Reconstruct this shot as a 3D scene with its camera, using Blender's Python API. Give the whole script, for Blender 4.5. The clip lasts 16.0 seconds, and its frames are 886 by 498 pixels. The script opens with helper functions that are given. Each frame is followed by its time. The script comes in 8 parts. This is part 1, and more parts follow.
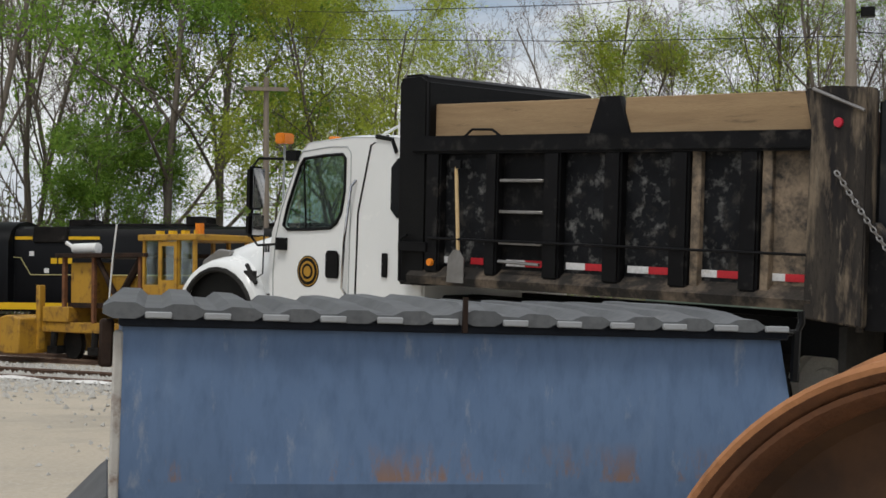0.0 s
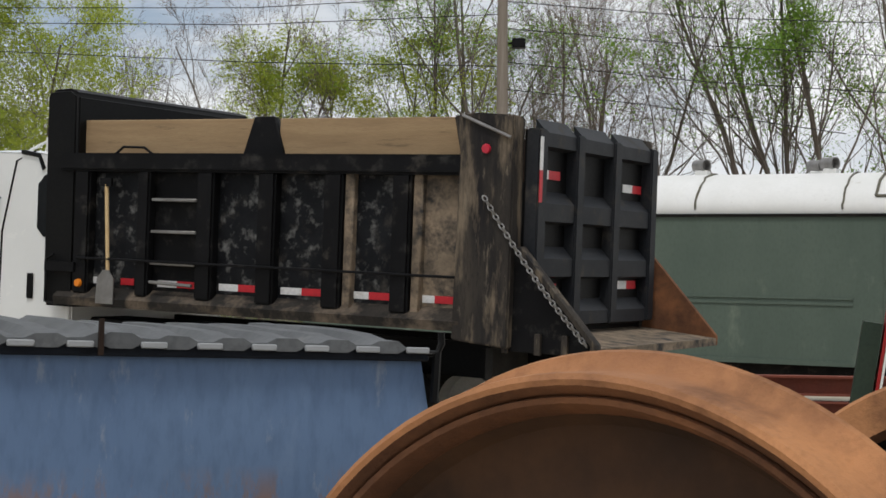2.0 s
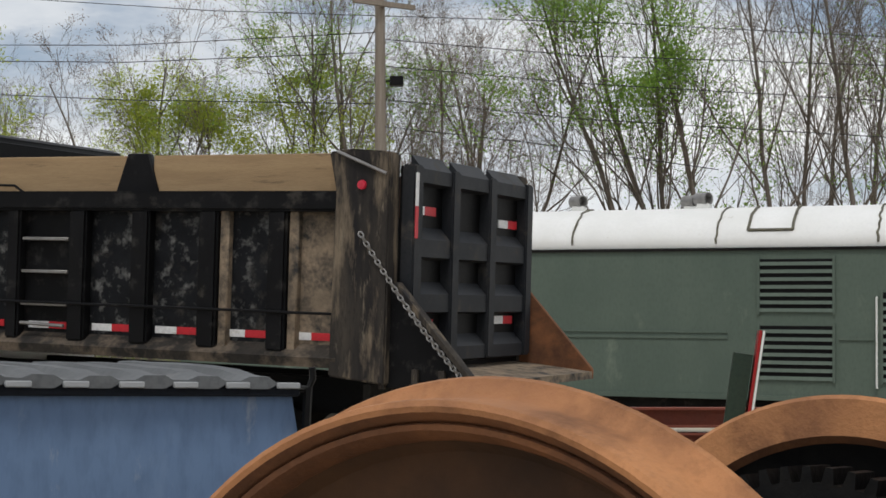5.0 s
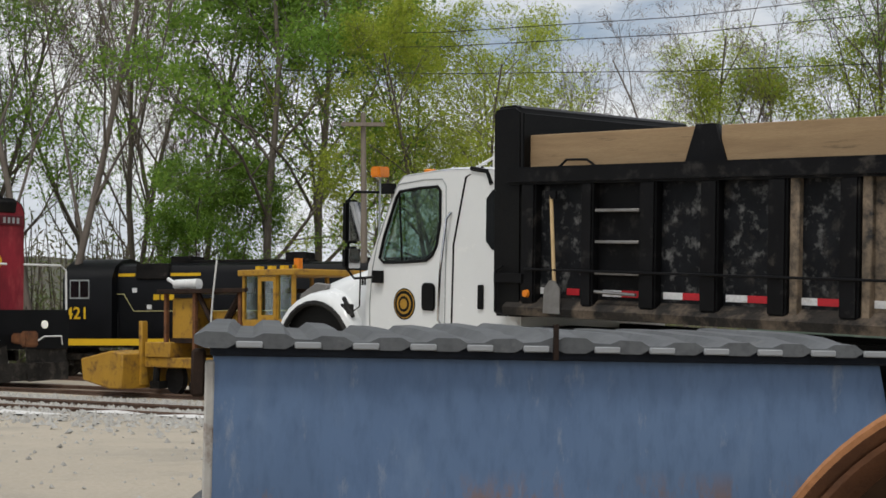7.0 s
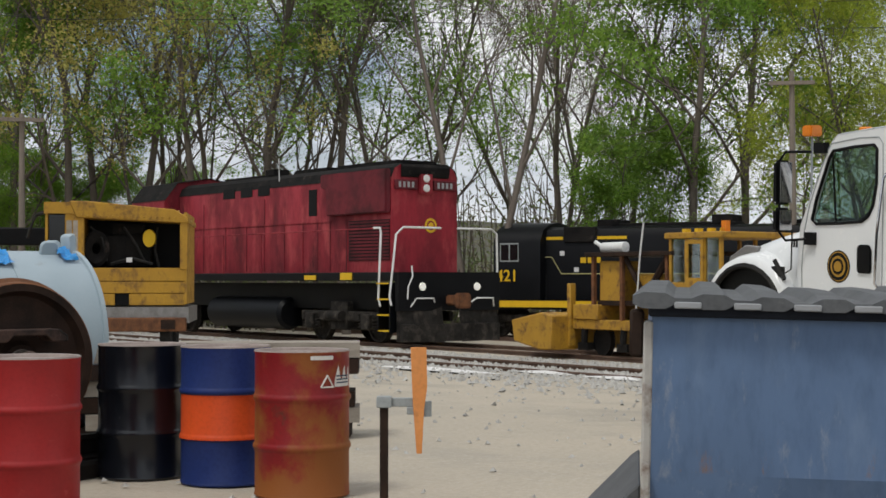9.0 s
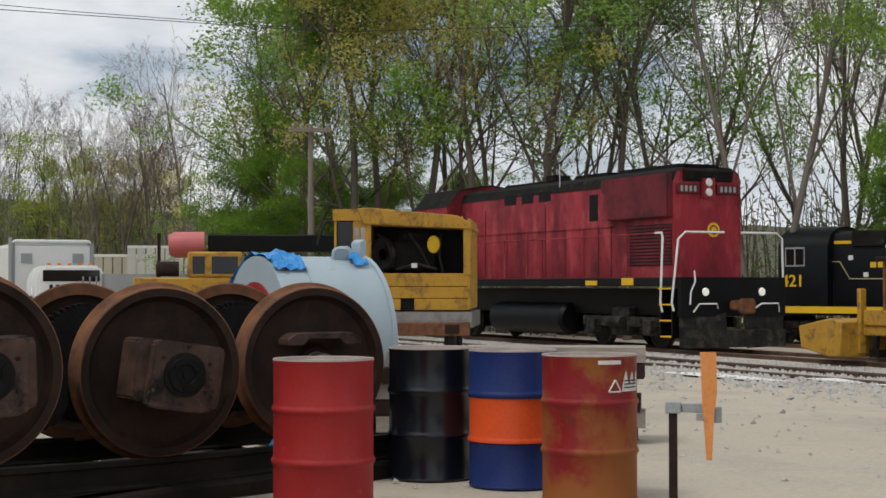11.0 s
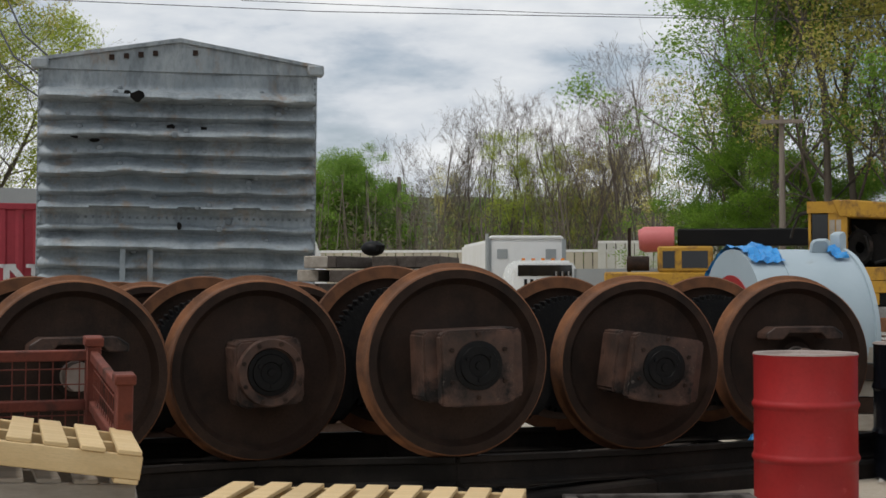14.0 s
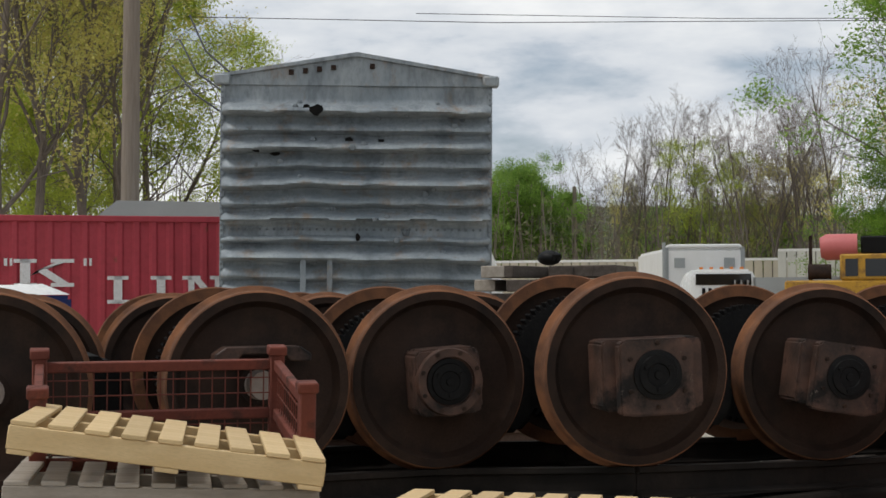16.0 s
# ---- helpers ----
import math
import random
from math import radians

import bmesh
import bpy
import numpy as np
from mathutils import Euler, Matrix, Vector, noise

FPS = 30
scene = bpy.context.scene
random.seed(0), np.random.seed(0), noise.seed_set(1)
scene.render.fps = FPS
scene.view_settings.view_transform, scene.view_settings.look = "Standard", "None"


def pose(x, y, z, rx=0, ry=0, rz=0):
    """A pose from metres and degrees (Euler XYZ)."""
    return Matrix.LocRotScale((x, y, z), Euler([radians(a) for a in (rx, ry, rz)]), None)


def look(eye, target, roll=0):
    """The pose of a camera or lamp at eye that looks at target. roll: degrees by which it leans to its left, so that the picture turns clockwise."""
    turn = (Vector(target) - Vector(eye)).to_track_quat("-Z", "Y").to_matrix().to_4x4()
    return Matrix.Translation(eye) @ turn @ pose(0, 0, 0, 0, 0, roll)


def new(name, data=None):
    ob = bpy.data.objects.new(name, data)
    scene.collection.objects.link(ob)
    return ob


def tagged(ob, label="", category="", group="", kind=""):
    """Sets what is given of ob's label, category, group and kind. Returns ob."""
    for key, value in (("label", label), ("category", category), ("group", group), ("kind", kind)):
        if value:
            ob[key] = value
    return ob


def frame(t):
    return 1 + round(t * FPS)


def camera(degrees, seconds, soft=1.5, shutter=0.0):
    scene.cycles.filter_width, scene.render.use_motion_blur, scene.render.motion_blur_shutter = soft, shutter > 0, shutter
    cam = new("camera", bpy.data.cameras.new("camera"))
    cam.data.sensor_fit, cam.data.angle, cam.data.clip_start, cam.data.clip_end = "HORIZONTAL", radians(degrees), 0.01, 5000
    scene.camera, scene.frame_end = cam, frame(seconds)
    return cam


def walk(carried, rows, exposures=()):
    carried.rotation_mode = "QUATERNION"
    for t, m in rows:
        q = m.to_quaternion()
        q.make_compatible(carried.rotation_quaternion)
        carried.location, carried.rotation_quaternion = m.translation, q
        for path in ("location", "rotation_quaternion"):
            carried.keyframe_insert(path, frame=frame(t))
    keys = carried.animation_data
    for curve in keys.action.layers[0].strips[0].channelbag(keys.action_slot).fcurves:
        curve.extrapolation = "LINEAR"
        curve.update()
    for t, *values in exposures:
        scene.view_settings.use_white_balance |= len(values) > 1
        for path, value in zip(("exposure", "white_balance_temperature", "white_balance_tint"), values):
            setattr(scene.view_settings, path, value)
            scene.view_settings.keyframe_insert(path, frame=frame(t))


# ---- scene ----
cam = camera(31.69, 16.0, soft=1.6)
VIEW = [  # seconds, place, pan to the right, tilt up, lean (degrees)
    (0.00, -0.033, 0.146, 1.325, 0.000, 1.254, 0.346),
    (0.50, -0.017, 0.156, 1.326, 4.018, 1.200, 0.343),
    (1.00, -0.005, 0.172, 1.326, 7.589, 1.261, 0.548),
    (1.50, 0.005, 0.181, 1.326, 9.945, 1.791, 0.569),
    (2.00, 0.020, 0.188, 1.324, 12.446, 2.137, 0.479),
    (2.50, 0.032, 0.189, 1.323, 14.806, 2.172, 0.412),
    (3.00, 0.040, 0.190, 1.324, 17.369, 2.111, 0.253),
    (3.20, 0.042, 0.191, 1.325, 18.350, 2.103, 0.175),
    (3.73, 0.047, 0.187, 1.322, 20.183, 2.332, 0.092),
    (4.25, 0.051, 0.181, 1.318, 20.280, 2.851, -0.047),
    (4.78, 0.051, 0.175, 1.314, 18.392, 3.377, -0.197),
    (5.30, 0.044, 0.175, 1.312, 14.275, 3.628, -0.302),
    (5.50, 0.042, 0.169, 1.312, 12.207, 3.667, -0.345),
    (6.00, 0.036, 0.166, 1.310, 7.120, 3.544, -0.309),
    (6.50, 0.019, 0.168, 1.309, 1.944, 2.943, -0.281),
    (7.00, -0.008, 0.168, 1.308, -3.619, 2.480, -0.179),
    (7.50, -0.027, 0.168, 1.306, -8.876, 1.932, -0.208),
    (8.00, -0.034, 0.165, 1.304, -12.718, 1.517, -0.280),
    (8.50, -0.037, 0.163, 1.303, -16.052, 1.244, -0.165),
    (9.00, -0.043, 0.162, 1.302, -19.125, 1.150, -0.000),
    (9.20, -0.047, 0.161, 1.302, -20.176, 1.197, -0.039),
    (9.72, -0.057, 0.158, 1.300, -22.866, 1.255, -0.069),
    (10.25, -0.071, 0.156, 1.298, -25.490, 1.313, -0.054),
    (10.78, -0.084, 0.154, 1.295, -28.143, 1.346, -0.039),
    (11.30, -0.092, 0.150, 1.293, -30.925, 1.323, -0.068),
    (11.50, -0.091, 0.151, 1.293, -32.070, 1.251, -0.104),
    (12.00, -0.097, 0.146, 1.289, -35.078, 1.157, -0.035),
    (12.50, -0.105, 0.139, 1.290, -37.516, 0.899, 0.115),
    (13.00, -0.118, 0.128, 1.287, -40.833, 0.964, 0.079),
    (13.50, -0.125, 0.121, 1.284, -43.660, 0.995, 0.051),
    (14.00, -0.130, 0.109, 1.283, -46.399, 1.186, -0.062),
    (14.50, -0.129, 0.102, 1.281, -49.169, 1.313, -0.112),
    (15.00, -0.127, 0.096, 1.281, -51.207, 1.482, -0.224),
    (15.50, -0.126, 0.093, 1.279, -52.075, 1.700, -0.387),
    (16.00, -0.124, 0.091, 1.278, -52.833, 1.580, -0.335),
]


def view_pose(x, y, z, pan, tilt, lean):
    p, t = radians(pan), radians(tilt)
    ahead = Vector((math.sin(p) * math.cos(t), math.cos(p) * math.cos(t), math.sin(t)))
    return look((x, y, z), Vector((x, y, z)) + ahead, lean)


walk(cam, [(v[0], view_pose(*v[1:])) for v in VIEW])

# ---- sky and sun: bright overcast spring day ----
SUN_UP, SUN_FROM = radians(62), radians(200)
world = bpy.data.worlds.new("World")
scene.world = world
world.use_nodes = True
wn, wl = world.node_tree.nodes, world.node_tree.links
sky = wn.new("ShaderNodeTexSky")
sky.sky_type, sky.sun_disc = "NISHITA", False
sky.sun_elevation, sky.sun_rotation = SUN_UP, SUN_FROM
sky.air_density, sky.dust_density = 1.0, 2.0
wcoord = wn.new("ShaderNodeTexCoord")
wmap = wn.new("ShaderNodeMapping")
wmap.inputs["Scale"].default_value = (2.2, 2.2, 7.0)
wl.new(wcoord.outputs["Generated"], wmap.inputs["Vector"])
wnoise = wn.new("ShaderNodeTexNoise")
wnoise.inputs["Scale"].default_value, wnoise.inputs["Detail"].default_value = 1.7, 7.0
wnoise.inputs["Roughness"].default_value = 0.55
wl.new(wmap.outputs["Vector"], wnoise.inputs["Vector"])
cover = wn.new("ShaderNodeValToRGB")
cover.color_ramp.elements[0].position, cover.color_ramp.elements[1].position = 0.33, 0.47
wl.new(wnoise.outputs["Fac"], cover.inputs["Fac"])
tone = wn.new("ShaderNodeValToRGB")
tone.color_ramp.elements[0].position, tone.color_ramp.elements[0].color = 0.40, (5.2, 5.75, 6.5, 1)
tone.color_ramp.elements[1].position, tone.color_ramp.elements[1].color = 0.62, (9.4, 9.5, 9.5, 1)
wl.new(wnoise.outputs["Fac"], tone.inputs["Fac"])
wmix = wn.new("ShaderNodeMix")
wmix.data_type = "RGBA"
wl.new(cover.outputs["Color"], wmix.inputs["Factor"])
wl.new(sky.outputs["Color"], wmix.inputs["A"])
wl.new(tone.outputs["Color"], wmix.inputs["B"])
wl.new(wmix.outputs["Result"], wn["Background"].inputs["Color"])
wn["Background"].inputs["Strength"].default_value = 0.1

sun_data = bpy.data.lights.new("sun", "SUN")
sun_data.energy, sun_data.angle, sun_data.color = 1.5, radians(14), (1.0, 0.96, 0.9)
sun = new("sun", sun_data)
sun.matrix_world = look((0, 0, 40), Vector((0, 0, 40)) - Vector((math.sin(SUN_FROM) * math.cos(SUN_UP), math.cos(SUN_FROM) * math.cos(SUN_UP), math.sin(SUN_UP))))
scene.view_settings.exposure = 0.0


# ---- mesh helpers ----
ID = Matrix.Identity(4)


def box(bm, x0, x1, y0, y1, z0, z1, m=ID):
    v = [bm.verts.new(m @ Vector(c)) for c in ((x0, y0, z0), (x1, y0, z0), (x1, y1, z0), (x0, y1, z0), (x0, y0, z1), (x1, y0, z1), (x1, y1, z1), (x0, y1, z1))]
    for q in ((3, 2, 1, 0), (4, 5, 6, 7), (0, 1, 5, 4), (1, 2, 6, 5), (2, 3, 7, 6), (3, 0, 4, 7)):
        bm.faces.new([v[i] for i in q])
    return bm


def prism(bm, poly, lo, hi, m=ID):
    """A polygon in x and z, drawn out along y from lo to hi."""
    a = [bm.verts.new(m @ Vector((x, lo, z))) for x, z in poly]
    b = [bm.verts.new(m @ Vector((x, hi, z))) for x, z in poly]
    n = len(poly)
    bm.faces.new(a)
    bm.faces.new(b[::-1])
    for i in range(n):
        bm.faces.new((a[i], b[i], b[(i + 1) % n], a[(i + 1) % n]))
    return bm


def tube(bm, pts, radius, n=6, caps=True):
    """A round bar along points; radius is one number or one for each point."""
    pts = [Vector(p) for p in pts]
    rad = radius if isinstance(radius, (list, tuple)) else [radius] * len(pts)
    rings = []
    side = None
    for i, p in enumerate(pts):
        d = (pts[min(i + 1, len(pts) - 1)] - pts[max(i - 1, 0)]).normalized()
        if side is None:
            side = d.orthogonal().normalized()
        side = (side - d * side.dot(d)).normalized() if (side - d * side.dot(d)).length > 1e-6 else d.orthogonal().normalized()
        other = d.cross(side)
        rings.append([bm.verts.new(p + rad[i] * (math.cos(2 * math.pi * k / n) * side + math.sin(2 * math.pi * k / n) * other)) for k in range(n)])
    for a, b in zip(rings, rings[1:]):
        for k in range(n):
            bm.faces.new((a[k], a[(k + 1) % n], b[(k + 1) % n], b[k]))
    if caps:
        bm.faces.new(rings[0][::-1])
        bm.faces.new(rings[-1])
    return bm


def lathe(bm, profile, n=32, m=ID):
    """Turns a profile of (radius, along x) about the x axis; a radius of 0 closes it."""
    rings = []
    for r, x in profile:
        if r <= 1e-6:
            rings.append([bm.verts.new(m @ Vector((x, 0, 0)))])
        else:
            rings.append([bm.verts.new(m @ Vector((x, r * math.cos(2 * math.pi * k / n), r * math.sin(2 * math.pi * k / n)))) for k in range(n)])
    for a, b in zip(rings, rings[1:]):
        for k in range(n):
            j = (k + 1) % n
            if len(a) == 1 and len(b) > 1:
                bm.faces.new((a[0], b[j], b[k]))
            elif len(b) == 1 and len(a) > 1:
                bm.faces.new((a[k], a[j], b[0]))
            elif len(a) > 1:
                bm.faces.new((a[k], a[j], b[j], b[k]))
    return bm


def grid(bm, us, vs, place):
    rows = [[bm.verts.new(place(u, v)) for v in vs] for u in us]
    for a, b in zip(rows, rows[1:]):
        for i in range(len(vs) - 1):
            bm.faces.new((a[i], a[i + 1], b[i + 1], b[i]))
    return bm


def bevel(bm, width, seg=2, least=30):
    bm.normal_update()
    edges = [e for e in bm.edges if len(e.link_faces) == 2 and e.calc_face_angle(0) > radians(least)]
    bmesh.ops.bevel(bm, geom=edges, offset=width, segments=seg, affect="EDGES", clamp_overlap=True)
    return bm


def mesh_of(name, bm, material, smooth=40):
    bmesh.ops.recalc_face_normals(bm, faces=bm.faces)
    me = bpy.data.meshes.new(name)
    bm.to_mesh(me)
    bm.free()
    me.materials.append(material)
    if smooth:
        me.polygons.foreach_set("use_smooth", [True] * len(me.polygons))
        me.set_sharp_from_angle(angle=radians(smooth))
    return me


def part(name, bm, material, parent, label="", smooth=40, kind=""):
    ob = new(name, mesh_of(name, bm, material, smooth))
    ob.parent = parent
    return tagged(ob, label, kind=kind)


def thing(name, m, label, category, group="", kind=""):
    ob = new(name)
    ob.empty_display_size = 0.2
    ob.matrix_basis = m
    return tagged(ob, label, category, group, kind)


def solid(name, bm, material, label, category, group="", kind="", m=ID, smooth=40):
    ob = new(name, mesh_of(name, bm, material, smooth))
    ob.matrix_basis = m
    return tagged(ob, label, category, group, kind)


def BM():
    return bmesh.new()


def words(text, size, material, parent, m, name="lettering", depth=0.004, bold=0.0, stretch=1.0):
    """Raised letters as a mesh: they read along local x, and stand up along local y."""
    cu = bpy.data.curves.new(name, "FONT")
    cu.body, cu.size, cu.extrude, cu.offset = text, size, depth, bold
    cu.align_x, cu.align_y = "CENTER", "CENTER"
    cu.resolution_u = 3
    tmp = new(name + "_curve", cu)
    bpy.context.view_layer.update()
    me = bpy.data.meshes.new_from_object(tmp.evaluated_get(bpy.context.evaluated_depsgraph_get()))
    bpy.data.objects.remove(tmp)
    me.materials.clear()
    me.materials.append(material)
    ob = new(name, me)
    ob.parent = parent
    ob.matrix_basis = m @ Matrix.Diagonal((stretch, 1, 1, 1))
    return ob


# ---- materials ----
def surface(name, c1, c2, rough=0.6, metal=0.0, scale=2.0, fine=40.0, bump=0.15, spot=None, spot_at=0.62, spot_scale=4.0, spot_rough=0.85,
            stretch=(1, 1, 1), spot2=None, spot2_at=0.66, spot2_scale=9.0, soft=0.06, piece=0.0, bump_size=0.01, band=None, speck=0.72):
    """Two colours mixed by broad noise, with fine grain, relief and up to two kinds of stains."""
    mt = bpy.data.materials.new(name)
    mt.use_nodes = True
    n, l = mt.node_tree.nodes, mt.node_tree.links
    bs = n["Principled BSDF"]
    co = n.new("ShaderNodeTexCoord")
    mp = n.new("ShaderNodeMapping")
    mp.inputs["Scale"].default_value = stretch
    l.new(co.outputs["Object"], mp.inputs["Vector"])

    def noise_of(sc, detail=5.0, rough_=0.6, off=0.0):
        t = n.new("ShaderNodeTexNoise")
        t.inputs["Scale"].default_value, t.inputs["Detail"].default_value, t.inputs["Roughness"].default_value = sc, detail, rough_
        if off:
            m2 = n.new("ShaderNodeMapping")
            m2.inputs["Location"].default_value = (off, off * 0.7, off * 1.3)
            l.new(mp.outputs["Vector"], m2.inputs["Vector"])
            l.new(m2.outputs["Vector"], t.inputs["Vector"])
        else:
            l.new(mp.outputs["Vector"], t.inputs["Vector"])
        return t.outputs["Fac"]

    def ramp(src, lo, hi):
        r = n.new("ShaderNodeMapRange")
        r.inputs["From Min"].default_value, r.inputs["From Max"].default_value = lo, hi
        l.new(src, r.inputs["Value"])
        return r.outputs["Result"]

    def mix(fac, a, b):
        x = n.new("ShaderNodeMix")
        x.data_type = "RGBA"
        l.new(fac, x.inputs["Factor"])
        for sock, v in (("A", a), ("B", b)):
            if isinstance(v, tuple):
                x.inputs[sock].default_value = (*v, 1)
            else:
                l.new(v, x.inputs[sock])
        return x.outputs["Result"]

    col = mix(ramp(noise_of(scale), 0.35, 0.65), c1, c2)
    grain = noise_of(fine, 3.0)
    dark = tuple(speck * a for a in c1)
    col = mix(ramp(grain, 0.45, 0.95), col, dark)
    rough_val = None
    if spot:
        f = ramp(noise_of(spot_scale, 8.0, 0.65, 3.1), spot_at - soft, spot_at + soft)
        col = mix(f, col, spot)
        rough_val = f
    if spot2:
        f2 = ramp(noise_of(spot2_scale, 8.0, 0.7, 7.7), spot2_at - soft, spot2_at + soft)
        col = mix(f2, col, spot2)
    if band:
        lo, hi, band_colour, band_at = band
        sp = n.new("ShaderNodeSeparateXYZ")
        l.new(co.outputs["Object"], sp.inputs["Vector"])
        up, dn = ramp(sp.outputs["Z"], lo, lo + 0.01), ramp(sp.outputs["Z"], hi, lo)
        k1, k2, k3 = (n.new("ShaderNodeMath") for _ in range(3))
        k1.operation, k2.operation, k3.operation = "MULTIPLY", "MULTIPLY_ADD", "MULTIPLY"
        l.new(up, k1.inputs[0])
        l.new(dn, k1.inputs[1])
        l.new(noise_of(6.5, 9.0, 0.72, 5.3), k2.inputs[0])
        k2.inputs[1].default_value = 1.0
        k2.inputs[2].default_value = 0.0
        l.new(ramp(k2.outputs[0], band_at, band_at + 0.08), k3.inputs[0])
        l.new(k1.outputs[0], k3.inputs[1])
        col = mix(k3.outputs[0], col, band_colour)
    if piece:
        oi = n.new("ShaderNodeObjectInfo")
        hs = n.new("ShaderNodeHueSaturation")
        mr = n.new("ShaderNodeMapRange")
        mr.inputs["To Min"].default_value, mr.inputs["To Max"].default_value = 1 - piece, 1 + piece
        l.new(oi.outputs["Random"], mr.inputs["Value"])
        l.new(mr.outputs["Result"], hs.inputs["Value"])
        l.new(col, hs.inputs["Color"])
        col = hs.outputs["Color"]
    l.new(col, bs.inputs["Base Color"])
    bs.inputs["Metallic"].default_value = metal
    bs.inputs["Specular IOR Level"].default_value = 0.5 if rough < 0.35 or metal else 0.15 if max(c1) < 0.03 else 0.25
    if rough_val is not None:
        r = n.new("ShaderNodeMapRange")
        r.inputs["To Min"].default_value, r.inputs["To Max"].default_value = rough, spot_rough
        l.new(rough_val, r.inputs["Value"])
        l.new(r.outputs["Result"], bs.inputs["Roughness"])
    else:
        r = n.new("ShaderNodeMapRange")
        r.inputs["To Min"].default_value, r.inputs["To Max"].default_value = rough * 0.85, min(1, rough * 1.15)
        l.new(grain, r.inputs["Value"])
        l.new(r.outputs["Result"], bs.inputs["Roughness"])
    if bump:
        b = n.new("ShaderNodeBump")
        b.inputs["Strength"].default_value, b.inputs["Distance"].default_value = bump, bump_size
        l.new(grain, b.inputs["Height"])
        l.new(b.outputs["Normal"], bs.inputs["Normal"])
    return mt


def glass(name, colour=(0.75, 0.85, 0.82), alpha=0.35):
    mt = bpy.data.materials.new(name)
    mt.use_nodes = True
    n, l = mt.node_tree.nodes, mt.node_tree.links
    out = n["Material Output"]
    tr, gl, mx, fr = n.new("ShaderNodeBsdfTransparent"), n.new("ShaderNodeBsdfGlossy"), n.new("ShaderNodeMixShader"), None
    tr.inputs["Color"].default_value = (*colour, 1)
    gl.inputs["Roughness"].default_value = 0.03
    mx.inputs["Fac"].default_value = alpha
    l.new(tr.outputs["BSDF"], mx.inputs[1])
    l.new(gl.outputs["BSDF"], mx.inputs[2])
    l.new(mx.outputs["Shader"], out.inputs["Surface"])
    return mt


def glow(name, colour, strength):
    mt = bpy.data.materials.new(name)
    mt.use_nodes = True
    bs = mt.node_tree.nodes["Principled BSDF"]
    bs.inputs["Base Color"].default_value = (*colour, 1)
    bs.inputs["Emission Color"].default_value = (*colour, 1)
    bs.inputs["Emission Strength"].default_value = strength
    return mt


M_WHITE = surface("white_truck_paint", (0.80, 0.81, 0.80), (0.74, 0.75, 0.74), rough=0.22, scale=1.2, bump=0.01, speck=0.97, spot=(0.66, 0.65, 0.61), spot_at=0.72, soft=0.12)
M_BLACK = surface("black_body_paint", (0.003, 0.003, 0.0035), (0.006, 0.006, 0.007), rough=0.55, scale=2.5, bump=0.1, spot=(0.04, 0.038, 0.036), spot_at=0.66, spot_scale=6, soft=0.1, spot2=(0.09, 0.08, 0.068), spot2_at=0.70, spot2_scale=2.5)
M_BLACK_SCUFFED = surface("scuffed_black_panel", (0.004, 0.0045, 0.006), (0.010, 0.011, 0.013), rough=0.55, scale=5, bump=0.2, spot=(0.15, 0.15, 0.145), spot_at=0.62, spot_scale=8, soft=0.09, spot2=(0.06, 0.054, 0.047), spot2_at=0.64, spot2_scale=3)
M_MUDDY = surface("muddy_panel", (0.16, 0.125, 0.09), (0.29, 0.22, 0.155), rough=0.8, scale=3, bump=0.3, spot=(0.03, 0.03, 0.03), spot_at=0.55, spot_scale=6, soft=0.1)
M_PLAIN_BLACK = surface("plain_black", (0.003, 0.003, 0.0035), (0.006, 0.006, 0.006), rough=0.5, bump=0.05)
M_RUBBER = surface("tyre_rubber", (0.02, 0.02, 0.02), (0.04, 0.038, 0.035), rough=0.85, scale=5)
M_WOOD_BOARD = surface("plywood_sideboard", (0.36, 0.25, 0.14), (0.27, 0.18, 0.10), rough=0.75, scale=2.2, fine=30, stretch=(0.6, 6, 6), bump=0.2, spot=(0.10, 0.07, 0.045), spot_at=0.66, spot_scale=2.5)
M_RUST = surface("brown_rust", (0.235, 0.10, 0.045), (0.125, 0.056, 0.029), rough=0.85, scale=6, fine=90, bump=0.35, spot=(0.07, 0.035, 0.022), spot_at=0.58, spot_scale=5, soft=0.15)
M_RUST_DARK = surface("dark_oily_rust", (0.028, 0.016, 0.0115), (0.042, 0.024, 0.016), rough=0.7, scale=3, fine=70, bump=0.2, spot=(0.011, 0.009, 0.008), spot_at=0.58, spot_scale=3, soft=0.15)
M_RUST_BRIGHT = surface("orange_rust", (0.45, 0.205, 0.088), (0.27, 0.122, 0.058), rough=0.75, scale=5, fine=110, bump=0.25, spot=(0.12, 0.055, 0.03), spot_at=0.62, spot_scale=7, soft=0.12, stretch=(0.6, 1, 1))
M_PIT = surface("matt_near_black", (0.005, 0.005, 0.005), (0.009, 0.008, 0.007), rough=0.95, scale=5, bump=0.2)
M_GREASE = surface("black_grease", (0.003, 0.003, 0.0035), (0.008, 0.0075, 0.007), rough=0.5, scale=12, bump=0.3)
M_STEEL = surface("worn_steel", (0.32, 0.31, 0.30), (0.22, 0.21, 0.20), rough=0.45, metal=0.7, scale=6, bump=0.1)
M_DUMPSTER = surface("blue_dumpster_paint", (0.100, 0.160, 0.280), (0.122, 0.188, 0.310), rough=0.5, scale=1.3, fine=25, stretch=(1, 1, 0.35), bump=0.06, spot=(0.17, 0.24, 0.36), spot_at=0.66, spot_scale=5, soft=0.12, spot2=(0.30, 0.33, 0.37), spot2_at=0.72, spot2_scale=14, band=(0.757, 0.88, (0.23, 0.14, 0.098), 0.52))
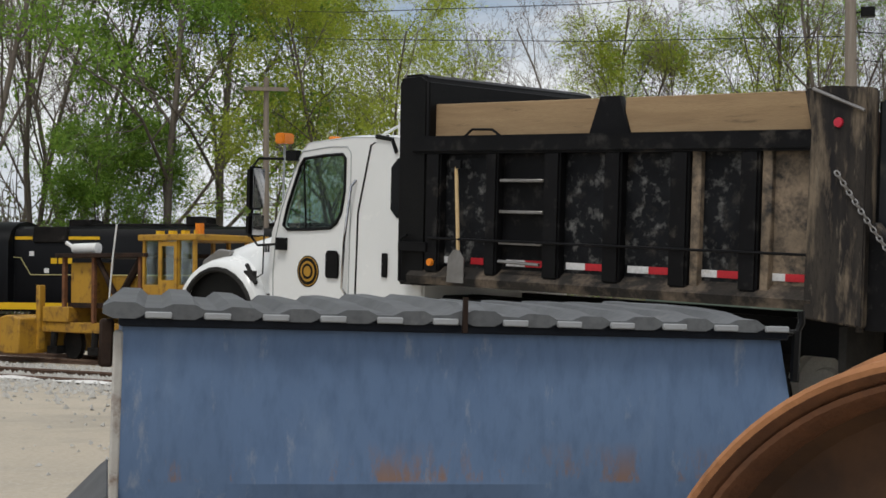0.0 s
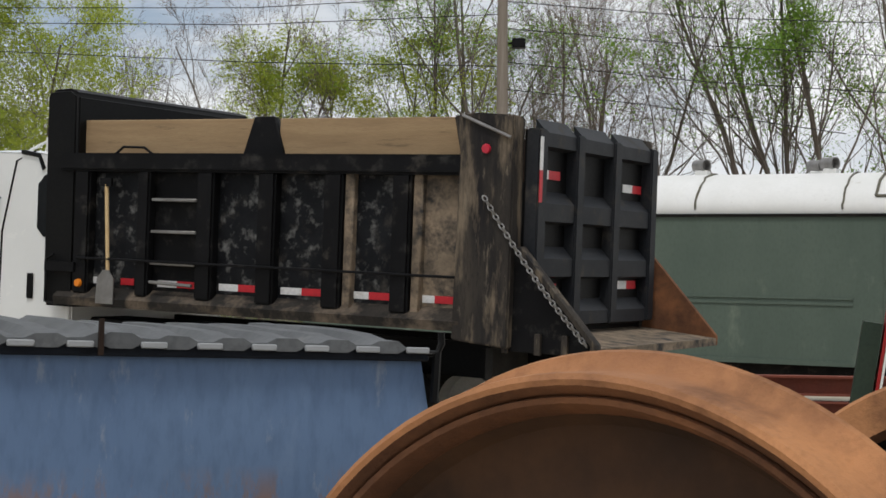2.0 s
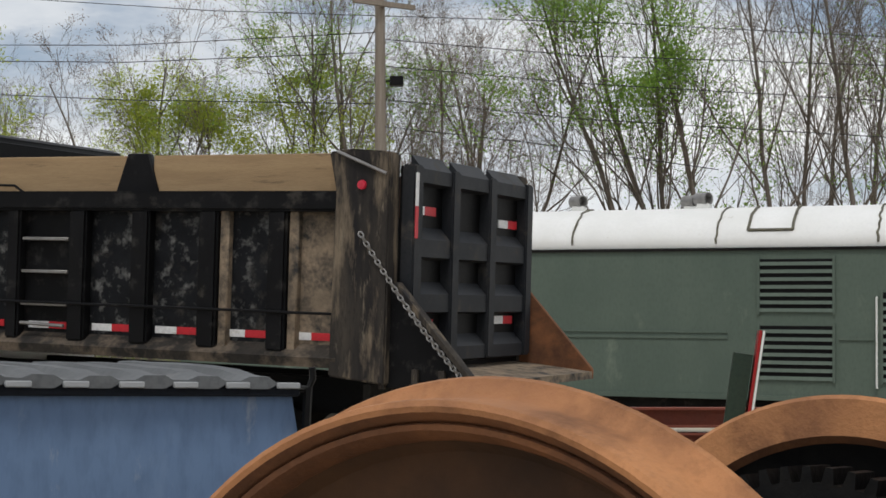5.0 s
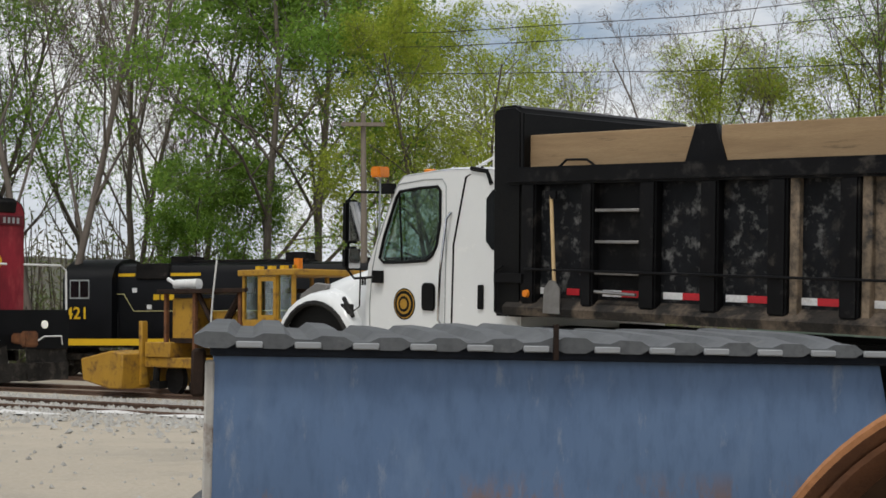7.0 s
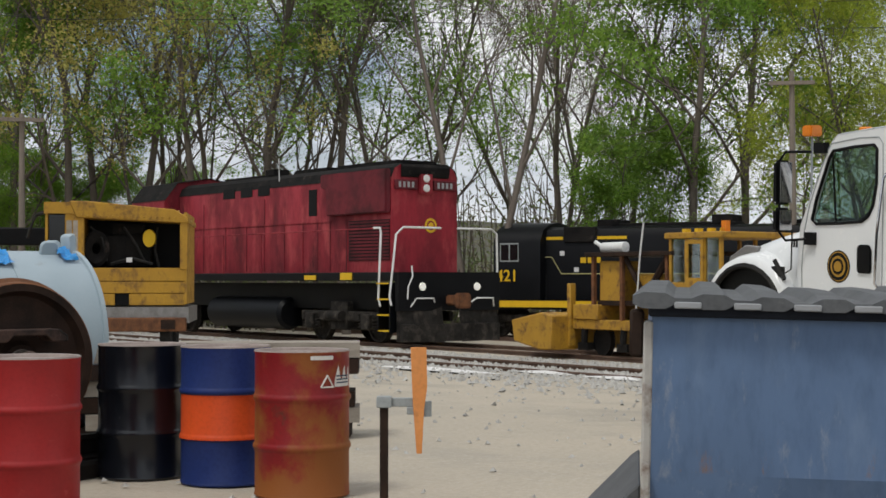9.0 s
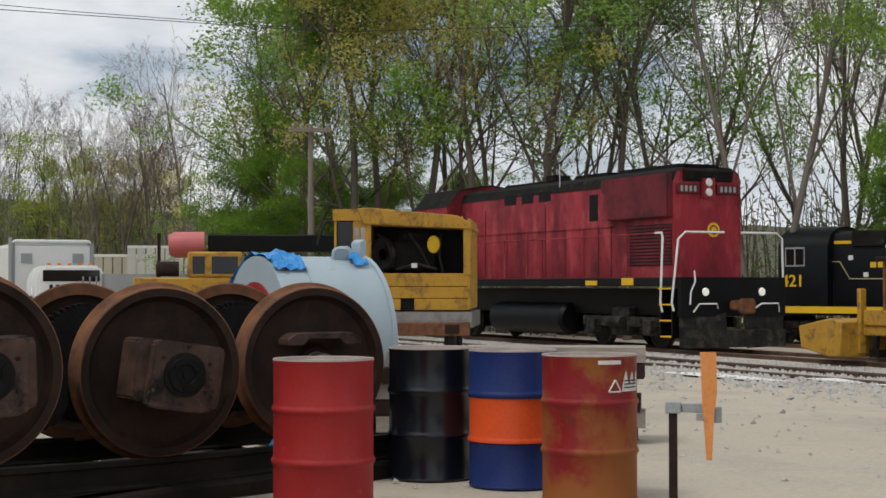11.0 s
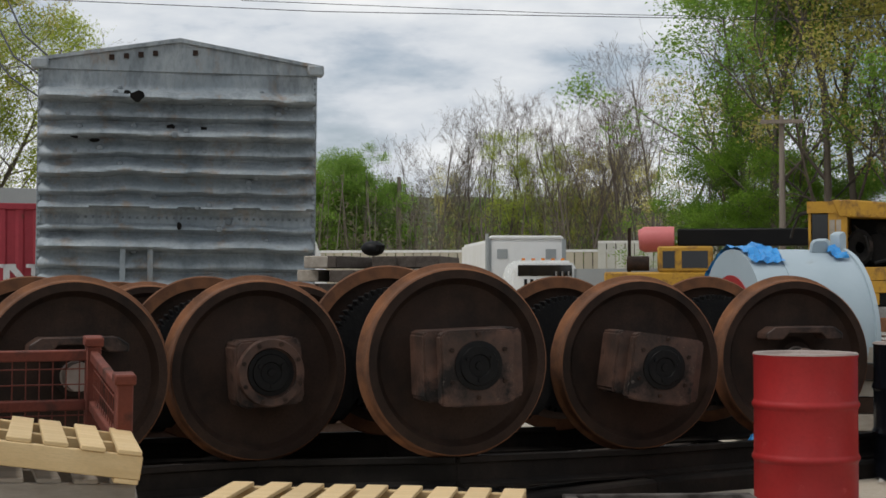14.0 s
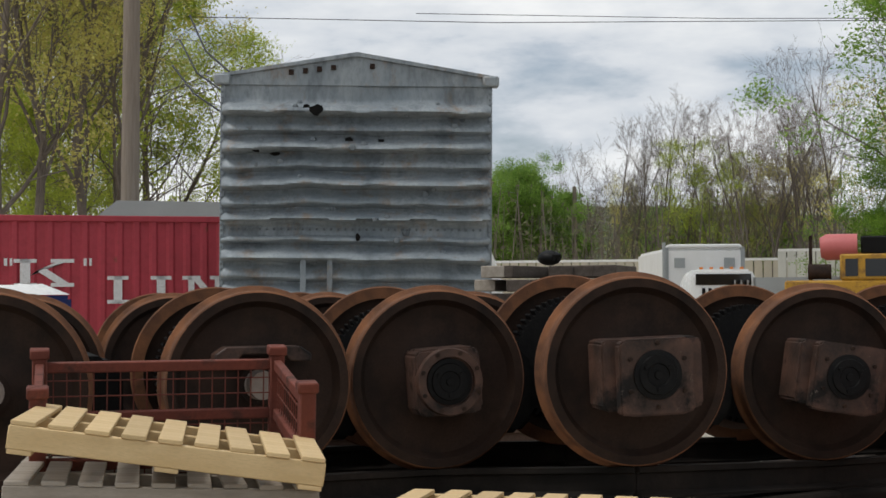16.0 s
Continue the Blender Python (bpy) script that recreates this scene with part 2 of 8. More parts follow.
M_LID = surface("grey_plastic_lid", (0.075, 0.078, 0.082), (0.115, 0.12, 0.125), rough=0.6, scale=3, bump=0.06, spot=(0.20, 0.20, 0.20), spot_at=0.68, spot_scale=6)
M_GREEN = surface("railcar_green", (0.098, 0.128, 0.104), (0.080, 0.108, 0.088), rough=0.6, scale=0.8, fine=20, stretch=(1, 1, 0.5), bump=0.05, spot=(0.15, 0.18, 0.145), spot_at=0.66, spot_scale=1.5)
M_ROOF_WHITE = surface("white_roof_paint", (0.74, 0.74, 0.73), (0.68, 0.68, 0.66), rough=0.6, scale=1, fine=15, bump=0.05, speck=0.9, spot=(0.45, 0.42, 0.36), spot_at=0.72, spot_scale=3)
M_GALV = surface("weathered_galvanised", (0.19, 0.225, 0.25), (0.30, 0.33, 0.345), rough=0.55, metal=0.15, scale=1.2, fine=22, stretch=(1.2, 1.2, 0.5), bump=0.15, spot=(0.085, 0.10, 0.115), spot_at=0.62, spot_scale=2.4, soft=0.12, spot2=(0.22, 0.13, 0.06), spot2_at=0.66, spot2_scale=2.6)
M_CONTAINER = surface("red_container_paint", (0.42, 0.055, 0.075), (0.36, 0.05, 0.065), rough=0.55, scale=1, fine=12, bump=0.05, spot=(0.24, 0.07, 0.06), spot_at=0.7, spot_scale=4)
M_LOCO_RED = surface("faded_red_paint", (0.33, 0.022, 0.036), (0.25, 0.018, 0.030), rough=0.5, scale=0.9, fine=14, stretch=(1, 1, 0.4), bump=0.04, spot=(0.055, 0.010, 0.013), spot_at=0.545, spot_scale=0.9, soft=0.16, spot2=(0.5, 0.09, 0.09), spot2_at=0.66, spot2_scale=2)
M_LOCO_BLACK = surface("loco_black_paint", (0.003, 0.0035, 0.0045), (0.006, 0.0065, 0.008), rough=0.45, scale=1, bump=0.04)
M_SOOT = surface("sooty_black", (0.006, 0.006, 0.006), (0.018, 0.016, 0.015), rough=0.85, scale=2, bump=0.3, spot=(0.05, 0.04, 0.035), spot_at=0.64, spot_scale=4)
M_YELLOW = surface("machine_yellow_paint", (0.46, 0.255, 0.03), (0.38, 0.205, 0.03), rough=0.5, scale=1.5, fine=25, bump=0.06, spot=(0.13, 0.07, 0.035), spot_at=0.60, spot_scale=4, soft=0.10)
M_YELLOW_STRIPE = surface("yellow_stripe_paint", (0.75, 0.47, 0.02), (0.68, 0.42, 0.02), rough=0.5, scale=3, bump=0.03)
M_WHITE_STEEL = surface("white_painted_steel", (0.78, 0.78, 0.76), (0.66, 0.66, 0.64), rough=0.5, scale=5, bump=0.05, spot=(0.4, 0.28, 0.2), spot_at=0.72)
M_GREY = surface("grey_painted_wall", (0.33, 0.35, 0.35), (0.30, 0.32, 0.32), rough=0.6, scale=1, bump=0.05)
M_RED_REFLECT = surface("red_reflective_tape", (0.55, 0.03, 0.04), (0.5, 0.03, 0.04), rough=0.35, scale=20, bump=0.02)
M_WHITE_REFLECT = surface("white_reflective_tape", (0.75, 0.75, 0.75), (0.65, 0.65, 0.65), rough=0.35, scale=20, bump=0.02, spot=(0.3, 0.27, 0.22), spot_at=0.66)
M_PINE = surface("fresh_pine", (0.62, 0.46, 0.25), (0.54, 0.38, 0.19), rough=0.7, scale=3, fine=40, stretch=(1, 5, 5), bump=0.12, piece=0.12, spot=(0.36, 0.22, 0.10), spot_at=0.70, spot_scale=3)
M_OLD_WOOD = surface("weathered_wood", (0.36, 0.32, 0.27), (0.26, 0.225, 0.185), rough=0.85, scale=4, fine=40, stretch=(1, 5, 5), bump=0.25, piece=0.15)
M_CREOSOTE = surface("creosoted_timber", (0.07, 0.055, 0.045), (0.12, 0.10, 0.085), rough=0.85, scale=3, fine=30, stretch=(1, 4, 4), bump=0.3, piece=0.15)
M_POLE = surface("utility_pole_wood", (0.26, 0.22, 0.18), (0.19, 0.16, 0.13), rough=0.85, scale=2, fine=20, stretch=(8, 8, 0.6), bump=0.3)
M_WIRE = surface("cable_black", (0.03, 0.03, 0.032), (0.05, 0.05, 0.05), rough=0.6, bump=0)
M_DRUM_RED = surface("red_drum_paint", (0.34, 0.022, 0.022), (0.28, 0.02, 0.02), rough=0.4, scale=2, bump=0.05, spot=(0.5, 0.10, 0.09), spot_at=0.70, spot_scale=9)
M_DRUM_BLACK = surface("black_drum_paint", (0.004, 0.005, 0.008), (0.008, 0.009, 0.013), rough=0.25, scale=4, bump=0.08, spot=(0.07, 0.07, 0.07), spot_at=0.74, spot_scale=7)
M_DRUM_BLUE = surface("blue_drum_paint", (0.015, 0.03, 0.13), (0.02, 0.04, 0.16), rough=0.4, scale=3, bump=0.05)
M_DRUM_ORANGE = surface("orange_band_paint", (0.70, 0.09, 0.02), (0.62, 0.075, 0.02), rough=0.4, scale=3, bump=0.05)
M_DRUM_RUST = surface("rusted_red_drum", (0.24, 0.014, 0.016), (0.20, 0.015, 0.018), rough=0.4, scale=2.5, bump=0.15, spot=(0.25, 0.082, 0.02), spot_at=0.46, spot_scale=1.4, soft=0.05, spot_rough=0.55, spot2=(0.09, 0.04, 0.025), spot2_at=0.66, spot2_scale=3)
M_TANK = surface("pale_blue_grey_paint", (0.36, 0.43, 0.47), (0.31, 0.38, 0.42), rough=0.45, scale=1.5, bump=0.03, speck=0.93, spot=(0.30, 0.32, 0.32), spot_at=0.68, spot_scale=4)
M_BLUE_TARP = surface("blue_plastic", (0.03, 0.22, 0.55), (0.05, 0.30, 0.65), rough=0.4, scale=9, bump=0.3, bump_size=0.03)
M_ORANGE_SIGN = surface("faded_orange_paint", (0.72, 0.30, 0.10), (0.66, 0.25, 0.07), rough=0.6, scale=4, bump=0.05, spot=(0.45, 0.17, 0.06), spot_at=0.68)
M_BARK = surface("grey_bark", (0.13, 0.108, 0.09), (0.20, 0.17, 0.145), rough=0.95, scale=0.8, fine=9, bump=0.3, stretch=(1, 1, 0.4))
M_CHROME = surface("chrome", (0.7, 0.7, 0.72), (0.65, 0.65, 0.67), rough=0.12, metal=1.0, bump=0)
M_AMBER = surface("amber_lens", (0.8, 0.25, 0.02), (0.75, 0.22, 0.02), rough=0.2, bump=0)
M_RED_LENS = surface("red_lens", (0.55, 0.02, 0.05), (0.5, 0.02, 0.04), rough=0.3, bump=0)
M_CAB_INSIDE = surface("dark_cab_lining", (0.03, 0.032, 0.035), (0.05, 0.05, 0.055), rough=0.8)
M_GLASS = glass("window_glass", (0.72, 0.84, 0.80), 0.16)
M_DARK_GLASS = surface("dark_window", (0.008, 0.009, 0.01), (0.012, 0.013, 0.014), rough=0.08, bump=0)
M_HEADLIGHT = glow("lit_headlight", (0.9, 0.88, 0.8), 0.25)


def leaf_material(name, c1, c2):
    mt = bpy.data.materials.new(name)
    mt.use_nodes = True
    n, l = mt.node_tree.nodes, mt.node_tree.links
    out, bs = n["Material Output"], n["Principled BSDF"]
    geo, mx = n.new("ShaderNodeNewGeometry"), n.new("ShaderNodeMix")
    mx.data_type = "RGBA"
    mx.inputs["A"].default_value, mx.inputs["B"].default_value = (*c1, 1), (*c2, 1)
    l.new(geo.outputs["Random Per Island"], mx.inputs["Factor"])
    l.new(mx.outputs["Result"], bs.inputs["Base Color"])
    bs.inputs["Roughness"].default_value = 0.7
    tl, ms = n.new("ShaderNodeBsdfTranslucent"), n.new("ShaderNodeMixShader")
    l.new(mx.outputs["Result"], tl.inputs["Color"])
    ms.inputs["Fac"].default_value = 0.5
    l.new(bs.outputs["BSDF"], ms.inputs[1])
    l.new(tl.outputs["BSDF"], ms.inputs[2])
    l.new(ms.outputs["Shader"], out.inputs["Surface"])
    return mt


L_GREEN = leaf_material("leaf_green", (0.13, 0.25, 0.030), (0.27, 0.43, 0.060))
L_LIME = leaf_material("leaf_lime", (0.29, 0.37, 0.045), (0.46, 0.52, 0.075))
L_OLIVE = leaf_material("leaf_olive", (0.46, 0.40, 0.11), (0.56, 0.53, 0.15))
L_BUD = leaf_material("bud_brown", (0.26, 0.17, 0.13), (0.34, 0.25, 0.19))
L_BRUSH = leaf_material("brush_mixed", (0.19, 0.155, 0.11), (0.17, 0.22, 0.07))


# ---- ground: one sheet, falling away gently behind the main track ----
T0, TU, TN = Vector((-13.207, 36.726)), Vector((0.82, -0.575)), Vector((0.575, 0.82))


def smooth(a, b, v):
    k = min(1.0, max(0.0, (v - a) / (b - a)))
    return k * k * (3 - 2 * k)


def ground_z(x, y):
    d = TN.dot(Vector((x, y)) - T0)
    z = -0.36 * smooth(-14, -3.0, d) - 0.40 * smooth(2.2, 9.0, d)
    return z - 0.025 * max(0.0, min(12.0, x + 0.5)) * smooth(30, 4, y)


def ground_material():
    mt = surface("packed_gravel_yard", (0.47, 0.41, 0.325), (0.40, 0.355, 0.285), rough=0.95, scale=0.25, fine=18, bump=0.5, bump_size=0.02, spot=(0.33, 0.30, 0.25), spot_at=0.60, spot_scale=0.8, soft=0.1,
                 spot2=(0.52, 0.48, 0.42), spot2_at=0.64, spot2_scale=30)
    return mt


M_GROUND = ground_material()


def spread(lo, hi, far, step):
    inner = list(np.arange(lo, hi + 1e-6, step))
    outer = [far * (k / 8) ** 2 for k in range(1, 9)]
    return [lo - o for o in outer[::-1]] + inner + [hi + o for o in outer]


bm = BM()
grid(bm, spread(-60, 40, 1800, 1.0), spread(-6, 70, 1800, 1.0), lambda x, y: Vector((x, y, ground_z(x, y) + 0.02 * noise.noise((x * 0.6, y * 0.6, 0)))))
solid("ground", bm, M_GROUND, "pale packed gravel and dirt yard", "ground", kind="structure")

# ballast beside the tracks, loose crushed stone
M_BALLAST = surface("crushed_stone", (0.36, 0.35, 0.325), (0.48, 0.465, 0.43), rough=0.95, scale=2, fine=30, bump=0.2)
rnd = random.Random(4)


def stones(name, count, place, low, high, material, label):
    verts, faces = [], []
    for _ in range(count):
        x, y = place()
        s = rnd.uniform(low, high)
        z = ground_z(x, y) + s * 0.35
        base = len(verts)
        a0 = rnd.uniform(0, 6.28)
        for k in range(4):
            a = a0 + k * 1.57 + rnd.uniform(-0.3, 0.3)
            verts.append((x + s * math.cos(a) * rnd.uniform(0.7, 1.1), y + s * math.sin(a) * rnd.uniform(0.7, 1.1), z - 0.15 * s + rnd.uniform(-0.3, 0.3) * s))
        verts.append((x + rnd.uniform(-0.3, 0.3) * s, y + rnd.uniform(-0.3, 0.3) * s, z + s * rnd.uniform(0.5, 0.9)))
        for k in range(4):
            faces.append((base + k, base + (k + 1) % 4, base + 4))
    me = bpy.data.meshes.new(name)
    me.from_pydata(verts, [], faces)
    me.materials.append(material)
    return tagged(new(name, me), label, "gravel", kind="stuff")


def beside_track():
    s, d = rnd.uniform(-14, 22), -1.6 - abs(rnd.gauss(0, 3.2))
    p = T0 + TU * s + TN * d
    return p.x, p.y


stones("ballast", 14000, beside_track, 0.02, 0.075, M_BALLAST, "loose grey crushed stone beside the rails")
stones("pebbles", 700, lambda: (rnd.uniform(-9, 0), rnd.uniform(8, 26)), 0.01, 0.035, M_BALLAST, "scattered pebbles on the packed yard")
M_LIME = surface("spilled_white_powder", (0.74, 0.73, 0.71), (0.62, 0.60, 0.57), rough=0.95, scale=3, fine=25, bump=0.3)
for cx, cy, rx, ry in ((-9.042, 25.550, 1.5, 0.55), (-7.2, 26.2, 0.7, 0.3), (-5.6, 25.0, 0.9, 0.25)):
    bm = BM()
    ring = []
    for k in range(40):
        a = k / 40 * 2 * math.pi
        w = 1 + 0.45 * noise.noise((math.cos(a) * 2 + cx, math.sin(a) * 2, 3))
        ring.append((cx + rx * w * math.cos(a) * 0.82 + ry * w * math.sin(a) * 0.57, cy - rx * w * math.cos(a) * 0.57 + ry * w * math.sin(a) * 0.82))
    top = [bm.verts.new((x, y, ground_z(x, y) + 0.03)) for x, y in ring]
    mid = bm.verts.new((cx, cy, ground_z(cx, cy) + 0.075))
    for k in range(40):
        bm.faces.new((top[k], top[(k + 1) % 40], mid))
    solid("spilled_lime", bm, M_LIME, "spilled white powder on the gravel beside the track", "spill", group="white spills")


# ---- railway tracks ----
RAIL_PROFILE = [(-0.068, 0), (0.068, 0), (0.068, 0.015), (0.012, 0.035), (0.012, 0.125), (0.036, 0.135), (0.036, 0.165), (-0.036, 0.165), (-0.036, 0.135), (-0.012, 0.125), (-0.012, 0.035), (-0.068, 0.015)]
M_RAIL = surface("rusty_rail", (0.10, 0.06, 0.045), (0.15, 0.10, 0.075), rough=0.65, scale=4, bump=0.15)


def rail_bar(bm, p, q, z0, z1):
    d = (Vector(q) - Vector(p)).normalized()
    side = Vector((d.y, -d.x, 0))
    a = [bm.verts.new(Vector((*p, z0 + h)) + side * w) for w, h in RAIL_PROFILE]
    b = [bm.verts.new(Vector((*q, z1 + h)) + side * w) for w, h in RAIL_PROFILE]
    for i in range(12):
        bm.faces.new((a[i], a[(i + 1) % 12], b[(i + 1) % 12], b[i]))
    bm.faces.new(a[::-1])
    bm.faces.new(b)


def track(offset, z, s0, s1, label):
    root = thing("railway_track", ID, label, "railway track", kind="structure")
    o2 = T0 + TN * offset
    for g in (-0.75, 0.75):
        bm = BM()
        p, q = o2 + TU * s0 + TN * g, o2 + TU * s1 + TN * g
        rail_bar(bm, p, q, z - 0.165, z - 0.165)
        part("rail", bm, M_RAIL, root)
    bm = BM()
    box(bm, -0.115, 0.115, -1.28, 1.28, -0.17, 0)
    me = mesh_of("tie", bm, M_CREOSOTE)
    s = s0
    while s < s1:
        tie = new("tie", me)
        tie.parent = root
        p = o2 + TU * s
        tie.matrix_basis = pose(p.x, p.y, z - 0.155, 0, 0, -35.04 + rnd.uniform(-1, 1))
        s += 0.56
    return root


track(0.0, -0.26, -40, 30, "rusty main track on dark timber ties")
track(-4.3, -0.25, -12, 32, "rusty side track on dark timber ties")
track(11.0, -0.62, -30, 45, "lower track behind the main track")


# ---- blue dumpster ----
def dumpster():
    root = thing("dumpster", pose(-0.925, 4.375, 0.022, 0, 1.25, 12.1), "blue steel dumpster with rust patches and a grey plastic lid", "dumpster")
    bm = BM()
    # side profile in y (depth) and z: upright front, folding in below
    for a, b in (((0.0, 1.215), (0.0, 0.755)), ((0.0, 0.755), (0.22, 0.12)), ((0.22, 0.12), (1.25, 0.12)), ((1.25, 0.12), (1.32, 1.2))):
        n = 14
        us = [k / n for k in range(n + 1)]
        out = [0.0, 0.0]
        grid(bm, us, [0.0, 0.5, 1.0], lambda u, v, a=a, b=b: Vector((u * 1.905 + (0.045 * smooth(0.94, 1.0, u) * smooth(1.2, 1.0, a[1] + (b[1] - a[1]) * v)), a[0] + (b[0] - a[0]) * v + 0.006 * noise.noise((u * 5, v * 3, 1)), a[1] + (b[1] - a[1]) * v)))
    bmesh.ops.remove_doubles(bm, verts=bm.verts, dist=0.004)
    for x in (0.0, 1.905):
        vs = [bm.verts.new((x + (0.045 if x > 1 and z < 1 else 0), y, z)) for y, z in ((0.002, 1.21), (0.002, 0.755), (0.22, 0.125), (1.25, 0.125), (1.318, 1.195))]
        bm.faces.new(vs)
    part("body", bm, M_DUMPSTER, root, "blue painted steel with rust along the fold", smooth=20)
    for x in (0.15, 1.55):
        bm = BM()
        box(bm, x, x + 0.2, 0.2, 1.28, -0.12, 0.13)
        part("skid", bm, M_RUST_DARK, root)
    # rail coloured near-black: the shadow line under the lid lip is painted in
    bm = BM()
    box(bm, -0.012, 1.925, -0.034, 0.035, 1.182, 1.222)
    part("top_rail", bevel(bm, 0.006, 1), surface("lip_shadow_dark", (0.006, 0.008, 0.014), (0.012, 0.015, 0.022), rough=0.6), root)
    bm = BM()
    box(bm, -0.024, 0.002, -0.008, 0.07, 0.2, 1.17)
    part("corner_post", bevel(bm, 0.006, 1), surface("peeling_post", (0.44, 0.43, 0.40), (0.34, 0.31, 0.28), rough=0.8, scale=6, spot=(0.14, 0.09, 0.065), spot_at=0.62, spot_scale=8), root, "peeling grey corner post")
    bm = BM()
    box(bm, -0.062, -0.022, 0.0, 0.10, 1.07, 1.2)
    part("lift_lug", bevel(bm, 0.008, 1), M_RUST_DARK, root, "rusty lifting lug")
    # sleeve for the lifting fork
    bm = BM()
    prism(bm, [(-0.24, 0.50), (-0.05, 0.70), (-0.024, 0.72), (-0.024, 0.50)], 0.05, 0.95)
    part("fork_sleeve", bevel(bm, 0.006, 1), M_LID, root, "bare grey fork sleeve")
    bm = BM()
    box(bm, 0.930, 0.944, -0.068, -0.056, 1.185, 1.285)
    part("latch_strap", bm, M_RUST_DARK, root, "rusted latch strap")
    bm = BM()
    tube(bm, [(1.90, -0.02, 1.205), (1.95, -0.03, 1.205), (1.965, -0.03, 1.235), (1.962, -0.03, 1.27)], 0.011, 8)
    tube(bm, [(1.945, -0.03, 1.06), (1.95, -0.03, 1.21)], 0.014, 6)
    part("side_hook", bm, M_PLAIN_BLACK, root)
    # two ribbed lids
    pale = surface("pale_lip", (0.34, 0.35, 0.36), (0.28, 0.29, 0.30), rough=0.6)
    for x0, x1 in ((-0.055, 0.935), (0.937, 1.93)):
        bm = BM()
        us = []
        u = x0
        pitch = 0.158
        while u < x1 - 0.02:
            us += [u, u + 0.028, u + 0.088, u + 0.112]
            u += pitch
        us = [v for v in us if v < x1 - 0.02] + [x1]
        heights = []
        for i, v in enumerate(us):
            k = ((v - x0) % pitch)
            heights.append(0.023 if 0.02 < k < 0.10 else 0.0)

        def lid_z(i, y):
            sag = -0.012 * math.sin((us[i] - x0) / (x1 - x0) * math.pi) + 0.008 * noise.noise((us[i] * 3, y * 2, 5))
            crown = 0.016 * math.sin(min(1.0, max(0.0, y / 1.3)) * math.pi * 0.5) + 0.004 * y
            taper = 1.0 if y > 0.05 else 0.55
            edge = smooth(0.0, 0.12, 1.93 - us[i])
            return 1.238 + (sag + crown) + heights[i] * taper * (0.3 + 0.7 * edge) - 0.035 * (1 - edge)

        ys = [-0.05, -0.03, 0.05, 0.2, 0.45, 0.8, 1.2, 1.34]
        rows = [[bm.verts.new((us[i] + 0.12 * max(0, y) * 0.25, y, lid_z(i, y))) for y in ys] for i in range(len(us))]
        low = [[bm.verts.new((us[i] + 0.12 * max(0, y) * 0.25, y, lid_z(i, y) - 0.006)) for y in ys[1:]] for i in range(len(us))]
        lip = [bm.verts.new((us[i], -0.052, 1.238 - 0.022 - (0.012 if heights[i] else 0.0))) for i in range(len(us))]
        for i in range(len(us) - 1):
            for j in range(len(ys) - 1):
                bm.faces.new((rows[i][j], rows[i][j + 1], rows[i + 1][j + 1], rows[i + 1][j]))
            for j in range(len(ys) - 2):
                bm.faces.new((low[i][j], low[i + 1][j], low[i + 1][j + 1], low[i][j + 1]))
            bm.faces.new((lip[i], rows[i][0], rows[i + 1][0], lip[i + 1]))
        lid = part("lid", bm, M_LID, root, "ribbed grey plastic lid", smooth=25)
        u = x0 + 0.112
        while u < x1 - 0.06:
            bm = BM()
            box(bm, u, u + 0.072, -0.064, -0.05, 1.206, 1.224)
            part("lip_block", bevel(bm, 0.003, 1), pale, lid, "paler moulded block of the lid edge")
            u += pitch
    return root


dumpster()


# ---- railway wheelsets ----
WHEEL = [(0.0, 0.075), (0.11, 0.075), (0.125, 0.055), (0.15, 0.03), (0.30, -0.005), (0.42, 0.012), (0.445, 0.045), (0.452, 0.068), (0.498, 0.068), (0.506, 0.060), (0.509, -0.02), (0.514, -0.032), (0.533, -0.045), (0.536, -0.055), (0.528, -0.068), (0.455, -0.068), (0.44, -0.05), (0.40, -0.03), (0.16, -0.05), (0.12, -0.075), (0.0, -0.075)]


def wheel_part(root, x, flip, face, tread):
    m = Matrix.Translation((x, 0, 0.508)) @ (Matrix.Rotation(math.pi, 4, "Z") if flip else ID)
    bm = BM()
    rim = WHEEL[:9] if tread is M_RUST else WHEEL[:4] + [(0.30, -0.012), (0.445, -0.005), (0.458, 0.02)]
    lathe(bm, rim, 64, m)
    w = part("wheel", bm, face, root, "dished wheel disc, brown with rust and oil", smooth=35)
    bm = BM()
    lathe(bm, WHEEL[8:16] if tread is M_RUST else [(0.491, 0.069), (0.498, 0.071), (0.505, 0.066), (0.507, 0.056)] + WHEEL[10:16], 96, m)
    part("tread", bm, tread, w, "rust-brown tread and flange", smooth=35)
    if tread is not M_RUST:
        bm = BM()
        lathe(bm, [(0.458, 0.02), (0.464, 0.048), (0.470, 0.058), (0.477, 0.060), (0.4795, 0.050), (0.483, 0.060), (0.491, 0.069)], 96, m)
        part("rim_face", bm, M_RUST, w, "darker brown rim face", smooth=35)
    bm = BM()
    lathe(bm, WHEEL[15:], 48, m) if tread is M_RUST else lathe(bm, WHEEL[16:], 48, m)
    part("inner_disc", bm, M_RUST_DARK if tread is M_RUST else M_GREASE, w, smooth=35)
    if tread is not M_RUST:
        bm = BM()
        lathe(bm, WHEEL[15:17], 96, m)
        part("inner_rim", bm, M_RUST, w, "brown inner rim face", smooth=35)
    return w


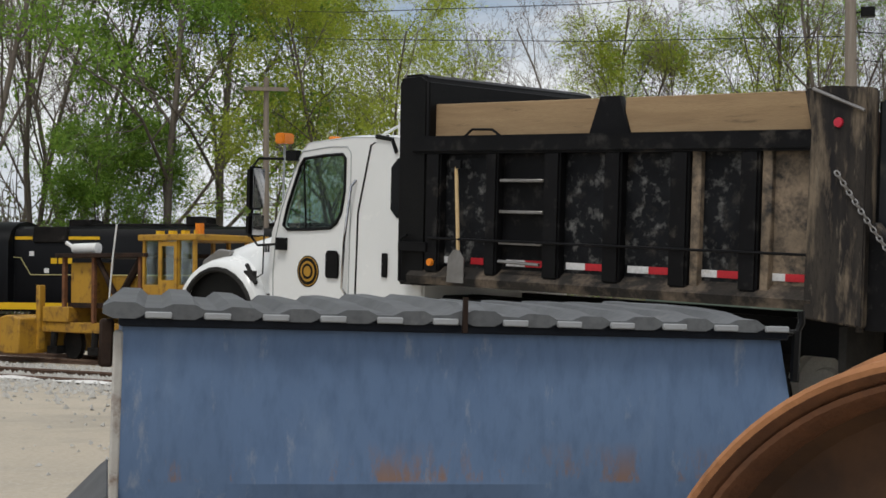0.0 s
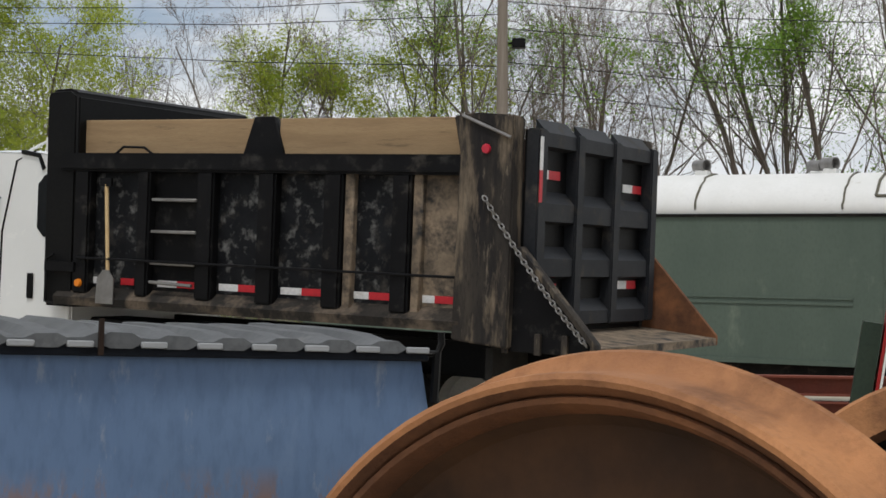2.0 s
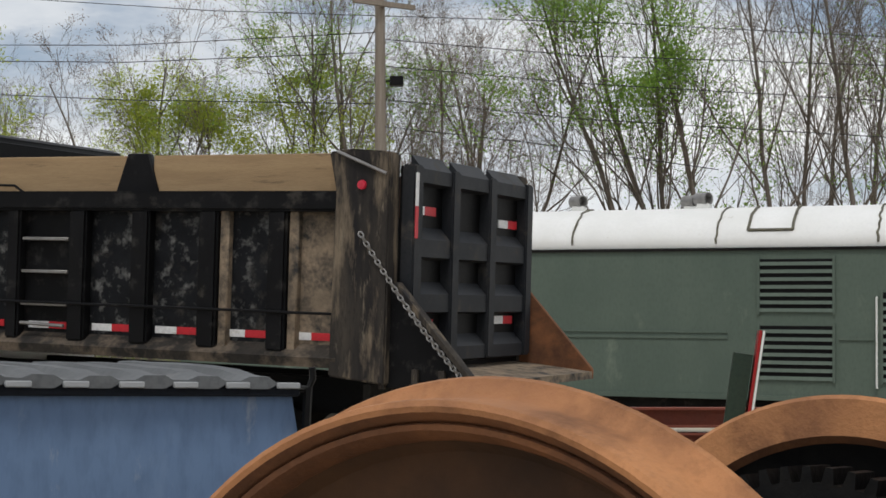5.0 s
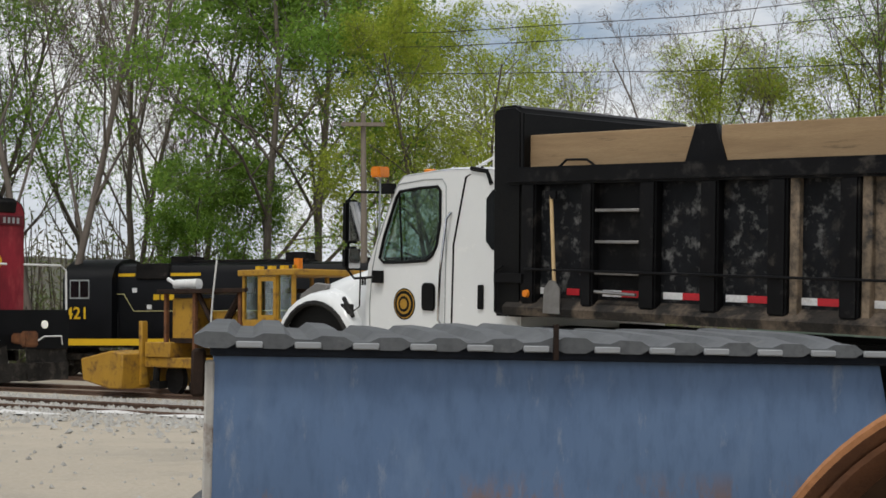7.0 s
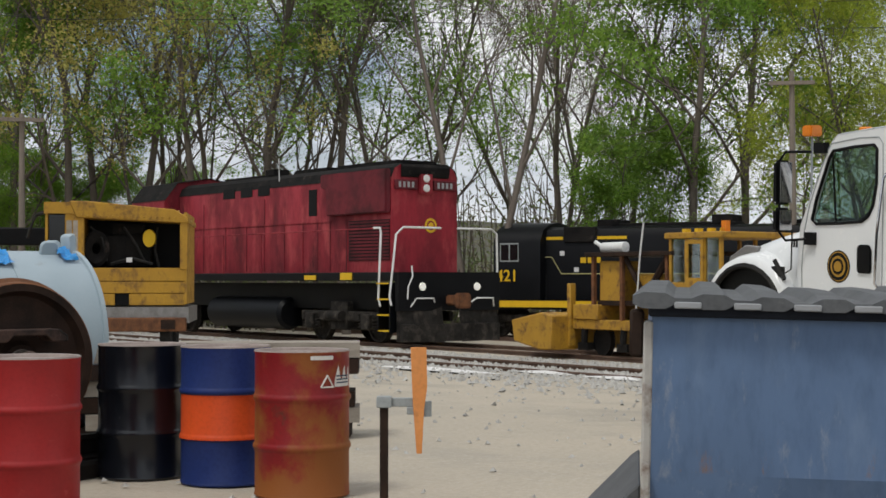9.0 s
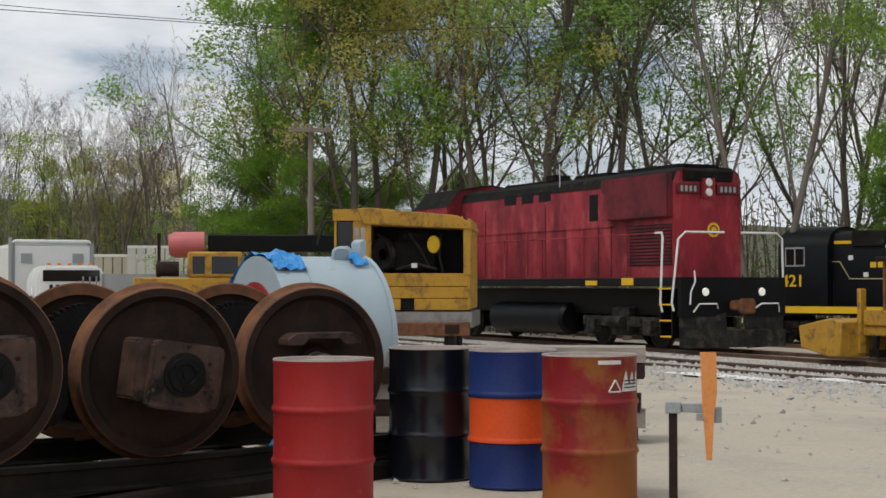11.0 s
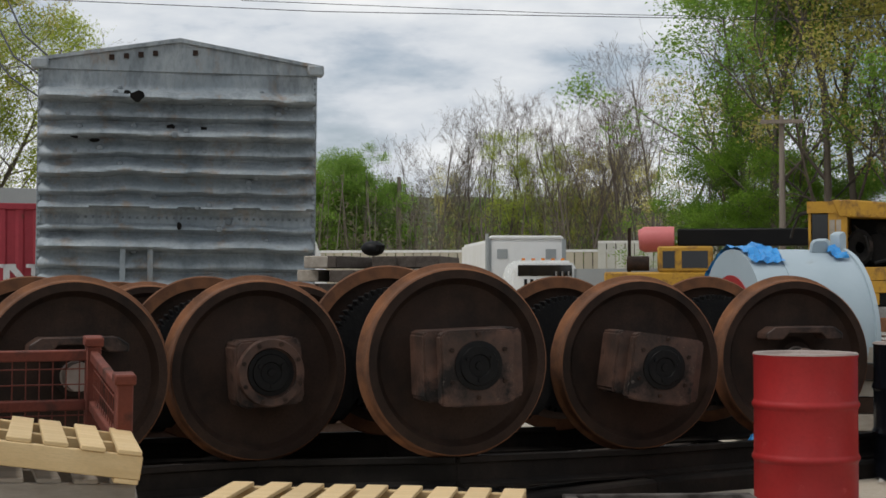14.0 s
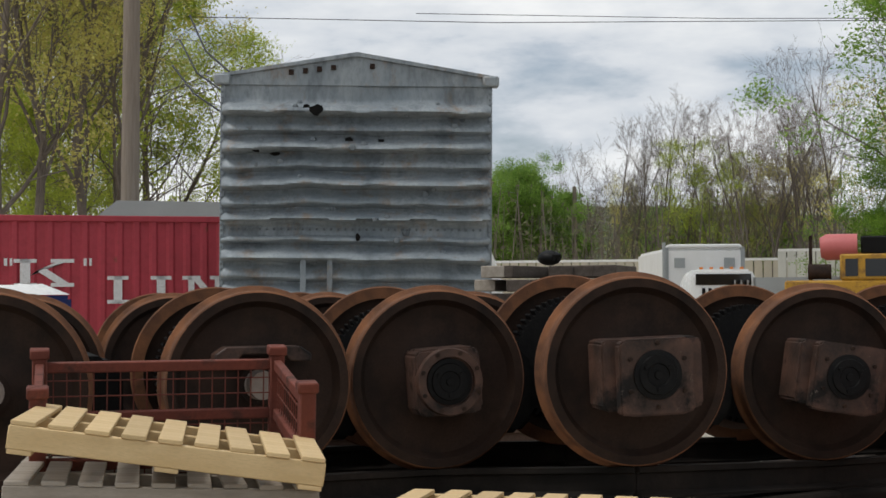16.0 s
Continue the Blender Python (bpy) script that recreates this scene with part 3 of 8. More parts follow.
def bull_gear(root, x, r=0.40):
    bm = BM()
    n = 58
    prof = []
    for k in range(n):
        a = 2 * math.pi * k / n
        for off, rr in ((0, r - 0.03), (0.3, r - 0.03), (0.42, r), (0.75, r), (0.9, r - 0.03)):
            b = a + off * 2 * math.pi / n
            prof.append((rr * math.cos(b), rr * math.sin(b)))
    prism(bm, prof, -0.06, 0.06, Matrix.Translation((x, 0, 0.508)) @ Matrix.Rotation(math.pi / 2, 4, "Z"))
    part("bull_gear", bm, M_GREASE, root, "black greasy toothed gear", smooth=20)


def octagon(w, h, c):
    return [(-w, -h + c), (-w + c, -h), (w - c, -h), (w, -h + c), (w, h - c), (w - c, h), (-w + c, h), (-w, h - c)]


M_BOX = surface("oily_cast_iron", (0.10, 0.053, 0.038), (0.028, 0.019, 0.015), rough=0.5, scale=5, fine=60, bump=0.25, spot=(0.012, 0.010, 0.009), spot_at=0.55, spot_scale=3.5, soft=0.06, spot2=(0.30, 0.26, 0.22), spot2_at=0.68, spot2_scale=9)


def journal_box(root, style, turn):
    """The bearing housing outside the near wheel."""
    base = Matrix.Translation((0.80, 0, 0.508)) @ Matrix.Rotation(radians(turn), 4, "X") @ Matrix.Rotation(math.pi / 2, 4, "Z")
    bm = BM()
    if style == "ring":
        prism(bm, octagon(0.185, 0.185, 0.03), -0.255, 0.02, base)
        bevel(bm, 0.012, 2)
    elif style == "wide":
        prism(bm, octagon(0.27, 0.185, 0.02), -0.29, -0.02, base)
        prism(bm, [(-0.20, -0.20), (-0.12, -0.21), (0.13, -0.21), (0.20, -0.19), (0.20, 0.16), (0.17, 0.185), (-0.17, 0.185), (-0.20, 0.16)], -0.37, -0.28, base)
        bevel(bm, 0.010, 2)
    else:
        prism(bm, [(-0.26, 0.02), (-0.2, 0.06), (0.2, 0.06), (0.26, 0.02), (0.26, -0.02), (0.15, -0.02), (0.11, 0.02), (-0.11, 0.02), (-0.15, -0.02), (-0.26, -0.02)], -0.16, 0.0, base @ Matrix.Translation((0, 0, 0.15)))
        bevel(bm, 0.006, 1)
    h = part("bearing_housing", bm, M_BOX, root, "rusty cast bearing housing", smooth=30)
    if style == "saddle":
        return
    front = -0.26 if style == "ring" else -0.372
    bm = BM()
    m = Matrix.Translation((0.80, 0, 0.508)) @ Matrix.Rotation(radians(turn), 4, "X")
    if style == "ring":
        lathe(bm, [(0.14, -front - 0.01), (0.14, -front + 0.035), (0.182, -front + 0.035), (0.19, -front), (0.19, -front - 0.03)], 40, m)
        part("flange_ring", bm, M_BOX, h, "rusty bolting ring", smooth=35)
        for k in range(8):
            bm = BM()
            a = k * math.pi / 4 + 0.39
            c = m @ Vector((-front + 0.03, 0.165 * math.cos(a), 0.165 * math.sin(a)))
            lathe(bm, [(0.0, 0.012), (0.013, 0.012), (0.014, 0.0), (0.014, -0.01)], 6, Matrix.Translation(c))
            part("bolt", bm, M_RUST_DARK, h)
    else:
        for k in range(6):
            bm = BM()
            a = k * math.pi / 3 + 0.5
            c = m @ Vector((-front, 0.165 * math.cos(a), 0.165 * math.sin(a)))
            lathe(bm, [(0.0, 0.010), (0.012, 0.010), (0.013, 0.0), (0.013, -0.01)], 6, Matrix.Translation(c))
            part("bolt", bm, M_RUST_DARK, h)
    bm = BM()
    lathe(bm, [(0.0, 0.012), (0.02, 0.012), (0.022, 0.004), (0.055, 0.004), (0.06, 0.012), (0.10, 0.012), (0.104, 0.002), (0.128, 0.0), (0.13, -0.05)], 32, m @ Matrix.Translation((-front + 0.008, 0, 0)))
    cap = part("bearing_cap", bm, M_GREASE, h, "black greasy bearing end cap", smooth=35)
    for k in range(3):
        bm = BM()
        a = k * 2.09 + 0.5
        lathe(bm, [(0.0, 0.01), (0.011, 0.01), (0.012, 0.0)], 6, m @ Matrix.Translation((-front + 0.02, 0.075 * math.cos(a), 0.075 * math.sin(a))))
        part("cap_screw", bm, M_GREASE, cap)


def wheelset(x, y, z, turn, style="", spin=0, gear=True, face=None, tread=None, label="railway wheelset, rusty brown wheels with oily discs", group="wheelsets on the storage track", lean=0.0, motor=False):
    root = thing("wheelset", pose(x, y, z, 0, -lean, turn), label, "wheelset", group)
    wheel_part(root, 0.752, False, face or M_RUST_DARK, tread or M_RUST)
    wheel_part(root, -0.752, True, face or M_RUST_DARK, tread or M_RUST)
    bm = BM()
    lathe(bm, [(0.0, -0.95), (0.075, -0.95), (0.075, -0.83), (0.10, -0.82), (0.105, -0.4), (0.11, 0.0), (0.105, 0.4), (0.10, 0.82), (0.075, 0.83), (0.075, 0.95), (0.0, 0.95)], 24, Matrix.Translation((0, 0, 0.508)))
    part("axle", bm, surface("axle_steel", (0.25, 0.21, 0.18), (0.16, 0.12, 0.10), rough=0.5, metal=0.3, scale=6) if "axle_steel" not in bpy.data.materials else bpy.data.materials["axle_steel"], root, "dull steel axle")
    if gear:
        bull_gear(root, -0.55)
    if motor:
        # near-black block that fills the gap beside the axle
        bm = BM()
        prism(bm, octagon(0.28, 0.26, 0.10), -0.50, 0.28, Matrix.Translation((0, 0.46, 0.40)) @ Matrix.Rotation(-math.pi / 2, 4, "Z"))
        part("traction_motor", bevel(bm, 0.03, 2), M_PIT, root, "matt near-black traction motor casing")
    if style:
        journal_box(root, style, spin)
    return root


RAIL_TURN = -20.0
ROW_AXIS = Vector((math.cos(radians(RAIL_TURN)), math.sin(radians(RAIL_TURN))))


ROW_Z = 0.275
ROW = (  # face of the near wheel, turn, bearing, its tilt, label
    (-7.798, 3.023, -19, "", 0, "railway wheelset beyond the steel basket, rust-brown"),
    (-7.482, 4.414, -20, "saddle", 0, "railway wheelset behind the steel basket, rust-brown"),
    (-7.209, 5.428, -23, "ring", 4, "railway wheelset with a round bolted bearing ring, rust-brown"),
    (-6.160, 5.966, -27, "wide", 2, "railway wheelset with a block-shaped bearing housing, rust-brown"),
    (-6.103, 7.440, -29, "wide", -8, "railway wheelset with a tilted block-shaped bearing housing"),
    (-5.835, 8.670, -31, "saddle", 0, "railway wheelset behind the red drum, dark oily brown"))


ROW_LIFT = (0.0, 0.0, 0.0, 0.065, 0.0, 0.0)


def along(k, back):
    fx, fy, turn = ROW[k][:3]
    return Vector((fx, fy)) - Vector((math.cos(radians(turn)), math.sin(radians(turn)))) * back


for k, (fx, fy, turn, style, spin, label) in enumerate(ROW):
    c = along(k, 0.82)
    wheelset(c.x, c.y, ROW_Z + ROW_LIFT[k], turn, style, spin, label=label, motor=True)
for k, (fx, fy) in enumerate(((-9.965, 4.141), (-10.279, 5.398), (-10.090, 6.613), (-9.847, 7.828), (-10.650, 2.914))):
    wheelset(fx - 0.77, fy + 0.28, 0.24, RAIL_TURN - 3, gear=k % 2 == 0, label="railway wheelset in the back row, bare rust-brown", group="wheelsets in the back row")
root = thing("back_storage_track", ID, "rail lengths on timbers under the back row of wheelsets", "railway track", kind="structure")
for g in (-0.75, 0.75):
    bm = BM()
    a = Vector((-11.0, 3.4)) + Vector((0.92, -0.39)) * g
    rail_bar(bm, a - Vector((0.39, 0.92)) * 2.5, a + Vector((0.39 * 0.55, 0.95)) * 5.5, 0.072, 0.072)
    part("rail", bm, M_RAIL, root)
for k in range(6):
    bm = BM()
    box(bm, -1.3, 1.3, -0.12, 0.12, -0.05, 0.07, pose(-11.3 + 0.2 * k, 1.8 + 1.35 * k, 0, 0, 0, RAIL_TURN - 3))
    part("tie", bm, M_CREOSOTE, root)

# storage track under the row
M_ROW_DARK = surface("near_black_brown", (0.016, 0.013, 0.011), (0.032, 0.024, 0.019), rough=0.8, scale=3, fine=30, bump=0.3, spot=(0.009, 0.008, 0.007), spot_at=0.5, spot_scale=2, soft=0.15)
# near-black sheet just above the ground, slightly raised along its middle
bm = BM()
row_edge = [(along(k, -0.10 + 0.12 * noise.noise((k * 1.7, 2, 0))), along(k, 3.0)) for k in range(6)]
row_edge = [(2 * row_edge[0][0] - row_edge[1][0], 2 * row_edge[0][1] - row_edge[1][1])] + row_edge
grid(bm, range(7), [k / 8 for k in range(9)], lambda i, t: Vector((*row_edge[i][0].lerp(row_edge[i][1], t), ground_z(*row_edge[i][0].lerp(row_edge[i][1], t)) + 0.006 + 0.012 * math.sin(math.pi * t))))
solid("oily_ground", bm, M_ROW_DARK, "near-black ground sheet under the wheelsets", "ground", kind="structure")
root = thing("storage_track", ID, "rail lengths on timber blocks carrying the wheelsets", "railway track", kind="structure")
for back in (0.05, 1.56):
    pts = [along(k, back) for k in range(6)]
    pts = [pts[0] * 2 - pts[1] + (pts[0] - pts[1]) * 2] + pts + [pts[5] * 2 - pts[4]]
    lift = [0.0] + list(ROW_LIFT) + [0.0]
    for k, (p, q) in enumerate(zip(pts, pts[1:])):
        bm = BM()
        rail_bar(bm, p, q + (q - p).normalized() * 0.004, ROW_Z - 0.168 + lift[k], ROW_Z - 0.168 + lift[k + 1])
        part("rail", bm, M_ROW_DARK, root, "near-black rail")
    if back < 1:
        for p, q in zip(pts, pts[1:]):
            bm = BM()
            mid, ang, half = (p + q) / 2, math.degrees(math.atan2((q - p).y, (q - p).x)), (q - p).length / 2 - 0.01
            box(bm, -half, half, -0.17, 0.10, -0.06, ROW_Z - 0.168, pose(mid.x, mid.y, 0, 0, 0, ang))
            part("timber_sill", bevel(bm, 0.02, 1), M_ROW_DARK, root, "near-black timber under the rail")
for k in range(6):
    for f in (0.0, 0.5):
        bm = BM()
        c = along(k, 1.0) + (along(min(5, k + 1), 1.0) - along(k, 1.0)) * f
        box(bm, -1.0, 0.55, -0.11, 0.11, -0.05, ROW_Z - 0.175, pose(c.x, c.y, 0, 0, 0, ROW[k][2] + rnd.uniform(-2, 2)))
        part("tie", bm, M_CREOSOTE, root)

root = thing("metal_rack", pose(-5.02, 6.35, 0.0, 0, 0, 49.0), "low open steel rack with worn grey edges lying before the wheelsets", "rack")
M_WORN = surface("worn_grey_steel", (0.13, 0.115, 0.105), (0.05, 0.043, 0.038), rough=0.7, scale=5, fine=40, bump=0.2, spot=(0.03, 0.025, 0.022), spot_at=0.52, spot_scale=6, soft=0.08)
for x0, x1, y0, y1, z0, z1 in ((-0.50, 0.50, 0.0, 0.05, 0.10, 0.16), (-0.50, 0.50, 0.40, 0.45, 0.10, 0.16), (-0.50, -0.43, 0.05, 0.40, 0.10, 0.16), (0.43, 0.50, 0.05, 0.40, 0.10, 0.16)):
    bm = BM()
    box(bm, x0, x1, y0, y1, z0, z1)
    part("frame_bar", bevel(bm, 0.006, 1), M_WORN, root)
for x in (-0.50, 0.43):
    for y in (0.0, 0.40):
        bm = BM()
        box(bm, x, x + 0.07, y, y + 0.05, -0.03, 0.098)
        part("leg", bevel(bm, 0.005, 1), M_WORN, root)

# the wheelset beside the camera
wheelset(1.147, 2.43, 0.200, -138.7, lean=2.6, face=surface("brown_disc_rust", (0.07, 0.036, 0.02), (0.045, 0.026, 0.017), rough=0.85, scale=4, fine=60, bump=0.15, spot=(0.10, 0.05, 0.025), spot_at=0.6, spot_scale=3, soft=0.12), tread=M_RUST_BRIGHT, label="railway wheelset with bright orange-rust treads and a toothed gear", group="wheelsets by the shop")


# ---- steel drums ----
def drum_profile():
    prof = [(0.0, 0.862), (0.265, 0.862), (0.272, 0.878), (0.287, 0.882), (0.292, 0.872), (0.2865, 0.855)]
    z = 0.855
    for c in (0.595, 0.30):
        prof += [(0.2865, c + 0.03), (0.291, c + 0.018), (0.2975, c + 0.008), (0.2975, c - 0.008), (0.291, c - 0.018), (0.2865, c - 0.03)]
    return prof + [(0.2865, 0.02), (0.291, 0.012), (0.288, 0.0), (0.0, 0.004)]


def drum(x, y, turn, side, label, bands=(), lean=0.0):
    root = thing("oil_drum", pose(x, y, ground_z(x, y), lean, 0, turn), label, "drum", "steel drums in the yard")
    prof = drum_profile()
    up = Matrix.Rotation(-math.pi / 2, 4, "Y")
    bm = BM()
    lathe(bm, prof[:5], 48, up)
    part("lid", bm, surface("drum_lid_" + side.name, (0.25, 0.20, 0.18), (0.36, 0.30, 0.27), rough=0.6, scale=5), root, "dusty drum lid with a rolled rim")
    if not bands:
        bm = BM()
        lathe(bm, prof[4:], 64, up)
        for v in bm.verts:
            k = 0.006 * noise.noise((v.co.x * 4, v.co.y * 4, v.co.z * 4 + x))
            v.co.x *= 1 + k
            v.co.y *= 1 + k
        part("shell", bm, side, root)
    else:
        for hi, lo, material in bands:
            bm = BM()
            pts = [p for p in prof[4:] if lo < p[1] < hi]
            r_at = 0.2865
            lathe(bm, [(r_at, hi)] * (hi < 0.86) + pts + [(r_at, lo)] * (lo > 0.02), 64, up)
            part("shell_band", bm, material, root)
    return root


drum(-5.085, 7.637, 20, M_DRUM_RED, "bright red steel drum with scratched writing near its foot")
drum(-5.358, 9.361, 70, M_DRUM_BLACK, "glossy black steel drum")
drum(-4.695, 9.277, 0, M_DRUM_BLUE, "dark blue steel drum with an orange middle band", bands=((0.90, 0.575, M_DRUM_BLUE), (0.575, 0.29, M_DRUM_ORANGE), (0.29, -0.1, M_DRUM_BLUE)))
rusty = drum(-3.983, 8.898, 130, M_DRUM_RUST, "red steel drum half covered in orange rust, with a torn label")


root = thing("shop_rails", ID, "two short rails on timbers under the wheelset by the shop", "railway track", kind="structure")
n2 = Vector((math.cos(radians(-138.7)), math.sin(radians(-138.7))))
a2 = Vector((-n2.y, n2.x))
for g, h in ((0.77, 0.07), (-0.77, 0.0)):
    bm = BM()
    c = Vector((1.147, 2.43)) + n2 * g
    z = 0.205 - 0.168 + math.sin(radians(2.6)) * g - 0.004
    rail_bar(bm, c - a2 * 1.6, c + a2 * 1.6, z, z)
    part("rail", bm, M_RAIL, root)
for k in (-1.2, 0.0, 1.2):
    bm = BM()
    c = Vector((1.147, 2.43)) + a2 * k
    box(bm, -1.25, 1.25, -0.11, 0.11, -0.16, 0.045, pose(c.x, c.y, 0.0, 0, -2.6, -138.7))
    part("tie", bm, M_CREOSOTE, root)

# torn label and stencil on the rusted drum, scratches on the red one
M_LABEL = surface("torn_paper_label", (0.72, 0.70, 0.66), (0.6, 0.57, 0.52), rough=0.8, scale=8)
M_INK = surface("dark_print", (0.03, 0.04, 0.08), (0.05, 0.06, 0.10), rough=0.7)


def on_drum(name, ob, a0, a1, z0, z1, material, label, out=0.2895, cut=None):
    bm = BM()
    n = 10
    us = [a0 + (a1 - a0) * k / n for k in range(n + 1)]
    grid(bm, us, [0.0, 1.0], lambda a, v: Vector((out * math.cos(radians(a)), out * math.sin(radians(a)), (z0 + (z1 - z0) * v) if not cut else (z0 + (min(z1, cut(a)) - z0) * v))))
    return part(name, bm, material, ob, label)


def facing(ob):
    x, y = ob.matrix_basis.translation.xy
    return math.degrees(math.atan2(-y, -x)) - math.degrees(ob.matrix_basis.to_euler().z)


f0 = facing(rusty)
on_drum("label", rusty, f0 + 42, f0 + 75, 0.665, 0.80, M_LABEL, "torn white label", cut=lambda a: 0.745 + 0.05 * math.sin(a * 0.5))
on_drum("label", rusty, f0 + 10, f0 + 40, 0.828, 0.852, M_LABEL, "narrow pale sticker")
for z in (0.685, 0.705, 0.725):
    on_drum("print_bar", rusty, f0 + 45, f0 + 72, z, z + 0.008, M_INK, "dark line of print", out=0.2905)
bm = BM()
tri = [(23, 0.665), (40, 0.665), (31.5, 0.735)]
for (a, z), (b, y) in zip(tri, tri[1:] + tri[:1]):
    tube(bm, [(0.2895 * math.cos(radians(f0 + a + (b - a) * k / 4)), 0.2895 * math.sin(radians(f0 + a + (b - a) * k / 4)), z + (y - z) * k / 4) for k in range(5)], 0.005, 5)
part("stencil_mark", bm, M_LABEL, rusty, "white stencilled triangle")


# ---- orange target on a switch stand post ----
def switch_target():
    root = thing("switch_stand", pose(-3.315, 8.562, 0.135, 0, 0, 20) @ Matrix.Diagonal((0.87, 0.87, 0.87, 1)), "dark steel post with clamp and faded orange target blade", "sign post")
    bm = BM()
    box(bm, -0.028, 0.028, -0.028, 0.028, -0.24, 0.555)
    part("post", bevel(bm, 0.006, 1), M_RUST_DARK, root)
    bm = BM()
    box(bm, -0.05, 0.05, -0.045, 0.045, 0.50, 0.575)
    box(bm, 0.05, 0.27, -0.012, 0.012, 0.505, 0.565)
    box(bm, 0.15, 0.25, -0.03, 0.03, 0.455, 0.505)
    part("clamp_arm", bevel(bm, 0.005, 1), M_GREY, root, "grey steel clamp arm")
    bm = BM()
    prism(bm, [(0.175, 0.90), (0.28, 0.90), (0.285, 0.64), (0.265, 0.49), (0.25, 0.20), (0.215, 0.20), (0.19, 0.54)], -0.055, -0.045)
    part("blade", bevel(bm, 0.002, 1), M_ORANGE_SIGN, root, "faded orange target blade")
    bm = BM()
    lathe(bm, [(0.0, 0.05), (0.045, 0.05), (0.045, -0.05), (0.0, -0.05)], 20, Matrix.Translation((0.27, 0.02, 0.49)) @ Matrix.Rotation(math.pi / 2, 4, "Y"))
    part("lamp_cup", bm, M_GREY, root)


switch_target()


# ---- trees ----
def tree_meshes(kind, seed, height=16.0):
    r = random.Random(seed)
    verts, faces, tips = [], [], []
    main_v, main_f = verts, faces
    fine_v, fine_f = [], []
    shape = {"bare": (0.55, 34, 5, 5), "bud": (0.6, 38, 5, 5), "green": (0.42, 48, 5, 4), "lime": (0.42, 52, 5, 4), "olive": (0.40, 42, 5, 4), "slim": (0.40, 26, 5, 4), "bush": (0.5, 55, 5, 4)}[kind]
    climb, angle, kids, deep = shape

    def bar(pts, rads, n, level):
        verts, faces = (main_v, main_f) if level < 2 else (fine_v, fine_f)
        base = len(verts)
        for i, p in enumerate(pts):
            d = (pts[min(i + 1, len(pts) - 1)] - pts[max(0, i - 1)]).normalized()
            a = d.orthogonal().normalized()
            b = d.cross(a)
            for k in range(n):
                c, s = math.cos(6.2832 * k / n), math.sin(6.2832 * k / n)
                verts.append(p + (a * c + b * s) * rads[i])
        for i in range(len(pts) - 1):
            for k in range(n):
                j = (k + 1) % n
                faces.append((base + i * n + k, base + i * n + j, base + (i + 1) * n + j, base + (i + 1) * n + k))

    def grow(p, d, length, rad, level):
        segs = (7, 5, 4, 3, 2)[level]
        pts, rads = [p], [rad]
        q, e = p.copy(), d.copy()
        for i in range(segs):
            wob = (0.07, 0.10, 0.13, 0.17, 0.2)[level] if deep == 5 else (0.09, 0.16, 0.22, 0.28, 0.3)[level]
            e = (e + Vector((r.gauss(0, wob), r.gauss(0, wob), r.gauss(0, wob) + 0.10 * climb * (level > 0)))).normalized()
            q = q + e * (length / segs)
            pts.append(q.copy())
            rads.append(max(0.0045, rad * (1 - 0.72 * (i + 1) / segs)))
        bar(pts, rads, (8, 6, 4, 3, 3)[level], level)
        if level >= deep - 1:
            tips.append((pts[-1], e))
            tips.append((pts[len(pts) // 2], e))
            return
        count = ((r.randint(8, 10), r.randint(5, 7), r.randint(4, 5), r.randint(4, 5), 0) if deep == 5 else (r.randint(11, 14), r.randint(6, 8), r.randint(4, 5), 0))[level]
        for k in range(count):
            t = (0.22 + 0.75 * (k + r.random()) / count) if level == 0 else (0.25 + 0.75 * (k + r.random()) / count)
            i = min(segs - 1, int(t * segs))
            at_ = pts[i].lerp(pts[i + 1], t * segs - i)
            tilt = radians(angle * r.uniform(0.6, 1.25)) * (1.05 - 0.35 * t if level == 0 else 1)
            spin = r.uniform(0, 6.2832) if level else k * 2.4 + r.uniform(-0.4, 0.4)
            axis = (pts[i + 1] - pts[i]).normalized()
            side = axis.orthogonal().normalized()
            side = Matrix.Rotation(spin, 3, axis) @ side
            nd = (axis * math.cos(tilt) + side * math.sin(tilt)).normalized()
            part_len = length * ((0.52 - 0.30 * t) if level == 0 else (0.60 - 0.22 * t)) * r.uniform(0.75, 1.25)
            grow(at_, nd, part_len, max(0.006, rads[i] * (0.48 if level == 0 else 0.52)), level + 1)

    stems = {"bare": 2, "bud": 3, "green": 1, "lime": 2, "olive": 1, "slim": 2, "bush": 3}[kind]
    for s in range(stems):
        lean_ = 0.0 if stems == 1 else 0.16
        a = s * 6.2832 / stems + r.uniform(-0.5, 0.5)
        d = Vector((math.cos(a) * lean_, math.sin(a) * lean_, 1)).normalized()
        grow(Vector((math.cos(a) * 0.25 * (stems > 1), math.sin(a) * 0.25 * (stems > 1), -0.3)), d, height * r.uniform(0.72, 0.86), (0.15 if stems == 1 else 0.105) * height / 16, 0)
    wood = bpy.data.meshes.new("trunk")
    wood.from_pydata([tuple(v) for v in verts], [], faces)
    wood.materials.append(M_BARK)
    wood.polygons.foreach_set("use_smooth", [True] * len(wood.polygons))
    twigs = bpy.data.meshes.new("twig_mass")
    twigs.from_pydata([tuple(v) for v in fine_v], [], fine_f)
    twigs.materials.append(M_BARK)
    leaves, size, spread_, material = {"bare": (0, 0, 0, L_BUD), "bud": (2, 0.03, 0.16, L_BUD), "green": (42, 0.068, 0.24, L_GREEN), "lime": (30, 0.060, 0.22, L_LIME), "olive": (28, 0.055, 0.25, L_OLIVE),
                                       "slim": (16, 0.052, 0.20, L_GREEN), "bush": (42, 0.085, 0.32, L_GREEN)}[kind]
    lv, lf = [], []
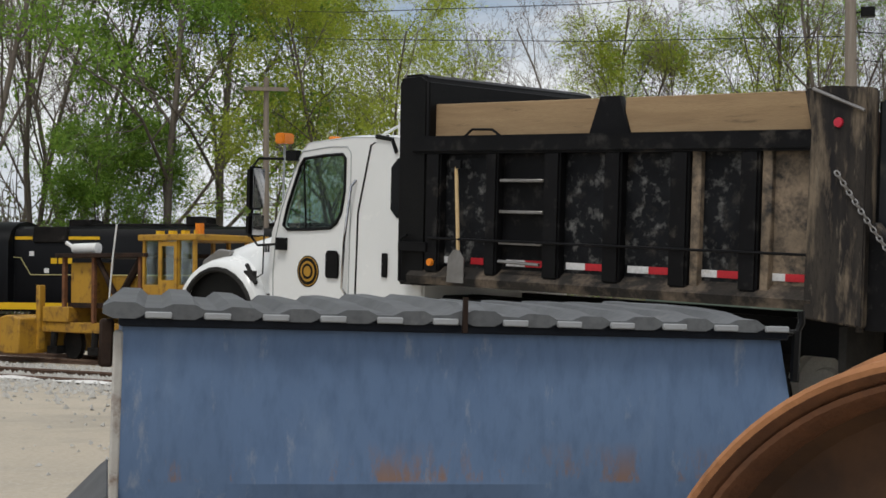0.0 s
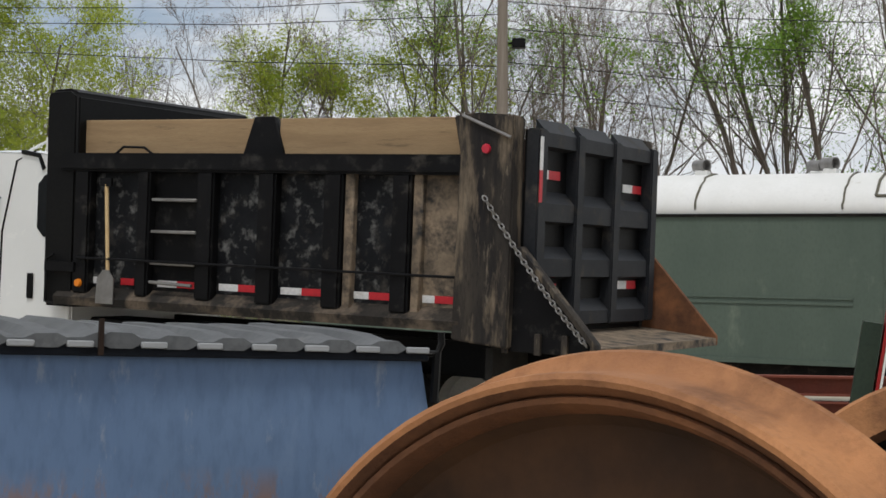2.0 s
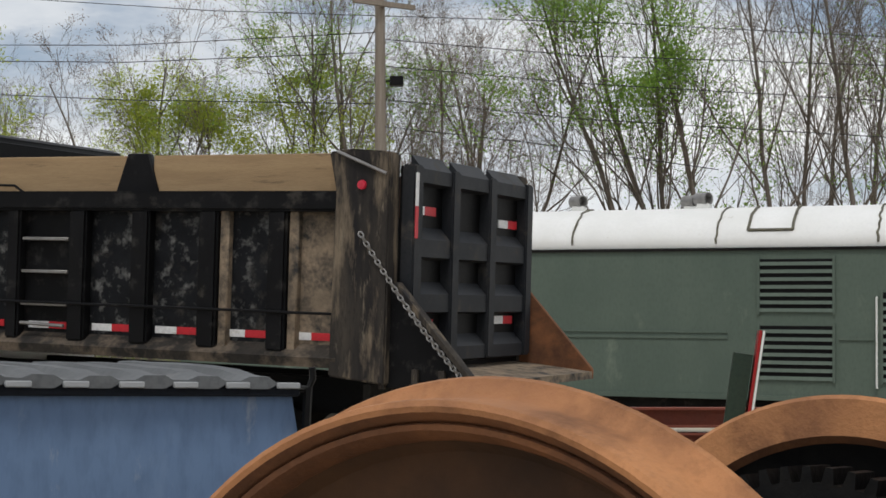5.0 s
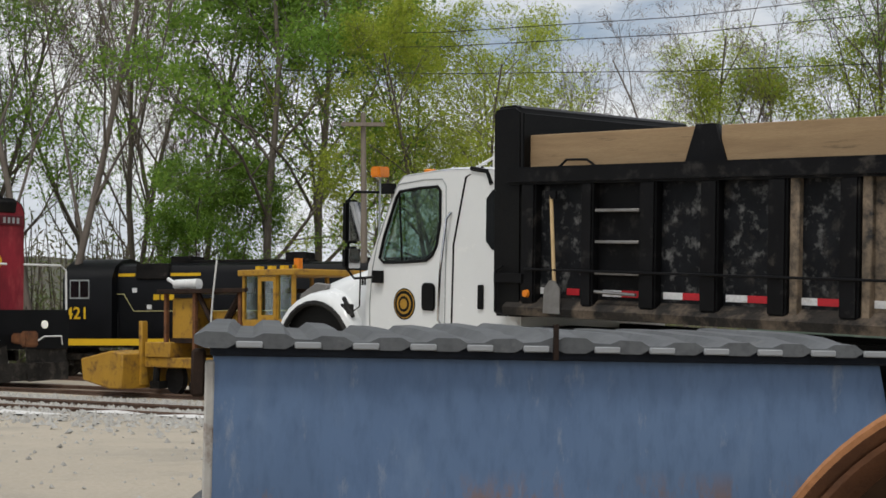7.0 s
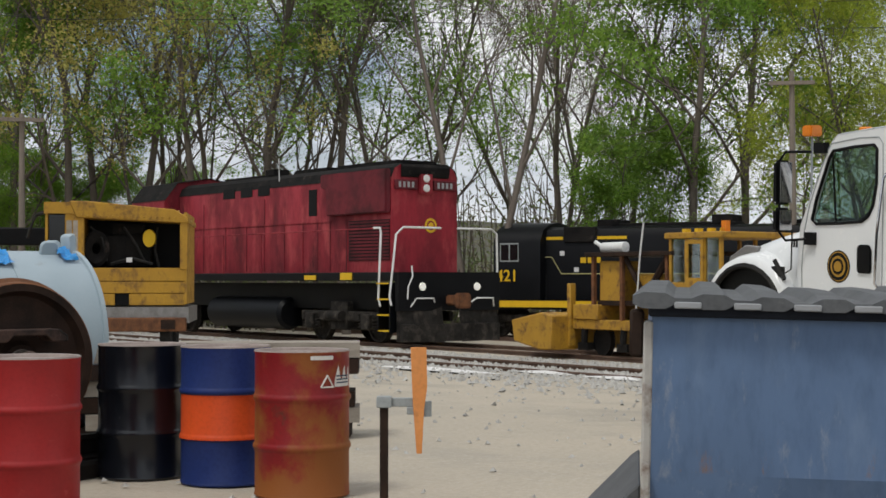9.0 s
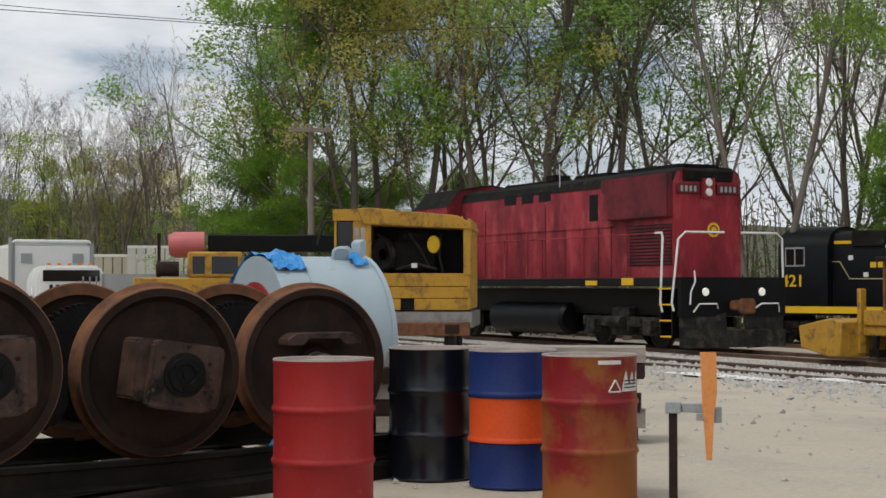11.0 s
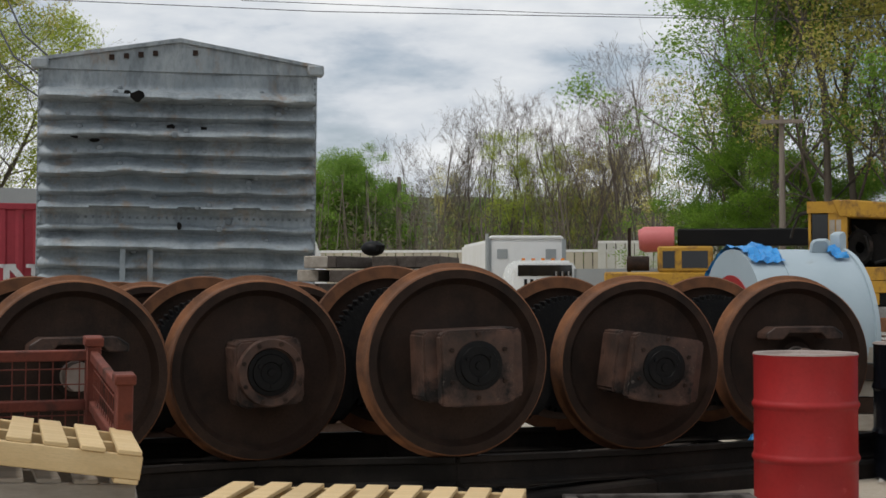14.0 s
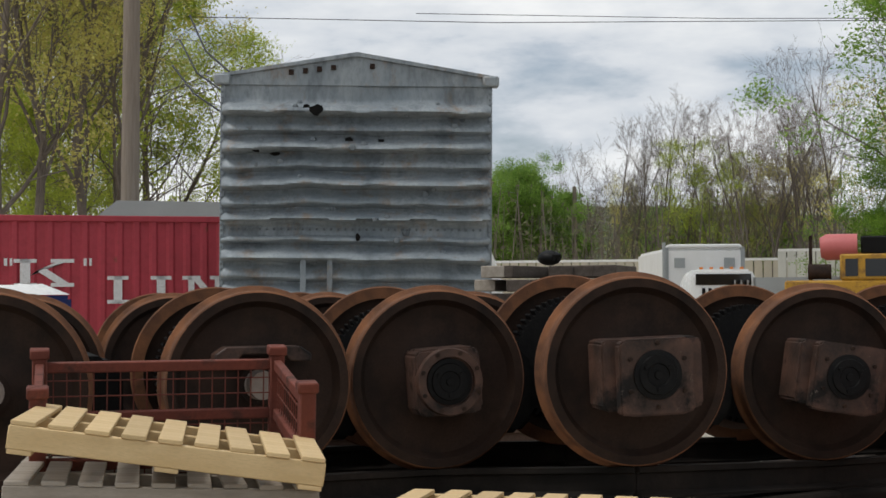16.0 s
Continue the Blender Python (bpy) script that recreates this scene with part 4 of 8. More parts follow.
    for p, e in tips:
        if leaves and noise.noise(p * 0.42 + Vector((seed, 0, 0))) < 0.16 * r.uniform(-1.0, 0.6):
            continue
        for _ in range(leaves):
            c = p + Vector((r.gauss(0, spread_), r.gauss(0, spread_), r.gauss(0, spread_ * 0.8)))
            a = Vector((r.gauss(0, 1), r.gauss(0, 1), r.gauss(0, 1))).normalized()
            b = a.orthogonal().normalized()
            s = size * r.uniform(0.6, 1.5)
            base = len(lv)
            lv += [c + a * s, c + b * s * 0.9, c - a * s]
            lf.append((base, base + 1, base + 2))
    crown = None
    if leaves:
        crown = bpy.data.meshes.new("crown")
        crown.from_pydata([tuple(v) for v in lv], [], lf)
        crown.materials.append(material)
    return wood, twigs, crown


TREE_KIND = {}
for kind in ("bare", "bud", "green", "lime", "olive", "slim", "bush"):
    TREE_KIND[kind] = [tree_meshes(kind, 11 * k + len(kind), 16.0) for k in (1, 2, 3)]
TREE_LABEL = {"bare": "tall bare tree with fine grey branches", "bud": "bare tree with reddish-brown spring buds", "green": "tall tree with fresh green spring leaves", "lime": "tree with sparse yellow-green new leaves",
              "olive": "tall tree with thin brownish-olive young leaves", "slim": "slender tree with small green leaf clusters", "bush": "low broad tree with dense green leaves"}
trees = random.Random(9)


def tree(kind, az, dist, height, pick=0):
    x, y = dist * math.sin(radians(az)), dist * math.cos(radians(az))
    wood, twigs, crown = TREE_KIND[kind][pick % 3]
    root = new("tree")
    s = height / 16.0
    root.matrix_basis = pose(x, y, ground_z(x, y), 0, 0, trees.uniform(0, 360)) @ Matrix.Diagonal((s, s, s, 1))
    tagged(root, TREE_LABEL[kind], "tree", "trees behind the yard")
    ob = new("trunk", wood)
    ob.parent = root
    ob = new("twig_mass", twigs)
    ob.parent = root
    tagged(ob, kind="stuff")
    if crown:
        ob = new("crown", crown)
        ob.parent = root
    return root


for kind, az, dist, height in (
        # behind the railcar and the lamp pole
        ("bare", 36.5, 58, 21), ("slim", 34.8, 60, 22), ("bare", 32.6, 58, 21), ("bare", 31.0, 62, 19), ("bare", 29.2, 58, 20), ("slim", 26.2, 57, 21), ("slim", 24.4, 58, 21),
        ("bud", 18.6, 60, 17), ("bud", 16.8, 62, 16), ("bare", 13.4, 58, 21), ("slim", 12.2, 61, 18), ("lime", 10.6, 59, 15.5), ("lime", 8.4, 61, 15), ("bud", 5.7, 60, 15.5), ("bare", 2.2, 66, 15),
        ("lime", -1.6, 58, 15.5), ("lime", -4.0, 57, 17), ("green", -8.3, 60, 20), ("green", -10.2, 58, 20), ("bush", -12.0, 60, 9.5), ("lime", -6.4, 70, 13),
        # behind the locomotives
        ("bare", -13.0, 66, 21), ("bud", -14.4, 62, 20), ("slim", -15.6, 72, 19), ("bare", -17.7, 54, 23), ("slim", -21.0, 62, 21), ("green", -22.6, 60, 21), ("green", -25.4, 60, 22), ("slim", -24.0, 64, 21),
        ("bare", -27.0, 64, 22), ("olive", -28.3, 60, 20), ("olive", -30.2, 62, 21), ("green", -31.6, 64, 20), ("bare", -29.3, 66, 21), ("olive", -32.9, 62, 21), ("green", -34.2, 62, 20), ("green", -35.6, 64, 17), ("olive", -36.3, 68, 13), ("bush", -36.6, 62, 8),
        ("olive", -33.6, 72, 19), ("bush", -31.0, 70, 8), ("bush", -27.6, 72, 8), ("bush", -34.4, 72, 9),
        # the lower far line
        ("bare", -38.3, 86, 16.5), ("bare", -39.4, 88, 14.5), ("bud", -40.2, 90, 12.5), ("olive", -41.0, 92, 11), ("bud", -41.5, 88, 13), ("bare", -42.4, 92, 12), ("lime", -43.3, 92, 12), ("bare", -44.4, 92, 14), ("bare", -45.2, 92, 13.5),
        ("olive", -42.0, 98, 10), ("bare", -46.4, 94, 12.5), ("bare", -47.3, 96, 11.5), ("bush", -43.6, 98, 8), ("bush", -49.2, 90, 9.5), ("bush", -50.3, 92, 9.5), ("bush", -51.2, 94, 9), ("olive", -38.8, 98, 11), ("olive", -46.0, 100, 9), ("olive", -39.9, 102, 11), ("bush", -40.8, 104, 8), ("bush", -45.0, 104, 7.5), ("bud", -47.8, 104, 9),
        # behind the container
        ("olive", -64.6, 50, 17), ("olive", -65.8, 48, 18), ("olive", -67.2, 46, 18), ("olive", -68.8, 46, 18), ("lime", -63.4, 58, 15), ("lime", -64.2, 60, 17), ("lime", -66.6, 54, 11), ("lime", -68.4, 52, 10), ("olive", -67.8, 58, 17), ("olive", -66.4, 60, 17), ("lime", -65.4, 62, 15)):
    tree(kind, az, dist, height, trees.randint(0, 2))


def brush():
    """Thin saplings and undergrowth between and below the trees."""
    r = random.Random(21)
    v, f, lv, lf = [], [], [], []
    for k in range(3000):
        az = radians(r.uniform(-72, 38))
        dist = r.uniform(62, 80) + (22 if az < radians(-36.5) else 0) - (18 if az < radians(-60) else 0)
        x, y, h = dist * math.sin(az), dist * math.cos(az), r.uniform(1.5, 6.5) * (0.42 if az > radians(-11) else 1.05 if az > radians(-23) else 0.8 if az > radians(-36.5) else 1.15 if az > radians(-60) else 1.1)
        z = ground_z(x, y)
        dx, dy = r.gauss(0, 0.08), r.gauss(0, 0.08)
        w = 0.015 + 0.006 * h
        b = len(v)
        for t in (0, 0.5, 1):
            for c in range(3):
                a = c * 2.094
                v.append((x + dx * h * t + w * (1 - 0.7 * t) * math.cos(a), y + dy * h * t + w * (1 - 0.7 * t) * math.sin(a), z + h * t))
        for t in (0, 1):
            for c in range(3):
                f.append((b + t * 3 + c, b + t * 3 + (c + 1) % 3, b + t * 3 + 3 + (c + 1) % 3, b + t * 3 + 3 + c))
        for _ in range(30):
            t = r.uniform(0.05, 1.05)
            c = Vector((x + dx * h * t + r.gauss(0, 0.8), y + dy * h * t + r.gauss(0, 0.8), z + h * t))
            a = Vector((r.gauss(0, 1), r.gauss(0, 1), r.gauss(0, 1))).normalized()
            e = a.orthogonal().normalized()
            s = r.uniform(0.05, 0.14)
            b2 = len(lv)
            lv += [tuple(c + a * s * 1.5), tuple(c + e * s * 0.4), tuple(c - a * s * 1.5), tuple(c - e * s * 0.4)]
            lf.append((b2, b2 + 1, b2 + 2, b2 + 3))
    root = thing("undergrowth", ID, "tangle of thin saplings and brown-green undergrowth", "undergrowth", kind="stuff")
    for name, vv, ff, mt in (("stems", v, f, M_BARK), ("foliage", lv, lf, L_BRUSH)):
        me = bpy.data.meshes.new(name)
        me.from_pydata(vv, [], ff)
        me.materials.append(mt)
        ob = new(name, me)
        ob.parent = root
        tagged(ob, kind="stuff")


brush()

# distant wooded ridge
M_RIDGE = surface("distant_woods", (0.085, 0.085, 0.06), (0.13, 0.115, 0.095), rough=1.0, scale=0.08, fine=1.2, bump=0.6, bump_size=1.0, spot=(0.07, 0.10, 0.035), spot_at=0.56, spot_scale=0.12)
bm = BM()
grid(bm, [radians(-85 + 1.0 * k) for k in range(135)], [0, 0.35, 0.7, 1.0, 1.2], lambda a, t: Vector(((180 + 60 * t) * math.sin(a), (180 + 60 * t) * math.cos(a), -2 + (11.5 + 4 * smooth(-0.60, -0.68, a) + 3 * noise.noise((a * 4, 0, 0)) + 1.6 * noise.noise((a * 30, 1, 0))) * min(1, t) - 6 * max(0, t - 1))))
solid("backdrop_ridge", bm, M_RIDGE, "low wooded ridge in the distance", "hill", kind="structure")


# ---- utility poles and wires ----
def pole(x, y, top, r0, arms=(), lean=0.0, lamp=None):
    z = ground_z(x, y)
    root = thing("utility_pole", pose(x, y, z, 0, lean, 0), "weathered grey wooden utility pole", "utility pole", "utility poles")
    bm = BM()
    tube(bm, [(0, 0, -0.4), (0.02, 0, (top - z) * 0.5), (0, 0, top - z)], [r0, r0 * 0.85, r0 * 0.65], 14)
    part("shaft", bm, M_POLE, root)
    for h, half, turn in arms:
        m = pose(0, 0, h - z, 0, 0, turn)
        bm = BM()
        box(bm, -half, half, -r0 - 0.09, -r0 + 0.03, -0.06, 0.06, m)
        arm = part("crossarm", bm, M_POLE, root)
        for k in (-0.85, -0.4, 0.4, 0.85):
            bm = BM()
            lathe(bm, [(0.0, 0.16), (0.04, 0.15), (0.055, 0.09), (0.03, 0.05), (0.03, 0.0)], 10, m @ Matrix.Translation((k * half, -r0 - 0.03, 0.06)) @ Matrix.Rotation(-math.pi / 2, 4, "Y"))
            part("insulator", bm, M_GREY, arm)
    if lamp:
        h, turn = lamp
        m = pose(0, 0, h - z, 0, 0, turn)
        bm = BM()
        tube(bm, [m @ Vector((0, 0, 0)), m @ Vector((0.35, 0, 0.05))], 0.03, 6)
        box(bm, 0.25, 0.6, -0.16, 0.16, -0.10, 0.14, m)
        part("floodlight", bevel(bm, 0.02, 1), M_PLAIN_BLACK, root, "black floodlight on a short arm")
    return root


p1 = pole(10.08, 38.9, 10.6, 0.19, arms=((10.1, 0.9, 15),), lamp=(8.1, -15))
pole(-5.698, 49.785, 7.85, 0.13, arms=((7.46, 0.7, 8),))
pole(-28.163, 41.455, 6.46, 0.12, arms=((6.26, 0.65, 35),))
pole(-67.011, 60.318, 7.3, 0.17)
pole(-34.82, 16.85, 15.2, 0.24, lean=1.0)


def wire(points, sag=0.0, r=0.022, label="thin black overhead cable"):
    bm = BM()
    pts = []
    for a, b in zip(points, points[1:]):
        a, b = Vector(a), Vector(b)
        for k in range(8):
            t = k / 8
            p = a.lerp(b, t)
            p.z -= 4 * sag * t * (1 - t)
            pts.append(p)
    pts.append(Vector(points[-1]))
    tube(bm, pts, r, 4)
    solid("overhead_cable", bm, M_WIRE, label, "cable", "overhead cables")
for line in (
        ((10.09, 38.88, 9.4), (4.10, 43.98, 9.7), (-3.09, 48.06, 10.1), (-6.39, 55.80, 11.56), (-20.72, 58.62, 12.74)),
        ((10.09, 38.88, 8.88), (4.11, 43.98, 9.22), (-3.09, 48.06, 9.65), (-6.39, 55.80, 11.03), (-20.71, 58.62, 12.2)),
        ((10.09, 38.88, 7.53), (4.11, 43.98, 8.16), (-3.07, 48.06, 8.81), (-5.17, 55.94, 10.11), (-20.70, 58.62, 11.06)),
        ((10.09, 38.88, 9.22), (14.99, 37.27, 8.74), (22.56, 33.22, 8.11)),
        ((10.09, 38.88, 8.52), (14.99, 37.27, 8.02), (22.55, 33.23, 7.21)),
        ((10.09, 38.88, 7.65), (14.98, 37.28, 7.1), (22.55, 33.23, 6.3)),
        ((10.09, 38.88, 6.95), (12.95, 35.90, 6.26), (16.33, 32.27, 5.28)),
        ((-3.12, 48.06, 11.76), (6.77, 45.68, 11.18), (17.99, 42.52, 10.82), (25.94, 38.18, 9.93)),
        ((-35.49, 18.82, 8.31), (-31.16, 25.35, 8.2), (-23.14, 35.24, 8.13), (-24.35, 43.87, 9.57), (-20.64, 54.39, 10.94), (-3.33, 60.07, 10.46)),
        ((-37.25, 27.29, 9.53), (-31.26, 33.98, 9.2), (-25.33, 38.60, 8.83)),
        ((-19.57, 10.41, 5.17), (-18.15, 9.89, 4.44), (-16.87, 9.52, 3.99)),
        ((-19.63, 10.29, 4.82), (-18.20, 9.79, 4.15), (-16.90, 9.48, 3.73)),
        ((-19.68, 10.20, 4.46), (-18.22, 9.76, 3.88), (-16.90, 9.48, 3.46)),
):
    wire(line, r=0.013)


# ---- dump truck ----
def heading(x, y, z, deg, pitch=0.0, roll=0.0):
    """A pose with local x ahead, y to the left and z up."""
    h, p, r = radians(deg), radians(pitch), radians(roll)
    u = Vector((math.cos(h) * math.cos(p), math.sin(h) * math.cos(p), math.sin(p)))
    right = Vector((math.sin(h), -math.cos(h), 0))
    w = right.cross(u)
    r2, w2 = right * math.cos(r) + w * math.sin(r), -right * math.sin(r) + w * math.cos(r)
    return Matrix(((u.x, -r2.x, w2.x, x), (u.y, -r2.y, w2.y, y), (u.z, -r2.z, w2.z, z), (0, 0, 0, 1)))


def ring_panel(bm, outer, inner, lo, hi):
    """A flat panel in x and z with a hole; both outlines have as many corners."""
    n = len(outer)
    a, b = [[bm.verts.new((x, y, z)) for x, z in outer] for y in (lo, hi)]
    c, d = [[bm.verts.new((x, y, z)) for x, z in inner] for y in (lo, hi)]
    for i in range(n):
        j = (i + 1) % n
        bm.faces.new((a[i], a[j], c[j], c[i]))
        bm.faces.new((b[j], b[i], d[i], d[j]))
        bm.faces.new((a[j], a[i], b[i], b[j]))
        bm.faces.new((c[i], c[j], d[j], d[i]))
    return bm


def chain(name, parent, a, b, material, link=0.05):
    a, b = Vector(a), Vector(b)
    n = int((b - a).length / (link * 0.72))
    bm = BM()
    d = (b - a).normalized()
    side = d.orthogonal().normalized()
    for k in range(n):
        c = a.lerp(b, (k + 0.5) / n)
        c.z -= 0.05 * math.sin((k + 0.5) / n * math.pi)
        s = Matrix.Rotation(math.pi / 2 * (k % 2), 3, d) @ side
        ring = [c + d * (link * 0.5 * math.cos(t)) + s * (link * 0.32 * math.sin(t)) for t in [i * math.pi / 4 for i in range(9)]]
        tube(bm, ring, 0.007, 4, caps=False)
    part(name, bm, material, parent, "rusty chain", kind="stuff")


def dump_truck():
    root = thing("dump_truck", heading(2.895, 10.93, 1.131, 137.64, 2.6, 1.143), "white dump truck with scuffed black steel bed and plywood sideboards", "truck")

    def side_x(px):
        u = (1015 - px) / 965
        return 0.42 + 3.80 * u / (u + (1 - u) * 1.19)

    # bed
    bm = BM()
    box(bm, 0.02, 4.2, -2.36, -0.06, 0.0, 0.09)
    box(bm, 0.4, 4.2, -2.40, -2.30, 0.05, 1.25)
    bed = part("bed_floor", bm, M_BLACK, root, "black steel bed")
    edges = [4.32, side_x(228), side_x(378), side_x(528), side_x(692), side_x(862), 0.40]
    skins = [M_BLACK_SCUFFED, M_BLACK, M_BLACK_SCUFFED, M_BLACK_SCUFFED, M_BLACK_SCUFFED, M_MUDDY]
    for (hi, lo), mt in zip(zip(edges, edges[1:]), skins):
        bm = BM()
        box(bm, lo, hi, -0.085, -0.05, 0.09, 1.14)
        part("side_panel", bm, mt, bed, "scuffed side panel")
    for px, w, mud in ((80, 0.17, False), (228, 0.13, False), (378, 0.17, False), (528, 0.17, False), (692, 0.17, False), (862, 0.16, False)):
        x = side_x(px)
        bm = BM()
        prism(bm, [(x - w / 2, 0.10), (x + w / 2, 0.10), (x + w / 2, 1.14), (x - w / 2, 1.14)], -0.06, 0.045)
        part("side_rib", bevel(bm, 0.018, 2), M_BLACK, bed, "black upright rib")
        if px in (692, 862):
            bm = BM()
            prism(bm, [(x - w / 2 - 0.085, 0.10), (x - w / 2 - 0.004, 0.10), (x - w / 2 - 0.004, 1.14), (x - w / 2 - 0.085, 1.14)], -0.06, 0.008)
            part("mud_ledge", bevel(bm, 0.01, 1), M_MUDDY, bed, "mud-caked edge of the rib")
    bm = BM()
    prism(bm, [(0.40, 1.13), (4.34, 1.13), (4.34, 1.28), (0.40, 1.28)], -0.09, 0.06)
    part("top_flange", bevel(bm, 0.02, 2), M_BLACK, bed)
    bm = BM()
    m = Matrix.Rotation(math.pi / 2, 4, "Z")
    # sloped lower ledge
    poly = [(-0.06, 0.0), (0.06, 0.0), (0.075, 0.07), (-0.05, 0.16)]
    a = [bm.verts.new((0.40, y, z)) for y, z in poly]
    b = [bm.verts.new((4.34, y, z)) for y, z in poly]
    for i in range(4):
        bm.faces.new((a[i], a[(i + 1) % 4], b[(i + 1) % 4], b[i]))
    bm.faces.new(a[::-1])
    bm.faces.new(b)
    part("lower_rail", bm, surface("dusty_black", (0.018, 0.017, 0.016), (0.04, 0.035, 0.03), rough=0.8, scale=3, spot=(0.20, 0.155, 0.115), spot_at=0.585, spot_scale=2.2, soft=0.1), bed, "dust-covered lower rail")
    bm = BM()
    tube(bm, [(4.1, 0.06, 0.40), (2.2, 0.062, 0.395), (0.45, 0.06, 0.39)], 0.011, 6)
    part("side_rod", bm, M_BLACK, bed, "thin steel rod along the side")
    for k, (hi, lo) in enumerate(zip(edges, edges[1:])):
        w = hi - lo
        if k == 0:
            spans = ((hi - 0.27, hi - 0.37, M_WHITE_REFLECT), (lo + 0.28, lo + 0.14, M_RED_REFLECT))
        else:
            m0 = lo + w * 0.50
            spans = ((lo + w * 0.82, m0, M_WHITE_REFLECT), (m0, lo + w * 0.2, M_RED_REFLECT))
        for p, q, mt in spans:
            bm = BM()
            box(bm, q, p, -0.05, -0.044, 0.19, 0.245)
            part("reflective_tape", bm, mt, bed)
    # steps between two ribs
    for z in (0.37, 0.63, 0.89):
        bm = BM()
        box(bm, side_x(355), side_x(247), -0.05, 0.03, z, z + 0.025)
        part("step", bevel(bm, 0.004, 1), M_STEEL, bed, "worn steel step")
    bm = BM()
    tube(bm, [(side_x(352), 0.035, 0.215), (side_x(250), 0.035, 0.23)], 0.014, 6)
    part("step_bar", bm, M_STEEL, bed)
    # sideboards
    spans = [4.14, side_x(458), side_x(545), 0.50]
    for k, (hi, lo) in enumerate(zip(spans, spans[1:])):
        if k == 1:
            continue
        bm = BM()
        box(bm, lo - 0.05, hi + 0.05, -0.13, -0.09, 1.26, 1.565)
        part("sideboard", bevel(bm, 0.006, 1), M_WOOD_BOARD, bed, "weathered plywood sideboard")
    x0, x1 = side_x(550), side_x(445)
    bm = BM()
    prism(bm, [(x0, 1.265), (x1, 1.265), (x1 - 0.11, 1.58), (x0 + 0.11, 1.58)], -0.14, -0.07)
    part("board_bracket", bevel(bm, 0.006, 1), M_BLACK, bed, "black board bracket")
    bm = BM()
    prism(bm, [(0.0, 1.2), (4.25, 1.2), (4.25, 1.78), (2.7, 1.62), (0.0, 1.53)], -2.34, -2.29)
    part("far_sideboard", bm, M_RUST_DARK, bed, "dark far sideboard")
    # headboard
    bm = BM()
    prism(bm, [(4.16, -0.02), (4.52, -0.02), (4.54, 1.76), (4.50, 1.82), (4.26, 1.83), (4.18, 1.78)], -2.38, 0.02)
    part("headboard", bevel(bm, 0.03, 3), M_PLAIN_BLACK, bed, "tall black headboard")
    bm = BM()
    box(bm, 4.12, 4.45, 0.02, 0.07, 0.28, 0.36)
    tube(bm, [(4.36, 0.05, 0.42), (4.44, 0.05, 0.38), (4.44, 0.05, 0.02), (4.3, 0.05, 0.0)], 0.012, 6)
    part("headboard_bracket", bm, M_BLACK, bed)
    bm = BM()
    tube(bm, [(side_x(145), -0.02, 1.27), (side_x(165), -0.02, 1.335), (side_x(215), -0.02, 1.33), (side_x(238), -0.02, 1.27)], 0.011, 6)
    part("tarp_hoop", bm, M_BLACK, bed)
    bm = BM()
    lathe(bm, [(0.0, 0.03), (0.03, 0.026), (0.035, 0.0)], 14, Matrix.Translation((side_x(82), 0.05, 0.19)) @ Matrix.Rotation(math.pi / 2, 4, "Z"))
    part("marker_lamp", bm, M_AMBER, bed, "amber marker lamp")
    # rear corner posts
    M_MUD_STREAK = surface("mud_streaked_black", (0.016, 0.015, 0.016), (0.058, 0.049, 0.040), rough=0.7, scale=2.2, fine=35, stretch=(2.2, 2.2, 0.45), bump=0.2, spot=(0.19, 0.15, 0.108), spot_at=0.585, spot_scale=4, soft=0.09, spot2=(0.24, 0.20, 0.15), spot2_at=0.69, spot2_scale=7)
    M_GATE = surface("slate_black_paint", (0.016, 0.018, 0.022), (0.030, 0.031, 0.034), rough=0.5, scale=2.5, bump=0.1, spot=(0.085, 0.075, 0.065), spot_at=0.66, spot_scale=5, soft=0.1)
    for y0, y1 in ((-0.10, 0.07), (-2.47, -2.30)):
        bm = BM()
        prism(bm, [(0.0, -0.10), (0.46, -0.06), (0.44, 1.30), (0.50, 1.56), (0.30, 1.58), (0.0, 1.56)], y0, y1)
        part("rear_post", bevel(bm, 0.012, 2), M_MUD_STREAK, bed, "scuffed black rear corner post")
    bm = BM()
    lathe(bm, [(0.0, 0.02), (0.032, 0.018), (0.036, 0.0)], 14, Matrix.Translation((0.22, 0.07, 1.32)) @ Matrix.Rotation(math.pi / 2, 4, "Z"))
    part("clearance_lamp", bm, M_RED_LENS, bed, "red clearance lamp")
    bm = BM()
    tube(bm, [(0.42, 0.085, 1.56), (0.02, 0.085, 1.40)], 0.012, 6)
    part("latch_rod", bm, M_STEEL, bed)
    # tailgate with recessed bays
    bm = BM()
    box(bm, -0.03, 0.0, -2.30, -0.10, 0.10, 1.47)
    gate = part("tailgate", bm, M_PLAIN_BLACK, root, "black ribbed tailgate")
    for y in (-2.30, -1.55, -0.86, -0.22):
        bm = BM()
        prism(bm, [(-0.13, 0.06), (-0.02, 0.06), (-0.02, 1.48), (-0.13, 1.48)], y, y + (0.13 if y != -0.22 else 0.14))
        part("gate_upright", bevel(bm, 0.012, 2), M_GATE, gate)
    for z in (0.06, 0.42, 0.82, 1.36):
        h = 0.10 if z in (0.06, 1.36) else 0.13
        bm = BM()
        for ya, yb in ((-2.17, -1.55), (-1.42, -0.86), (-0.73, -0.22)):
            prism(bm, [(-0.11, z), (-0.02, z - 0.02), (-0.02, z + h + 0.10), (-0.11, z + h)], ya, yb)
        part("gate_crossbar", bm, M_GATE, gate, "sloped crossbar of the tailgate")
